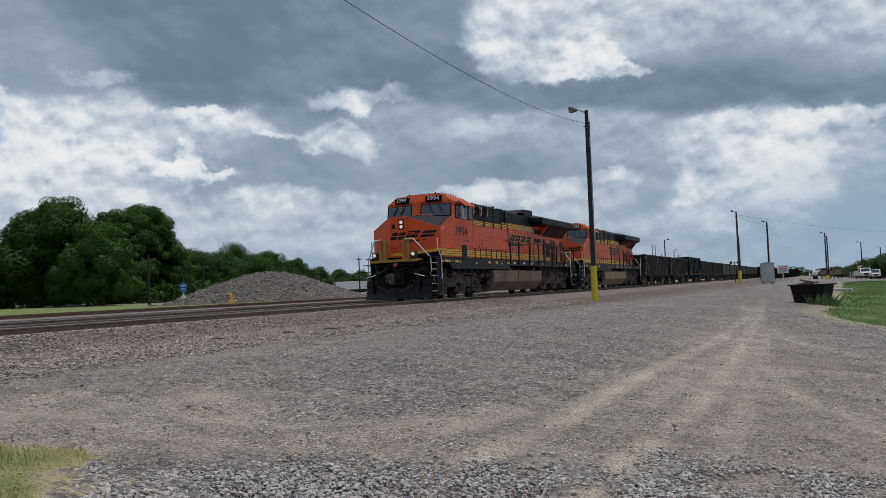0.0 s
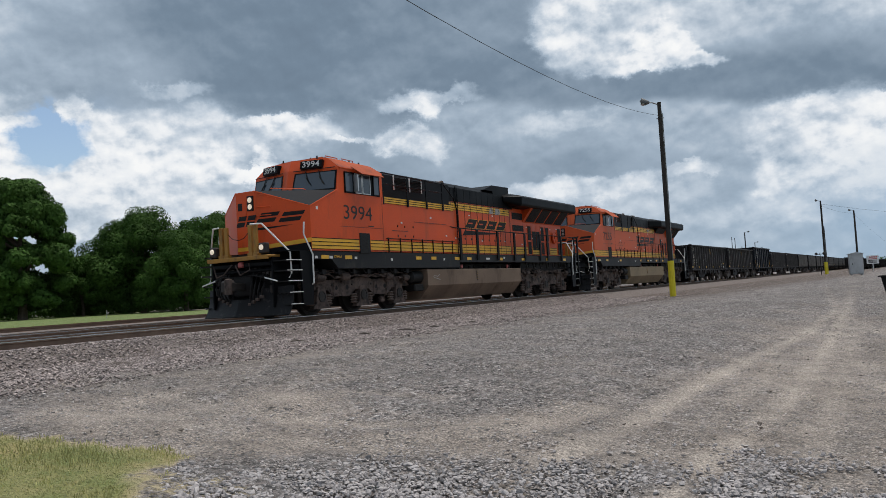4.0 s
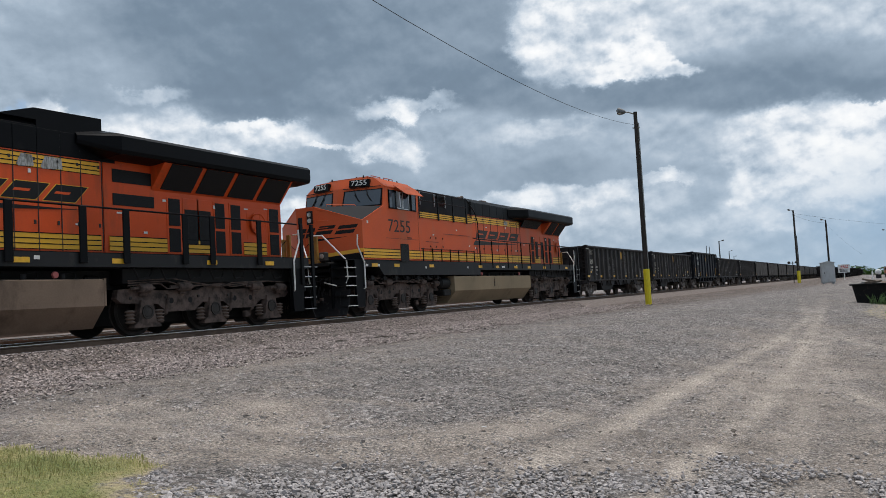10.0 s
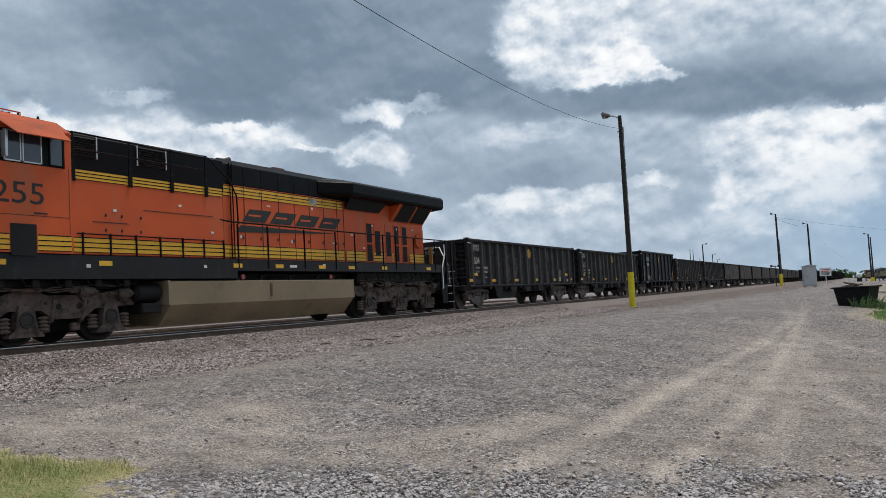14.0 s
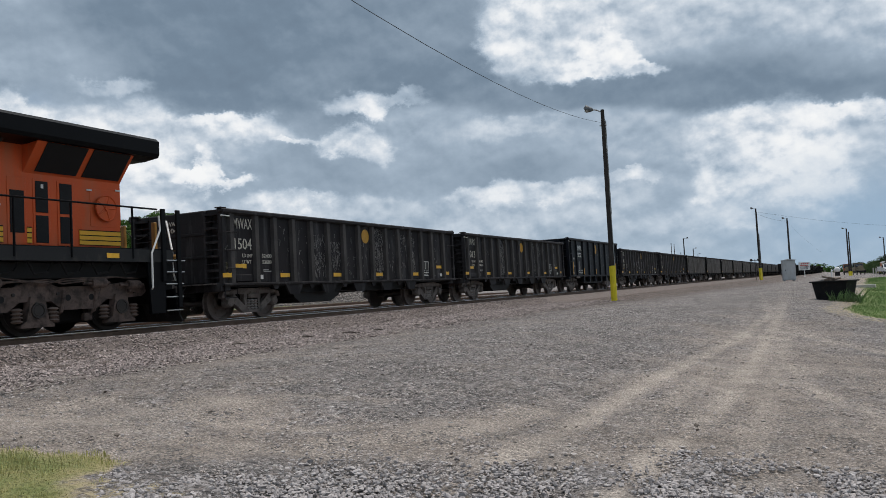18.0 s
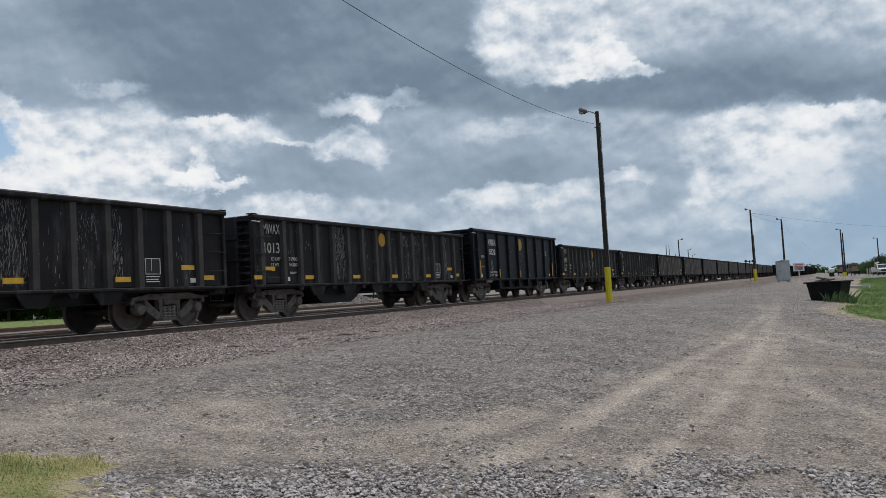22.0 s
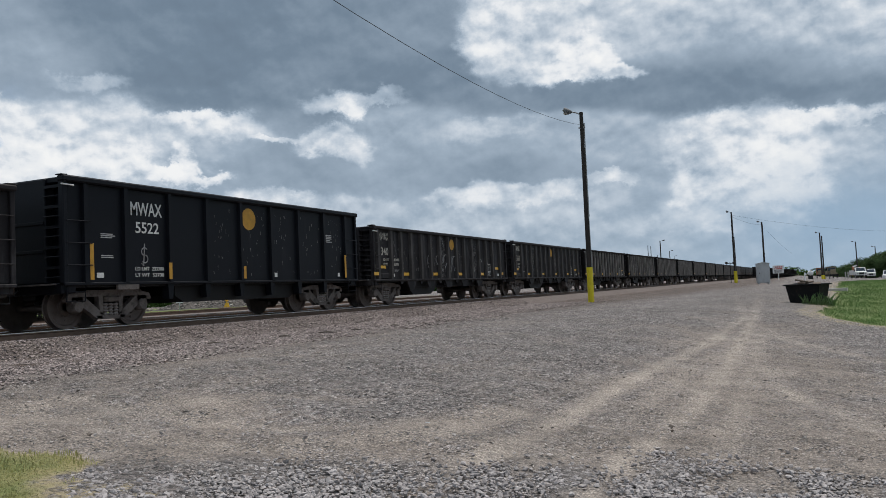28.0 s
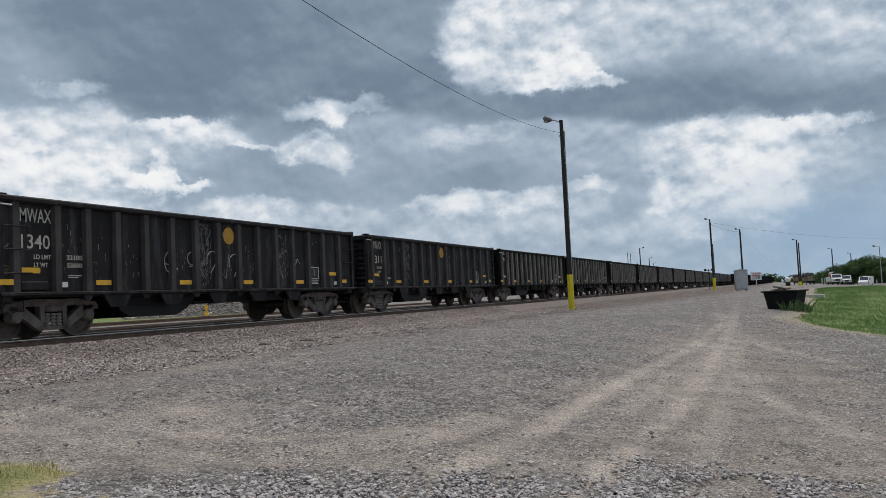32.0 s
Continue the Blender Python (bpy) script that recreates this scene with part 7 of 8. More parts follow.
def ico():
    t = (1 + 5 ** 0.5) / 2
    v = np.array([(-1, t, 0), (1, t, 0), (-1, -t, 0), (1, -t, 0), (0, -1, t), (0, 1, t), (0, -1, -t), (0, 1, -t), (t, 0, -1), (t, 0, 1), (-t, 0, -1), (-t, 0, 1)], float)
    f = np.array([(0, 11, 5), (0, 5, 1), (0, 1, 7), (0, 7, 10), (0, 10, 11), (1, 5, 9), (5, 11, 4), (11, 10, 2), (10, 7, 6), (7, 1, 8), (3, 9, 4), (3, 4, 2), (3, 2, 6), (3, 6, 8), (3, 8, 9), (4, 9, 5), (2, 4, 11), (6, 2, 10), (8, 6, 7), (9, 8, 1)])
    return v / np.linalg.norm(v[0]), f


def chip():
    """An irregular five-sided lump of stone."""
    ring = [(math.cos(q), math.sin(q), 0.28 * (-1) ** k) for k, q in enumerate((0.1, 1.3, 2.7, 3.9, 5.2))]
    v = np.array(ring + [(0.2, 0.1, 0.85), (-0.15, 0.05, -0.85)], float) * 0.9
    f = np.array([(k, (k + 1) % 5, 5) for k in range(5)] + [((k + 1) % 5, k, 6) for k in range(5)])
    return v, f


def stones(name, x, y, z, size, seed, material, label, rounded=False, flat=1.0):
    """Thousands of angular stones, each turned and squashed in its own way, as one mesh."""
    rs = np.random.RandomState(seed)
    v, f = ico() if rounded else chip()
    n = len(x)
    V = v[None] * (1 + rs.uniform(-0.42, 0.38, (n, len(v), 1)))
    a = rs.uniform(0, 6.283, (n, 3))
    ca, sa = np.cos(a), np.sin(a)
    sc = size[:, None] * np.stack([rs.uniform(0.8, 1.25, n), rs.uniform(0.6, 0.95, n), rs.uniform(0.45, 0.85, n) * flat], 1)
    V = V * sc[:, None, :]
    tx = (a[:, 0] - 3.14) * 0.16
    cx, sx = np.cos(tx)[:, None], np.sin(tx)[:, None]
    Y, Z = V[:, :, 1] * cx - V[:, :, 2] * sx, V[:, :, 1] * sx + V[:, :, 2] * cx
    X2, Y2 = V[:, :, 0] * ca[:, 2:3] - Y * sa[:, 2:3], V[:, :, 0] * sa[:, 2:3] + Y * ca[:, 2:3]
    P = np.stack([X2 + x[:, None], Y2 + y[:, None], Z + (z + size * 0.28 * flat)[:, None]], -1).reshape(-1, 3)
    F = (f[None] + (np.arange(n) * len(v))[:, None, None]).reshape(-1, 3)
    ob = new(name, raw_mesh(name, P, F, material))
    return tagged(ob, label, "gravel", kind="stuff")


STONE = mat("crushed_grey_stone", (0.335, 0.31, 0.30), 0.9, 0, 30, 0.3, 160, 0.3, rand=0.36)
STONE_LILAC = mat("lilac_grey_stone", (0.335, 0.311, 0.304), 0.9, 0, 30, 0.3, 160, 0.3, rand=0.32)
STONE_MID = mat("mixed_grey_stone", (0.335, 0.305, 0.29), 0.92, 0, 30, 0.3, 160, 0.3, rand=0.42)
STONE_DUSTY = mat("dust_coated_stone", (0.372, 0.335, 0.312), 0.92, 0, 30, 0.3, 160, 0.3, rand=0.22)
STONE_RED = mat("reddish_ballast_stone", (0.27, 0.23, 0.216), 0.92, 0, 30, 0.3, 160, 0.3, rand=0.6)
HEAP_STONE = mat("dull_heap_stone", (0.235, 0.212, 0.196), 0.92, 0, 30, 0.25, 160, 0.3, rand=0.5)
CLOD = mat("dark_earth_clod", (0.2, 0.17, 0.145), 0.95, 0, 20, 0.3, 120, 0.4, rand=0.3)


def scatter_stones():
    rs = np.random.RandomState(4)

    def zone(n, x0, x1, y0, y1, lo, hi, keep):
        x, y = rs.uniform(x0, x1, n), rs.uniform(y0, y1, n)
        k = rs.uniform(0, 1, n) < keep(x, y)
        x, y = x[k], y[k]
        s = lo + (hi - lo) * rs.uniform(0, 1, len(x)) ** 1.7
        return x, y, s
    near = zone(12000, 2.8, 6.6, -1.2, 9.0, 0.006, 0.024, lambda x, y: np.clip(1.05 - dust_field(x, y) * 1.25, 0.03, 1) * (grass_weight(x, y) < 0.3) * (0.35 + 0.65 * smooth01((6.6 - x - 0.12 * y) / 1.5)))
    z = ground_z(near[0], near[1])
    stones("gravel", *near[:2], z, near[2], 21, STONE, "coarse crushed grey gravel underfoot")
    # the coarse band at the lens's feet, laid close
    d, a = rs.uniform(4.9, 7.9, 26000), rs.uniform(-0.2, 1.1, 26000)
    x, y = d * np.cos(a), d * np.sin(a)
    k = (rs.uniform(0, 1, 26000) < coarse_band(x, y)) & (grass_weight(x, y) < 0.3)
    x, y = x[k], y[k]
    stones("gravel", x, y, ground_z(x, y), 0.009 + 0.019 * rs.uniform(0, 1, len(x)) ** 1.6, 27, STONE_LILAC, "close-lying coarse grey gravel stones", True)
    mid = zone(60000, 5.5, 26.0, -3.0, 10.5, 0.007, 0.030, lambda x, y: np.clip(0.80 - dust_field(x, y) * 1.1 + 0.3 * lumps(x, y, 1.5, 31), 0.02, 1) * (grass_weight(x, y) < 0.3) * (1 - 0.6 * smooth01((x - 10) / 14)))
    stones("gravel", *mid[:2], ground_z(*mid[:2]), mid[2], 22, STONE_MID, "loose grey gravel strewn over the yard", flat=0.6)
    row = zone(64000, 4.4, 17.0, -2.6, 4.8, 0.006, 0.020, lambda x, y: np.clip(0.70 - dust_field(x, y) * 1.0 + 0.9 * lumps(x * 0.5, y, 0.8, 33), 0, 1) * (1 - 0.5 * smooth01((x - 7) / 6)))
    stones("gravel", *row[:2], ground_z(*row[:2]), row[2], 26, STONE_DUSTY, "rows of fine gravel thrown up between the ruts", flat=0.7)
    bal = zone(90000, 2.0, 38.0, 8.6, 14.0, 0.014, 0.038, lambda x, y: np.clip(0.45 + 0.55 * smooth01((y - 9.0) / 1.2), 0, 1) * (1 - 0.6 * smooth01((x - 12) / 34)))
    z = np.maximum(ground_z(bal[0], bal[1]), np.interp(bal[1] - TRACK_Y, [-3.3, -2.5, -1.95, -1.6, -0.9], [-0.52, -0.40, -0.21, -0.14, -0.16])) + 0.008
    stones("ballast_stones", *bal[:2], z, bal[2], 23, STONE_RED, "reddish grey ballast stones along the rails")
    bed = zone(9000, 2.0, 40.0, TRACK_Y - 1.5, TRACK_Y + 6.2, 0.02, 0.05, lambda x, y: np.ones_like(x))
    stones("ballast_stones", *bed[:2], np.full(len(bed[0]), -0.17), bed[2], 25, STONE_RED, "ballast stones between the ties")
    cl = zone(170, 4.6, 14.0, -1.0, 8.0, 0.012, 0.032, lambda x, y: 0.25 + 0.6 * dust_field(x, y) * (grass_weight(x, y) < 0.2))
    stones("clods", *cl[:2], ground_z(*cl[:2]), cl[2], 24, CLOD, "dark clods lying on the dust")


scatter_stones()

# ---------------------------------------------------------------- grass
BLADE = mat("yellow_green_grass_blade", (0.43, 0.405, 0.165), 0.8, 0, 1.4, 0.4, 20, 0.0, rand=0.25)
BLADE_TALL = mat("green_weed_blade", (0.15, 0.25, 0.075), 0.8, 0, 0.4, 0.35, 20, 0.0, rand=0.22)
WEED = mat("dark_green_weed", (0.10, 0.165, 0.055), 0.8, 0, 1.5, 0.4, 20, 0.0, rand=0.4)


def blades(name, x, y, z, h, w, seed, material, label):
    rs = np.random.RandomState(seed)
    n = len(x)
    a = rs.uniform(0, 6.283, n)
    dx, dy = np.cos(a) * w, np.sin(a) * w
    lx, ly = rs.normal(0, 0.35, n) * h, rs.normal(0, 0.35, n) * h
    P = np.stack([np.stack([x - dx, y - dy, z - 0.02], -1), np.stack([x + dx, y + dy, z - 0.02], -1),
                  np.stack([x + dx * 0.7 + lx * 0.4, y + dy * 0.7 + ly * 0.4, z + h * 0.6], -1), np.stack([x + lx, y + ly, z + h], -1)], 1).reshape(-1, 3)
    F = np.arange(n * 4).reshape(-1, 4)
    return tagged(new(name, raw_mesh(name, P, F, material)), label, "grass", kind="stuff")


def plant_grass():
    rs = np.random.RandomState(9)
    x, y = rs.uniform(1.0, 5.2, 26000), rs.uniform(3.6, 9.0, 26000)
    k = grass_weight(x, y) > rs.uniform(0.35, 0.9, len(x))
    x, y = x[k], y[k]
    blades("grass", x, y, ground_z(x, y), rs.uniform(0.012, 0.04, len(x)), rs.uniform(0.002, 0.004, len(x)), 1, BLADE, "short dry yellow-green grass at the yard's edge")
    x, y = 21 + rs.uniform(0, 1, 230000) ** 1.5 * 62, rs.uniform(-14, 0.6, 230000)
    k = grass_weight(x, y) > rs.uniform(0.3, 0.9, len(x))
    x, y = x[k], y[k]
    t = np.clip(lumps(x, y, 3.0, 41) * 0.5 + 0.5, 0, 1)
    blades("grass", x, y, ground_z(x, y), rs.uniform(0.02, 0.08, len(x)) * (0.5 + 0.9 * t), rs.uniform(0.002, 0.0045, len(x)), 2, BLADE_TALL, "rough green verge grass beside the yard road")
    # a tuft of taller weeds against the scrap bin
    x, y = 31.55 + rs.normal(0, 0.16, 420), -0.85 + 1.0 * rs.uniform(0, 1, 420) ** 1.6
    blades("weeds", x, y, ground_z(x, y), rs.uniform(0.05, 0.5, len(x)) * rs.uniform(0.3, 1, len(x)), rs.uniform(0.0012, 0.003, len(x)), 6, WEED, "tall green weeds growing against the scrap bin")
    x, y = rs.uniform(10, 75, 8000), rs.uniform(25, 34.5, 8000)
    k = (np.abs(y - 27.2) < 1.2 + 0.8 * lumps(x, y, 4, 44)) | (np.abs(y - 33) < 1.6)
    x, y = x[k], y[k]
    blades("weeds", x, y, ground_z(x, y), rs.uniform(0.06, 0.24, len(x)), rs.uniform(0.006, 0.013, len(x)), 3, BLADE, "tall dry weeds between the sidings")


plant_grass()

# ---------------------------------------------------------------- gravel pile
# mound darker than its loose stones: shade of the gaps put into its colour
PILE = mat("heaped_grey_gravel", (0.10, 0.09, 0.082), 0.95, 0, 6, 0.3, 9, 1.0, dirt=(0.11, 0.10, 0.092), dirt_at=0.52, depth=0.08)


def gravel_pile():
    u, w = np.meshgrid(np.linspace(-1, 1, 120), np.linspace(-1, 1, 70), indexing="ij")
    X, Y = 62.5 + u * 17.0, 46.0 + w * 8.5
    ridge = np.interp(X, [46, 48.5, 53, 57.5, 60.5, 63, 67, 72, 77, 80], [0, 0.25, 1.35, 2.25, 2.75, 2.7, 2.25, 1.35, 0.45, 0])
    h = ridge - np.abs(Y - 46 + 0.5 * lumps(X, Y, 9, 51)) * 0.50
    h = np.maximum(h, -0.3) + (0.08 * lumps(X, Y, 2.0, 52) + 0.05 * lumps(X, Y, 0.8, 53)) * (h > -0.2)
    Z = ground_z(X, Y) + h
    n, m = X.shape
    idx = np.arange(n * m).reshape(n, m)
    F = np.stack([idx[:-1, :-1], idx[1:, :-1], idx[1:, 1:], idx[:-1, 1:]], -1).reshape(-1, 4)
    e = thing("gravel_pile", "long heap of grey crushed stone beyond the tracks", "gravel pile")
    part("mound", raw_mesh("mound", np.stack([X, Y, Z], -1).reshape(-1, 3), F, PILE, smooth=True), None, e)
    rs = np.random.RandomState(54)
    k = rs.choice(np.flatnonzero((h > 0.05).ravel()), 11000)
    x, y, z = X.ravel()[k] + rs.uniform(-0.14, 0.14, 11000), Y.ravel()[k] + rs.uniform(-0.12, 0.12, 11000), Z.ravel()[k]
    ob = stones("loose_stone", x, y, z, rs.uniform(0.05, 0.12, 11000), 55, HEAP_STONE, "loose stones over the heap")
    ob.parent = e
    del ob["category"]
    ob["kind"] = "stuff"


gravel_pile()

# ---------------------------------------------------------------- trees
BARK = mat("grey_brown_bark", (0.085, 0.068, 0.052), 0.95, 0, 5, 0.35, 30, 0.6)
LEAF = mat("dark_summer_foliage", (0.040, 0.082, 0.018), 0.7, 0, 0.35, 0.45, 3, 0.0, rand=0.28, spec=0.05)
# far leaves paler: the haze of distance is put into their colour
LEAF_FAR = mat("hazy_distant_foliage", (0.066, 0.108, 0.042), 0.8, 0, 0.25, 0.4, 3, 0.0, rand=0.2, spec=0.05)
LEAF_B = mat("mid_green_foliage", (0.048, 0.098, 0.022), 0.7, 0, 0.35, 0.45, 3, 0.0, rand=0.28, spec=0.05)


def crown_mesh(name, clumps, leaves, size, seed, material):
    """Many small leaf faces spread over rough clumps: (x, y, z, radius)."""
    rs = np.random.RandomState(seed)
    c = np.array(clumps)
    wgt = c[:, 3] ** 2
    k = rs.choice(len(c), leaves, p=wgt / wgt.sum())
    d = rs.normal(0, 1, (leaves, 3))
    d /= np.linalg.norm(d, axis=1)[:, None]
    r = c[k, 3] * (0.55 + 0.55 * rs.uniform(0, 1, leaves) ** 0.5)
    p = c[k, :3] + d * r[:, None] * np.array([1, 1, 0.82])
    nrm = d + np.array([0, 0, 0.3]) + rs.normal(0, 0.36, (leaves, 3))
    nrm /= np.linalg.norm(nrm, axis=1)[:, None]
    t = np.cross(nrm, rs.normal(0, 1, (leaves, 3)))
    t /= np.linalg.norm(t, axis=1)[:, None]
    b = np.cross(nrm, t)
    s = (size * rs.uniform(0.6, 1.4, leaves))[:, None]
    P = np.stack([p - t * s, p + t * s * 0.7 - b * s * 0.8, p + t * s * 0.8 + b * s * 0.8 + nrm * s * 0.2], 1).reshape(-1, 3)
    return raw_mesh(name, P, np.arange(leaves * 3).reshape(-1, 3), material)


def tree(x, y, h, rad, seed, leaves, material, label, low=0.12, leaf=0.0135):
    rng = random.Random(seed)
    z = float(ground_z(x, y))
    e = thing("tree", label, "tree", pose(x, y, z), group="trees beyond the tracks")
    s = Shape().tube([(0, 0, -0.2), (0.05, 0.02, h * 0.15), (rng.uniform(-0.3, 0.3), 0.1, h * 0.4), (rng.uniform(-0.5, 0.5), 0, h * 0.75)], [h * 0.034, h * 0.027, h * 0.019, h * 0.006], 10)
    for k in range(8):
        a, zb = rng.uniform(0, 6.28), h * rng.uniform(0.18, 0.6)
        l = rad * rng.uniform(0.5, 0.85)
        s.tube([(0, 0, zb), (math.cos(a) * l * 0.5, math.sin(a) * l * 0.5, zb + h * 0.10), (math.cos(a) * l, math.sin(a) * l, zb + h * 0.16)], [h * 0.012, h * 0.008, h * 0.003], 7)
    part("trunk", s.mesh("trunk", BARK, True), None, e, "grey-brown trunk and limbs")
    clumps = []
    for k in range(150):
        a, u = rng.uniform(0, 6.283), (k + rng.uniform(0, 1)) / 150
        zz = low + (1 - low) * u
        prof = math.sin(math.pi * min(1, max(0.0, (zz - low) / (1 - low) * 0.74 + 0.22))) ** 0.7
        q = rad * prof * math.sqrt(rng.uniform(0.15, 1.0)) * 0.86
        clumps.append((math.cos(a) * q, math.sin(a) * q, h * (0.06 + zz * 0.86) + rng.uniform(-0.4, 0.5), rad * rng.choice((0.09, 0.13, 0.18, 0.25))))
    part("crown", crown_mesh("crown", clumps, leaves, h * leaf, seed, material), None, e, "dense leafy crown with an uneven outline")
    return e


def polar(az, d):
    return d * math.cos(radians(az)), d * math.sin(radians(az))


def woods():
    big = [(57.5, 92, 15.0, 5.6, 1), (50.3, 96, 11.5, 6.8, 2), (46.9, 104, 10.9, 4.8, 4), (44.9, 106, 12.1, 5.0, 3), (52.8, 108, 7.4, 4.6, 5), (55.0, 104, 5.6, 4.0, 6), (47.6, 90, 8.6, 4.4, 16)]
    for k, (az, d, h, r, sd) in enumerate(big):
        x, y = polar(az, d)
        tree(x, y, h, r, sd, 95000 if k < 4 else 60000, LEAF if k % 2 else LEAF_B, "broad dark green tree at the field's edge", 0.06, 0.0098)
    mid = [(41.9, 118, 7.1, 4.4, 7), (39.4, 128, 8.0, 5.4, 8), (36.7, 132, 7.4, 4.8, 9), (35.0, 136, 6.2, 3.8, 10), (43.3, 112, 6.6, 4.0, 11), (38.0, 122, 6.4, 4.2, 12), (50.8, 112, 8.0, 4.6, 13), (54.0, 95, 6.5, 3.6, 14), (59.5, 100, 11, 5, 15), (40.6, 116, 6.0, 3.8, 17)]
    for k, (az, d, h, r, sd) in enumerate(mid):
        x, y = polar(az, d)
        tree(x, y, h, r, sd, 36000, LEAF_B if k % 3 else LEAF, "leafy green tree in the wood behind the stone heap", 0.03, 0.0125)
    low = [(33.4, 190, 6.0, 4.2, 20), (31.9, 268, 7.4, 5.6, 21), (30.4, 272, 7.0, 5.4, 22), (28.8, 225, 5.4, 4.6, 23), (27.2, 235, 5.6, 4.4, 24), (34.3, 176, 5.5, 3.6, 25), (-2.5, 265, 3.4, 4.6, 26), (-3.4, 255, 5.4, 5.2, 27), (-4.4, 250, 6.6, 5.6, 28), (-5.2, 248, 7.2, 6.0, 29), (-6.1, 246, 6.6, 5.6, 30), (-1.6, 285, 2.8, 4.2, 31), (-7.2, 250, 7, 6, 32)]
    for k, (az, d, h, r, sd) in enumerate(low):
        x, y = polar(az, d)
        tree(x, y, h, r, sd, 26000, LEAF_FAR, "distant green tree along the yard's far side", 0.0, 0.018)
    # brush under the trees
    rs = np.random.RandomState(63)
    cl = []
    for az in np.arange(33, 66, 0.55):
        x, y = polar(az + rs.uniform(-0.2, 0.2), rs.uniform(100, 122))
        cl.append((x, y, float(ground_z(x, y)) + rs.uniform(0.5, 1.1), rs.uniform(1.2, 2.0)))
    tagged(new("undergrowth", crown_mesh("undergrowth", cl, 22000, 0.16, 64, LEAF)), "dark leafy brush along the foot of the trees", "bushes", kind="stuff")
    # the far wood, a low dark line all round
    rs = np.random.RandomState(61)
    cl = []
    for az in np.arange(-40, 95, 0.45):
        d = 520 + 60 * math.sin(az * 0.7)
        h = (3.4 if az > 12 else 2.2) + 1.4 * math.sin(az * 1.9) + rs.uniform(-1, 1.4)
        x, y = polar(az + rs.uniform(-0.2, 0.2), d)
        cl.append((x, y, float(ground_z(x, y)) + h * 0.45, 2.2 + h * 0.55))
    tagged(new("far_woods", crown_mesh("far_woods", cl, 60000, 0.7, 62, LEAF)), "low dark line of distant woods on the horizon", "woods", kind="stuff")


woods()

# ---------------------------------------------------------------- poles, wires
POLE_WOOD = mat("dark_creosoted_pole", (0.030, 0.025, 0.022), 0.85, 0, 3, 0.3, 40, 0.3, dirt=(0.07, 0.058, 0.048), dirt_at=0.62, streak=0.9)
SAFETY = mat("yellow_pole_guard", (0.68, 0.55, 0.02), 0.55, 0, 3, 0.12, 40, 0.06, dirt=(0.4, 0.32, 0.06), dirt_at=0.68, streak=0.7)
LAMP_HEAD = mat("weathered_lamp_shell", (0.13, 0.135, 0.14), 0.55, 0.2, 5, 0.25, 50, 0.06)
LAMP_GREY = mat("grey_lamp_casting", (0.30, 0.31, 0.31), 0.5, 0.3, 5, 0.2, 50, 0.06)
WIRE = mat("black_cable", (0.02, 0.02, 0.02), 0.6, 0, 5, 0.1, 50, 0.0)


def lamp_pole(x, y, h, label, guard=1.55, arm=(-0.12, 0.55), r=0.15, conduit=True, wood=None):
    z = float(ground_z(x, y))
    e = thing("lamp_pole", label, "lamp pole", pose(x, y, z), group="yard lamp poles")
    part("pole", Shape().tube([(0, 0, -0.3), (0, 0, h * 0.5), (0, 0, h)], [r, r * 0.85, r * 0.68], 14).mesh("pole", wood or POLE_WOOD, True), None, e)
    if guard:
        part("guard", Shape().prism([(r * 1.16 * math.cos(k * 0.5236), r * 1.16 * math.sin(k * 0.5236)) for k in range(12)], -0.2, guard, "z"), SAFETY, e, "bright yellow pole guard")
    if arm:
        ax, ay = arm
        hd = part("lamp_arm", Shape().tube([(0, 0, h - 0.12), (ax * 0.5, ay * 0.5, h + 0.02), (ax, ay, h + 0.06)], 0.03, 8), LAMP_GREY, e)
        s = Shape().tube([(ax * 0.75, ay * 0.75, h + 0.05), (ax, ay, h + 0.06), (ax * 1.35, ay * 1.35, h + 0.13), (ax * 1.45, ay * 1.45, h + 0.10)], [0.06, 0.13, 0.17, 0.07], 12)
        part("lamp_head", s.mesh("lamp_head", LAMP_HEAD, True), None, hd, "grey cobra-style lamp head")
        part("lamp_lens", Shape().turned([(-0.06, 0.05), (-0.02, 0.12), (0.03, 0.13)], (ax * 1.22, ay * 1.22, h + 0.0), "z", 12), LAMP_OFF, hd)
    if conduit:
        part("conduit", Shape().tube([(-r * 0.4, -r * 1.05, guard or 0), (-r * 0.4, -r * 0.9, h * 0.5), (0.1, -r * 0.8, h - 0.5)], 0.018, 6).tube([(0.16, -r * 0.7, h * 0.45), (0.14, -r * 0.7, h * 0.8), (0.05, -r * 0.5, h - 0.25)], 0.012, 6), LAMP_GREY, e)
        part("bracket", Shape().box(-0.04, 0.04, -0.16, 0.16, h - 0.75, h - 0.70, 0.01).tube([(0, -0.12, h - 0.7), (0, -0.12, h - 0.55)], 0.03, 8), LAMP_GREY, e)
    return e


lamp_pole(36.35, 9.0, 8.83, "dark timber lamp pole with a yellow guard beside the track", 1.62, r=0.125)
lamp_pole(125.6, 9.4, 10.5, "tall dark lamp pole with yellow guard farther along the yard", 1.75, (0.0, 0.5))
lamp_pole(128.0, 9.45, 6.9, "shorter dark pole beside a lamp pole", 1.75, None, 0.16, False)
lamp_pole(149.5, 6.3, 10.2, "lamp pole behind the grey equipment cabinet", 0, (-0.1, 0.55), 0.17)
lamp_pole(186, -3.3, 9.8, "distant pair of dark lamp poles in the yard", 0.9, (-0.1, 0.6), 0.18, False)
lamp_pole(189, -3.7, 9.2, "distant dark pole standing by another", 0.9, None, 0.16, False)
lamp_pole(246, -13.1, 9.9, "far lamp pole before the wooded rise", 0, (-0.1, 0.7), 0.18, False)
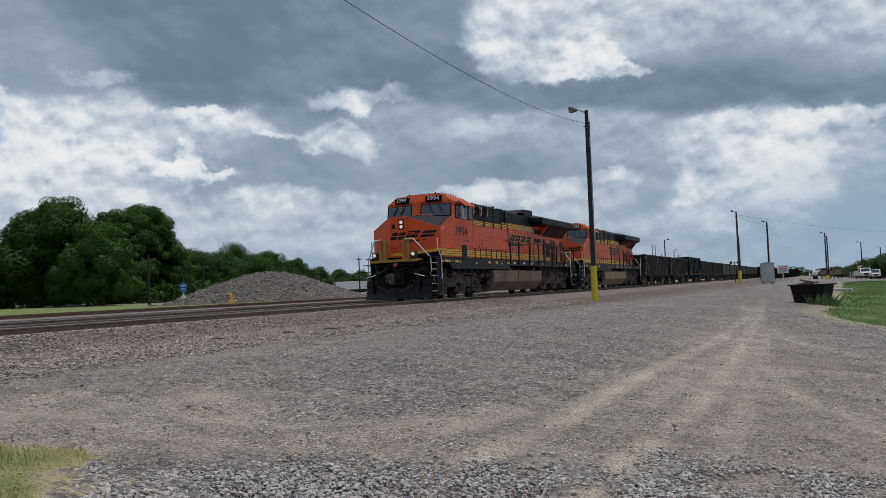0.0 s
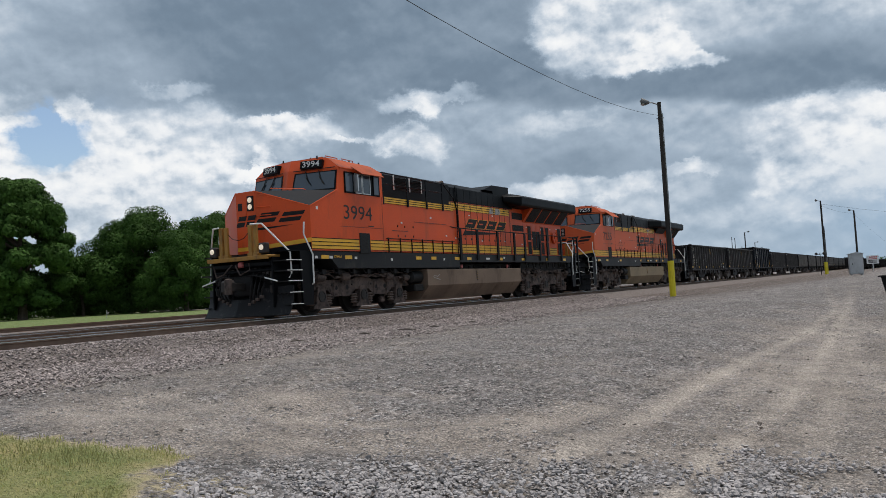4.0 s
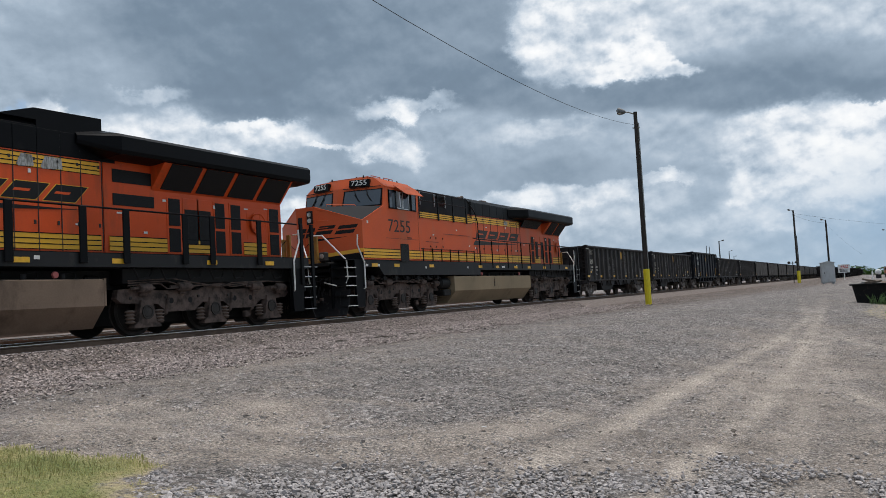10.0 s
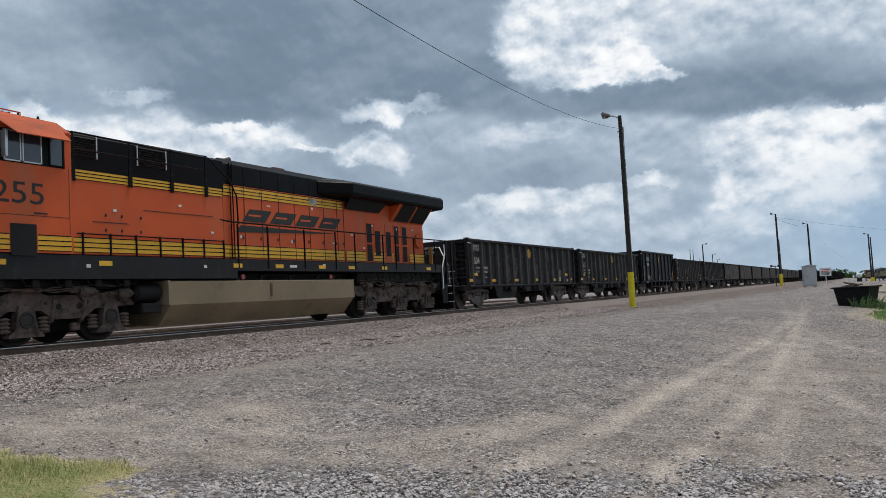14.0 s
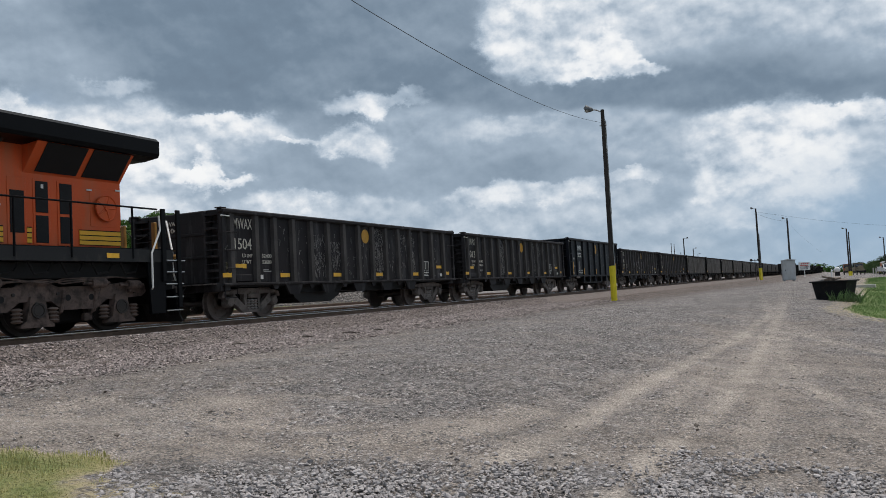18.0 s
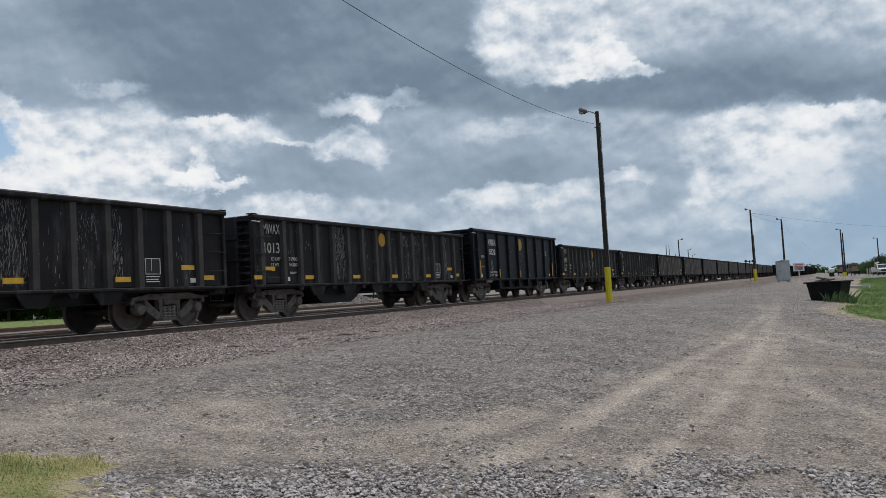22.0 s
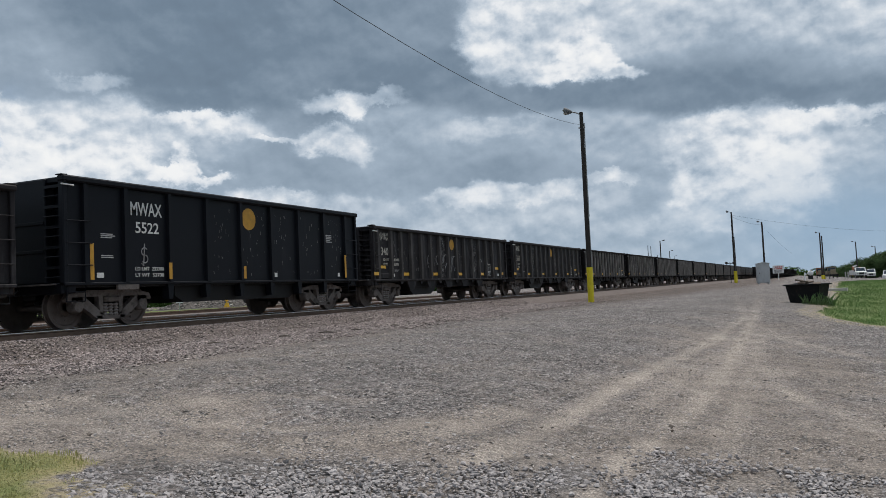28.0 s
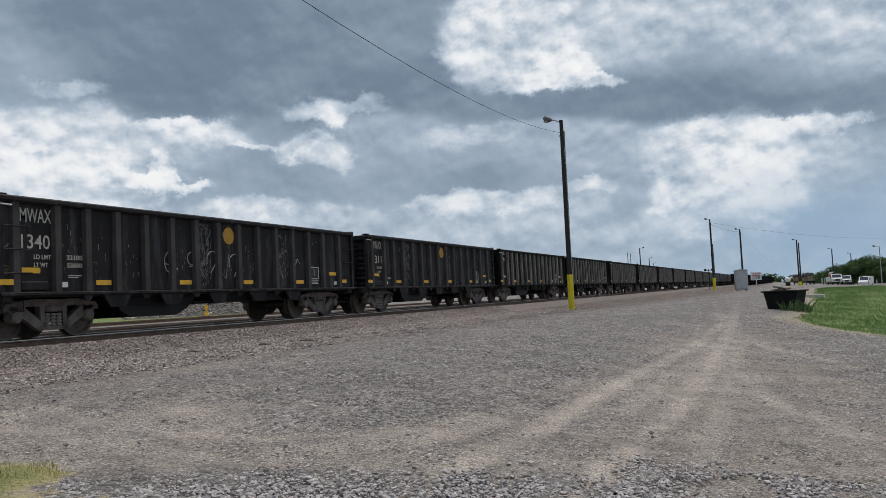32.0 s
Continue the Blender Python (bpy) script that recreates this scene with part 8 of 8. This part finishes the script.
lamp_pole(285, -20.5, 9.6, "far lamp pole at the end of the yard", 0, (-0.1, 0.7), 0.18, False)
lamp_pole(172, -17.3, 7.6, "slim pale lamp pole near the parked van", 0, (-0.1, 0.8), 0.10, False, LAMP_GREY)
lamp_pole(184, 29.2, 9.6, "lamp pole standing beyond the train", 0, (0.1, -0.7), 0.16, False)
lamp_pole(262, 38.8, 9.8, "far lamp pole beyond the gondola cars", 0, (0.1, -0.7), 0.16, False)
lamp_pole(330, 47.2, 10.0, "very distant lamp pole beyond the gondola cars", 0, (0.1, -0.7), 0.16, False)
sg = thing("signal_lamp", "small black two-headed signal on a dark stem", "signal", pose(124.2, 9.9, float(ground_z(124.2, 9.9))))
part("stem", Shape().tube([(0, 0, -0.2), (0, 0, 3.1)], 0.05, 8), POLE_WOOD, sg)
part("crossarm", Shape().box(-0.05, 0.05, -0.55, 0.55, 2.84, 2.92, 0.01), POLE_WOOD, sg)
for y_ in (-0.5, 0.5):
    part("lamp_hood", Shape().turned([(-0.12, 0.13), (0.0, 0.2), (0.12, 0.17), (0.16, 0.05)], (0, y_, 2.95), "x", 14), POLE_WOOD, sg, "round black signal hood")
for az_, d_, h_ in ((9.85, 210, 9.6), (9.66, 212, 9.4), (9.25, 190, 6.6)):
    x_, y_ = polar(az_, d_)
    e_ = thing("radio_mast", "thin dark mast beyond the gondola cars", "mast", pose(x_, y_, float(ground_z(x_, y_))))
    part("mast", Shape().tube([(0, 0, -0.2), (0, 0, h_)], [0.13, 0.07], 8), POLE_WOOD, e_)


def utility_pole(x, y, h, label):
    e = thing("utility_pole", label, "utility pole", pose(x, y, float(ground_z(x, y))))
    part("pole", Shape().tube([(0, 0, -0.3), (0, 0, h)], [0.16, 0.1], 10), POLE_WOOD, e)
    part("crossarm", Shape().box(-0.9, 0.9, -0.06, 0.06, h - 0.6, h - 0.48, 0.01), POLE_WOOD, e)
    for k in (-0.8, 0.0, 0.8):
        part("insulator", Shape().turned([(0, 0.03), (0.05, 0.06), (0.12, 0.04)], (k, 0, h - 0.48), "z", 8), LAMP_GREY, e)


utility_pole(*polar(44.7, 84), 4.9, "thin utility pole in front of the trees")
utility_pole(*polar(41.2, 98), 4.6, "thin utility pole before the green wood")
utility_pole(*polar(30.5, 165), 7.4, "lone utility pole beyond the stone heap")


def cable(name, a, b, sag, r, label):
    pts = []
    for k in range(25):
        t = k / 24
        p = Vector(a).lerp(Vector(b), t)
        pts.append((p.x, p.y, p.z - sag * 4 * t * (1 - t)))
    e = thing(name, label, "cable")
    part("strand", Shape().tube(pts, r, 6), WIRE, e)


# the near span runs from the lamp pole over the lens to a pole out of view
lamp_pole(-20, 5.0, 8.9, "dark timber lamp pole with a yellow guard by the yard road", 1.6)
cable("overhead_cable", (36.3, 9.0, 7.80), (-20, 5.0, 7.6), 2.1, 0.0068, "single black overhead cable sagging between lamp poles")
cable("overhead_cable", (125.6, 9.4, 9.4), (149.5, 6.3, 9.3), 0.3, 0.012, "thin cable between far lamp poles")
cable("overhead_cable", (125.6, 9.4, 9.6), (230, -40, 10.4), 2.0, 0.012, "thin cable running off across the yard")
cable("overhead_cable", (149.5, 6.3, 9.2), (170, 1.5, 4.0), 0.35, 0.007, "slack guy cable from a far lamp pole")

# ---------------------------------------------------------------- yard things
GALV = mat("dull_galvanised_steel", (0.42, 0.43, 0.44), 0.5, 0.5, 2.5, 0.12, 40, 0.06, dirt=(0.3, 0.29, 0.27), dirt_at=0.62, streak=0.7)
BIN_BLACK = mat("rusty_black_bin_steel", (0.009, 0.009, 0.010), 0.7, 0.0, 4, 0.35, 40, 0.2, dirt=(0.04, 0.029, 0.023), dirt_at=0.64, spec=0.15)
BOARD = mat("weathered_brown_board", (0.13, 0.098, 0.075), 0.85, 0, 5, 0.3, 50, 0.3)
CONCRETE = mat("pale_concrete", (0.42, 0.40, 0.37), 0.9, 0, 4, 0.2, 40, 0.3)
SIGN_WHITE = mat("white_sign_paint", (0.72, 0.72, 0.71), 0.5, 0, 4, 0.08, 40, 0.04)
SIGN_RED = mat("red_sign_paint", (0.48, 0.05, 0.05), 0.5, 0, 4, 0.12, 40, 0.04)
SIGN_BLUE = mat("blue_sign_paint", (0.03, 0.13, 0.42), 0.5, 0, 4, 0.1, 40, 0.04)
TRUCK_WHITE = mat("white_vehicle_paint", (0.70, 0.70, 0.69), 0.35, 0, 1.5, 0.08, 30, 0.02, dirt=(0.5, 0.48, 0.44), dirt_at=0.66)
RUBBER = mat("black_rubber", (0.022, 0.022, 0.022), 0.85, 0, 6, 0.2, 50, 0.1)
MACHINE = mat("faded_machine_yellow", (0.20, 0.165, 0.10), 0.6, 0, 3, 0.25, 40, 0.1, dirt=(0.14, 0.12, 0.1), dirt_at=0.55)
MACHINE_ORANGE = mat("orange_machine_paint", (0.36, 0.135, 0.06), 0.6, 0, 3, 0.25, 40, 0.1, dirt=(0.16, 0.1, 0.07), dirt_at=0.58)


def gz(x, y):
    return float(ground_z(x, y))


def dumpster():
    x, y = 32.6, -0.05
    e = thing("scrap_bin", "black tapered steel scrap bin full of boards on the gravel verge", "scrap bin", pose(x, y, gz(x, y) - 0.01, 0, 0, -22))
    # open tapered tub with a turned-out rim
    b, t, h = (0.40, 0.50), (0.46, 0.62), 0.70
    s = Shape()
    ring = lambda hx, hy, z: [(-hx, -hy, z), (hx, -hy, z), (hx, hy, z), (-hx, hy, z)]
    v = ring(b[0], b[1], 0.03) + ring(t[0], t[1], h) + ring(t[0] - 0.02, t[1] - 0.02, h) + ring(b[0] - 0.02, b[1] - 0.02, 0.06)
    f = [(3, 2, 1, 0)] + [(i, (i + 1) % 4, 4 + (i + 1) % 4, 4 + i) for i in range(4)] + [(4 + i, 4 + (i + 1) % 4, 8 + (i + 1) % 4, 8 + i) for i in range(4)] + [(8 + i, 8 + (i + 1) % 4, 12 + (i + 1) % 4, 12 + i) for i in range(4)] + [(12, 13, 14, 15)]
    s.add(v, f)
    part("tub", s, BIN_BLACK, e, "tapered black steel tub")
    r = Shape().box(-t[0] - 0.07, t[0] + 0.07, -t[1] - 0.07, -t[1] + 0.01, h - 0.03, h + 0.02, 0.008).box(-t[0] - 0.07, t[0] + 0.07, t[1] - 0.01, t[1] + 0.07, h - 0.03, h + 0.02, 0.008)
    r.box(-t[0] - 0.07, -t[0] + 0.01, -t[1], t[1], h - 0.03, h + 0.02, 0.008).box(t[0] - 0.01, t[0] + 0.07, -t[1], t[1], h - 0.03, h + 0.02, 0.008)
    part("rim", r, BIN_BLACK, e, "turned-out rim")
    part("skid", Shape().box(-0.40, 0.40, -0.44, -0.34, 0.0, 0.05, 0.008).box(-0.40, 0.40, 0.34, 0.44, 0.0, 0.05, 0.008), BIN_BLACK, e)
    for k, (a, z_, rr, mt) in enumerate(((0.38, 0.70, 12, BIN_BLACK), (0.05, 0.76, -8, BOARD), (-0.35, 0.70, 20, BOARD), (-0.2, 0.66, 70, BIN_BLACK), (0.2, 0.82, 40, BOARD))):
        tagged(part("scrap_board", Shape().box(-0.34, 0.34, -0.13, 0.13, -0.02, 0.045, 0.01), mt, e, at=pose(0.0, a, z_, 3 * k, -4, rr)), "scrap board lying in the bin")


dumpster()


def cabinet():
    x, y = 90.0, 4.0
    e = thing("equipment_cabinet", "grey galvanised signal cabinet with a shallow pitched roof", "cabinet", pose(x, y, gz(x, y), 0, 0, 9))
    part("body", Shape().box(-0.55, 0.55, -0.62, 0.62, 0.12, 2.12, 0.02), GALV, e)
    part("door", Shape().box(-0.57, -0.55, -0.5, 0.5, 0.22, 2.0, 0.008), GALV, e)
    part("handle", Shape().box(-0.60, -0.57, 0.34, 0.40, 1.05, 1.2, 0.005), NUM_GREY, e)
    part("roof", Shape().prism([(-0.70, 2.12), (0.70, 2.12), (0.70, 2.15), (0, 2.29), (-0.70, 2.15)], -0.62, 0.62, "x"), GALV, e, "shallow pitched metal roof")
    for k in (-0.45, 0.45):
        part("skid", Shape().box(-0.6, 0.6, k - 0.06, k + 0.06, -0.02, 0.12, 0.01), GALV, e)


cabinet()


def yard_sign():
    x, y = 144.0, 4.0
    e = thing("yard_sign", "white notice board with red heading on a white post", "sign", pose(x, y, gz(x, y), 0, 0, -3))
    part("post", Shape().box(-0.05, 0.05, -0.06, 0.06, -0.2, 1.2, 0.01), SIGN_WHITE, e)
    bd = part("board", Shape().box(-0.09, -0.05, -0.85, 0.85, 1.15, 2.48, 0.01), SIGN_WHITE, e, "white board")
    s = Shape()
    for k in range(4):
        s.box(-0.098, -0.09, 0.45 - k * 0.3 - 0.2, 0.45 - k * 0.3, 2.1, 2.3)
    part("heading_bars", s.box(-0.098, -0.09, -0.6, 0.6, 1.85, 1.97), SIGN_RED, bd, "red heading bars")
    s = Shape()
    for k in range(3):
        s.box(-0.098, -0.09, -0.65 + 0.05 * k, 0.65 - 0.03 * k, 1.65 - 0.17 * k, 1.74 - 0.17 * k)
    part("text_bars", s, NUM_GREY, bd, "lines of small dark bars")


yard_sign()


def blue_sign():
    x, y = polar(42.5, 60)
    e = thing("track_sign", "small blue track sign over a white triangle on a post", "sign", pose(x, y, gz(x, y), 0, 0, 42))
    part("post", Shape().tube([(0, 0, -0.2), (0, 0, 1.7)], 0.03, 8), GALV, e)
    part("plate", Shape().box(-0.03, -0.01, -0.22, 0.22, 1.02, 1.62, 0.005), SIGN_BLUE, e, "blue plate")
    part("bars", Shape().box(-0.036, -0.03, -0.15, 0.15, 1.42, 1.5).box(-0.036, -0.03, -0.12, 0.12, 1.2, 1.26), SIGN_WHITE, e)
    part("triangle", Shape().prism([(-0.24, 0.55), (0.24, 0.55), (0, 0.92)], -0.035, -0.015, "x"), SIGN_WHITE, e, "white triangle plate")


blue_sign()


def switch_stand():
    x, y = polar(39.4, 58)
    e = thing("switch_stand", "orange-yellow track switch stand on the rusty siding", "switch stand", pose(x, y, gz(x, y)))
    part("base", Shape().box(-0.55, 0.25, -0.2, 0.2, -0.05, 0.10, 0.02), RAIL_STEEL, e, "dark steel base plate")
    part("housing", Shape().prism([(-0.15, 0.10), (0.15, 0.10), (0.13, 0.22), (0.07, 0.30), (0.07, 0.42), (-0.07, 0.42), (-0.07, 0.30), (-0.13, 0.22)], -0.12, 0.12, "y"), AMBER, e, "orange-yellow cast housing")
    part("spindle", Shape().tube([(0, 0, 0.40), (0, 0, 0.72)], 0.035, 8), AMBER, e)
    part("target", Shape().prism([(-0.15, 0.52), (0.15, 0.52), (0.15, 0.80), (0.05, 0.84), (-0.15, 0.80)], -0.02, 0.02, "y"), AMBER, e, "orange-yellow target plate")
    part("lever", Shape().tube([(0.1, -0.14, 0.22), (0.32, -0.16, 0.30), (0.46, -0.16, 0.22)], 0.025, 8), SIGN_WHITE, e, "white throw lever")


switch_stand()


def white_shed():
    x, y = polar(31.2, 215)
    e = thing("trailer", "long white box trailer beyond the stone heap", "trailer", pose(x, y, gz(x, y), 0, 0, -58))
    part("box", Shape().box(-4.5, 4.5, -1.2, 1.2, 0.9, 3.0, 0.05), TRUCK_WHITE, e)
    part("skirt", Shape().box(-4.3, 4.3, -1.0, 1.0, 0.7, 0.9), FRAME_GREY, e)
    for k in (-3.4, -2.4, 3.2):
        for sy in (-1, 1):
            part("wheel", Shape().turned([(sy * 0.8, 0.45), (sy * 1.15, 0.45)], (k, 0, 0.45), "y", 16), RUBBER, e)


white_shed()


def wheel_pair(e, xs, half, r, w=0.22):
    for x in xs:
        for sy in (-1, 1):
            wh = part("wheel", Shape().turned([(sy * (half - w), r * 0.9), (sy * (half - w * 0.8), r), (sy * (half - 0.03), r), (sy * half, r * 0.88)], (x, 0, r), "y", 18), RUBBER, e)
            part("rim", Shape().turned([(sy * half, r * 0.58), (sy * (half + 0.012), r * 0.55), (sy * (half - 0.02), 0.05)], (x, 0, r), "y", 14), SILVER, wh)


def service_truck(x, y, rz, label, crane):
    e = thing("service_truck", label, "truck", pose(x, y, gz(x, y), 0, 0, rz))
    part("chassis", Shape().box(-3.2, 3.0, -0.45, 0.45, 0.5, 0.75, 0.02), GREASE, e)
    part("cab", Shape().prism([(1.2, 0.7), (3.1, 0.7), (3.2, 1.35), (2.4, 1.5), (1.95, 2.25), (1.2, 2.3)], -1.0, 1.0, "y"), TRUCK_WHITE, e, "white cab")
    part("windshield", Shape().slab([(2.36, -0.85, 1.56), (2.36, 0.85, 1.56), (2.0, 0.8, 2.18), (2.0, -0.8, 2.18)], 0.02, (0.8, 0, 0.5)), GLASS_DARK, e)
    for sy in (-1, 1):
        part("side_window", Shape().prism([(1.35, 1.55), (2.2, 1.55), (1.88, 2.15), (1.35, 2.18)], *sorted((sy * 1.0, sy * 1.01)), "y"), GLASS_DARK, e)
        part("mirror", Shape().box(2.1, 2.2, *sorted((sy * 1.05, sy * 1.25)), 1.5, 1.85, 0.02), GREASE, e)
        part("headlight", Shape().box(3.12, 3.18, *sorted((sy * 0.6, sy * 0.9)), 0.95, 1.15, 0.02), LAMP_OFF, e)
    part("grille", Shape().box(3.14, 3.2, -0.5, 0.5, 0.85, 1.25, 0.02), NUM_GREY, e)
    part("service_body", Shape().box(-3.3, 1.05, -1.1, 1.1, 0.75, 1.75, 0.03), TRUCK_WHITE, e, "white service body with lockers")
    for k in range(4):
        for sy in (-1, 1):
            part("locker_door", Shape().box(-3.2 + k * 1.05, -2.25 + k * 1.05, *sorted((sy * 1.1, sy * 1.115)), 0.9, 1.65, 0.01), TRUCK_WHITE, e)
    part("rear_bumper", Shape().box(-3.5, -3.3, -1.0, 1.0, 0.5, 0.7, 0.02), SAFETY, e)
    wheel_pair(e, (-2.1, 2.3), 1.05, 0.45)
    if crane:
        part("crane_mast", Shape().box(-2.9, -2.5, -0.6, -0.2, 1.75, 2.6, 0.03), MACHINE_ORANGE, e, "orange crane mast")
        part("crane_boom", Shape().slab([(-2.8, -0.5, 2.4), (0.8, -0.5, 2.65), (0.8, -0.5, 2.85), (-2.8, -0.5, 2.7)], 0.25, (0, 1, 0)), TRUCK_WHITE, e)
        part("beacon", Shape().turned([(2.3, 0.12), (2.45, 0.08)], (1.5, 0, 0), "z", 10), SIGN_RED, e)


service_truck(*polar(-3.08, 190), 188, "white service truck with an orange crane parked in the yard", True)
service_truck(*polar(-3.72, 218), 181, "second white utility truck parked nose to the yard", False)


def van(x, y, rz):
    e = thing("van", "white panel van parked on the far yard", "van", pose(x, y, gz(x, y), 0, 0, rz))
    part("body", Shape().prism([(-2.5, 0.4), (2.5, 0.4), (2.55, 0.95), (1.7, 1.2), (1.15, 1.95), (-2.4, 2.0), (-2.5, 1.8)], -0.95, 0.95, "y"), TRUCK_WHITE, e, "white panel body")
    part("windshield", Shape().slab([(1.68, -0.8, 1.24), (1.68, 0.8, 1.24), (1.2, 0.75, 1.9), (1.2, -0.75, 1.9)], 0.02, (0.8, 0, 0.6)), GLASS_DARK, e)
    for sy in (-1, 1):
        part("side_window", Shape().prism([(0.4, 1.25), (1.5, 1.25), (1.1, 1.8), (0.4, 1.82)], *sorted((sy * 0.95, sy * 0.96)), "y"), GLASS_DARK, e)
    wheel_pair(e, (-1.6, 1.6), 0.97, 0.36)


van(*polar(-4.85, 185), 163)


def tank_on_legs(x, y):
    e = thing("storage_tank", "white horizontal storage tank on steel legs", "tank", pose(x, y, gz(x, y), 0, 0, 4))
    part("shell", Shape().turned([(-1.3, 0.05), (-1.2, 0.42), (-0.95, 0.56), (0.95, 0.56), (1.2, 0.42), (1.3, 0.05)], (0, 0, 1.35), "x", 20).mesh("shell", TRUCK_WHITE, True), None, e, "white steel shell")
    for k in (-0.8, 0.8):
        part("leg", Shape().box(k - 0.08, k + 0.08, -0.45, 0.45, -0.1, 0.9, 0.01), FRAME_GREY, e)


tank_on_legs(*polar(-0.32, 195))


def track_machine(x, y, rz, paint, label, h):
    e = thing("track_machine", label, "track machine", pose(x, y, gz(x, y), 0, 0, rz))
    part("chassis", Shape().box(-2.6, 2.6, -0.9, 0.9, 0.55, 0.95, 0.03), GREASE, e)
    cb = part("cab", Shape().box(-0.6, 1.1, -0.9, 0.9, 0.95, h, 0.04), paint, e, "boxy cab")
    for sy in (-1, 1):
        part("window", Shape().box(-0.45, 0.95, *sorted((sy * 0.9, sy * 0.91)), h - 0.85, h - 0.2, 0.01), GLASS_DARK, cb)
    part("window", Shape().box(-0.62, -0.6, -0.75, 0.75, h - 0.85, h - 0.2, 0.01), GLASS_DARK, cb)
    part("roof", Shape().box(-0.75, 1.25, -1.0, 1.0, h, h + 0.07, 0.02), FRAME_GREY, cb)
    part("engine_cover", Shape().box(1.15, 2.5, -0.8, 0.8, 0.95, 1.6, 0.05), paint, e)
    part("work_head", Shape().box(-2.4, -1.2, -0.7, 0.7, 0.9, 1.3, 0.03).box(-1.9, -1.6, -0.5, 0.5, 1.3, 2.0, 0.02), MACHINE, e)
    part("exhaust", Shape().tube([(1.8, 0.4, 1.6), (1.8, 0.4, 2.1)], 0.05, 8), GREASE, e)
    wheel_pair(e, (-1.7, 1.7), 0.85, 0.36, 0.12)


track_machine(*polar(-0.9, 225), 2, MACHINE_ORANGE, "orange rail maintenance machine parked in the yard", 2.6)
track_machine(*polar(-1.53, 200), 12, MACHINE, "dusty yellow-grey tamping machine parked in the yard", 2.6)


def small_stuff():
    # pale timbers and bollards by the verge
    for (x, y, rz, l, mt, nm, lb) in ((46, -1.25, 78, 1.4, CONCRETE, "concrete_kerb", "short pale concrete kerb lying on the verge"),):
        e = thing(nm, lb, "kerb", pose(x, y, gz(x, y), 0, 0, rz))
        part("block", Shape().box(-l / 2, l / 2, -0.12, 0.12, -0.05, 0.14, 0.02), mt, e)
    for az, d in ((0.02, 140), (-2.35, 150), (-2.5, 152), (-5.0, 165), (-5.45, 162)):
        x, y = polar(az, d)
        e = thing("bollard", "pale painted bollard post in the yard", "bollard", pose(x, y, gz(x, y)))
        part("post", Shape().turned([(-0.1, 0.1), (1.15, 0.1), (1.22, 0.06)], (0, 0, 0), "z", 10), SIGN_WHITE if az > -1 else CONCRETE, e)
    # splinters and sticks on the ballast, a scrap of paper in the dust
    rng = random.Random(3)
    for k, (az, d, l) in enumerate(((32.6, 18.3, 0.55), (35.6, 17.6, 0.4), (30.6, 19.0, 0.3), (27.9, 20.5, 0.35), (40.3, 16.4, 0.45))):
        x, y = polar(az, d)
        e = thing("wood_splinter", "dark splintered stick lying on the ballast", "stick", pose(x, y, max(gz(x, y), -0.43) + 0.05, 0, 3, rng.uniform(-30, 30)))
        part("stick", Shape().tube([(-l / 2, 0, 0), (0, 0.02, 0.015), (l / 2, -0.01, 0.0)], [0.012, 0.02, 0.01], 6), TIE_WOOD, e)
    x, y = 7.04, 3.41
    e = thing("paper_scrap", "small white paper scrap lying in the dust", "litter", pose(x, y, gz(x, y) + 0.02, 4, 8, 30))
    part("scrap", Shape().box(-0.05, 0.05, -0.022, 0.022, 0, 0.006), SIGN_WHITE, e)
    x, y = 3.55, 6.75
    e = thing("bottle", "small green glass bottle lying in the grass", "bottle", pose(x, y, gz(x, y) + 0.04, 0, 0, 40))
    part("glass", Shape().turned([(-0.10, 0.02), (-0.09, 0.032), (0.03, 0.032), (0.07, 0.012), (0.12, 0.012)], (0, 0, 0), "x", 12), mat("dark_green_glass", (0.01, 0.05, 0.015), 0.1, 0, 3, 0.1, 20, 0, spec=0.7), e)
    # a lone marker post at the edge of the field
    x, y = polar(52.6, 70)
    e = thing("marker_post", "short pale marker post at the field's edge", "marker post", pose(x, y, gz(x, y)))
    part("post", Shape().tube([(0, 0, -0.2), (0, 0, 0.62), (0, 0, 0.66)], [0.03, 0.03, 0.015], 8), LAMP_GREY, e)


small_stuff()


def motions():
    """The train rolls by; every wheelset turns with the way it has gone."""
    def gone(t):
        for (t0, s0), (t1, s1) in zip(ROLL, ROLL[1:]):
            if t <= t1:
                return s0 + (s1 - s0) * (t - t0) / (t1 - t0)
        return ROLL[-1][1]
    for ob, x0 in TRAIN:
        walk(ob, [(t, pose(x0 - s, TRACK_Y, 0)) for t, s in ROLL])
    times = [k * 0.2 for k in range(161)]
    for ob, r, x in WHEELS:
        walk(ob, [(t, pose(x, 0, r, 0, math.degrees(-(gone(t) - gone(0)) / r), 0)) for t in times])


motions()
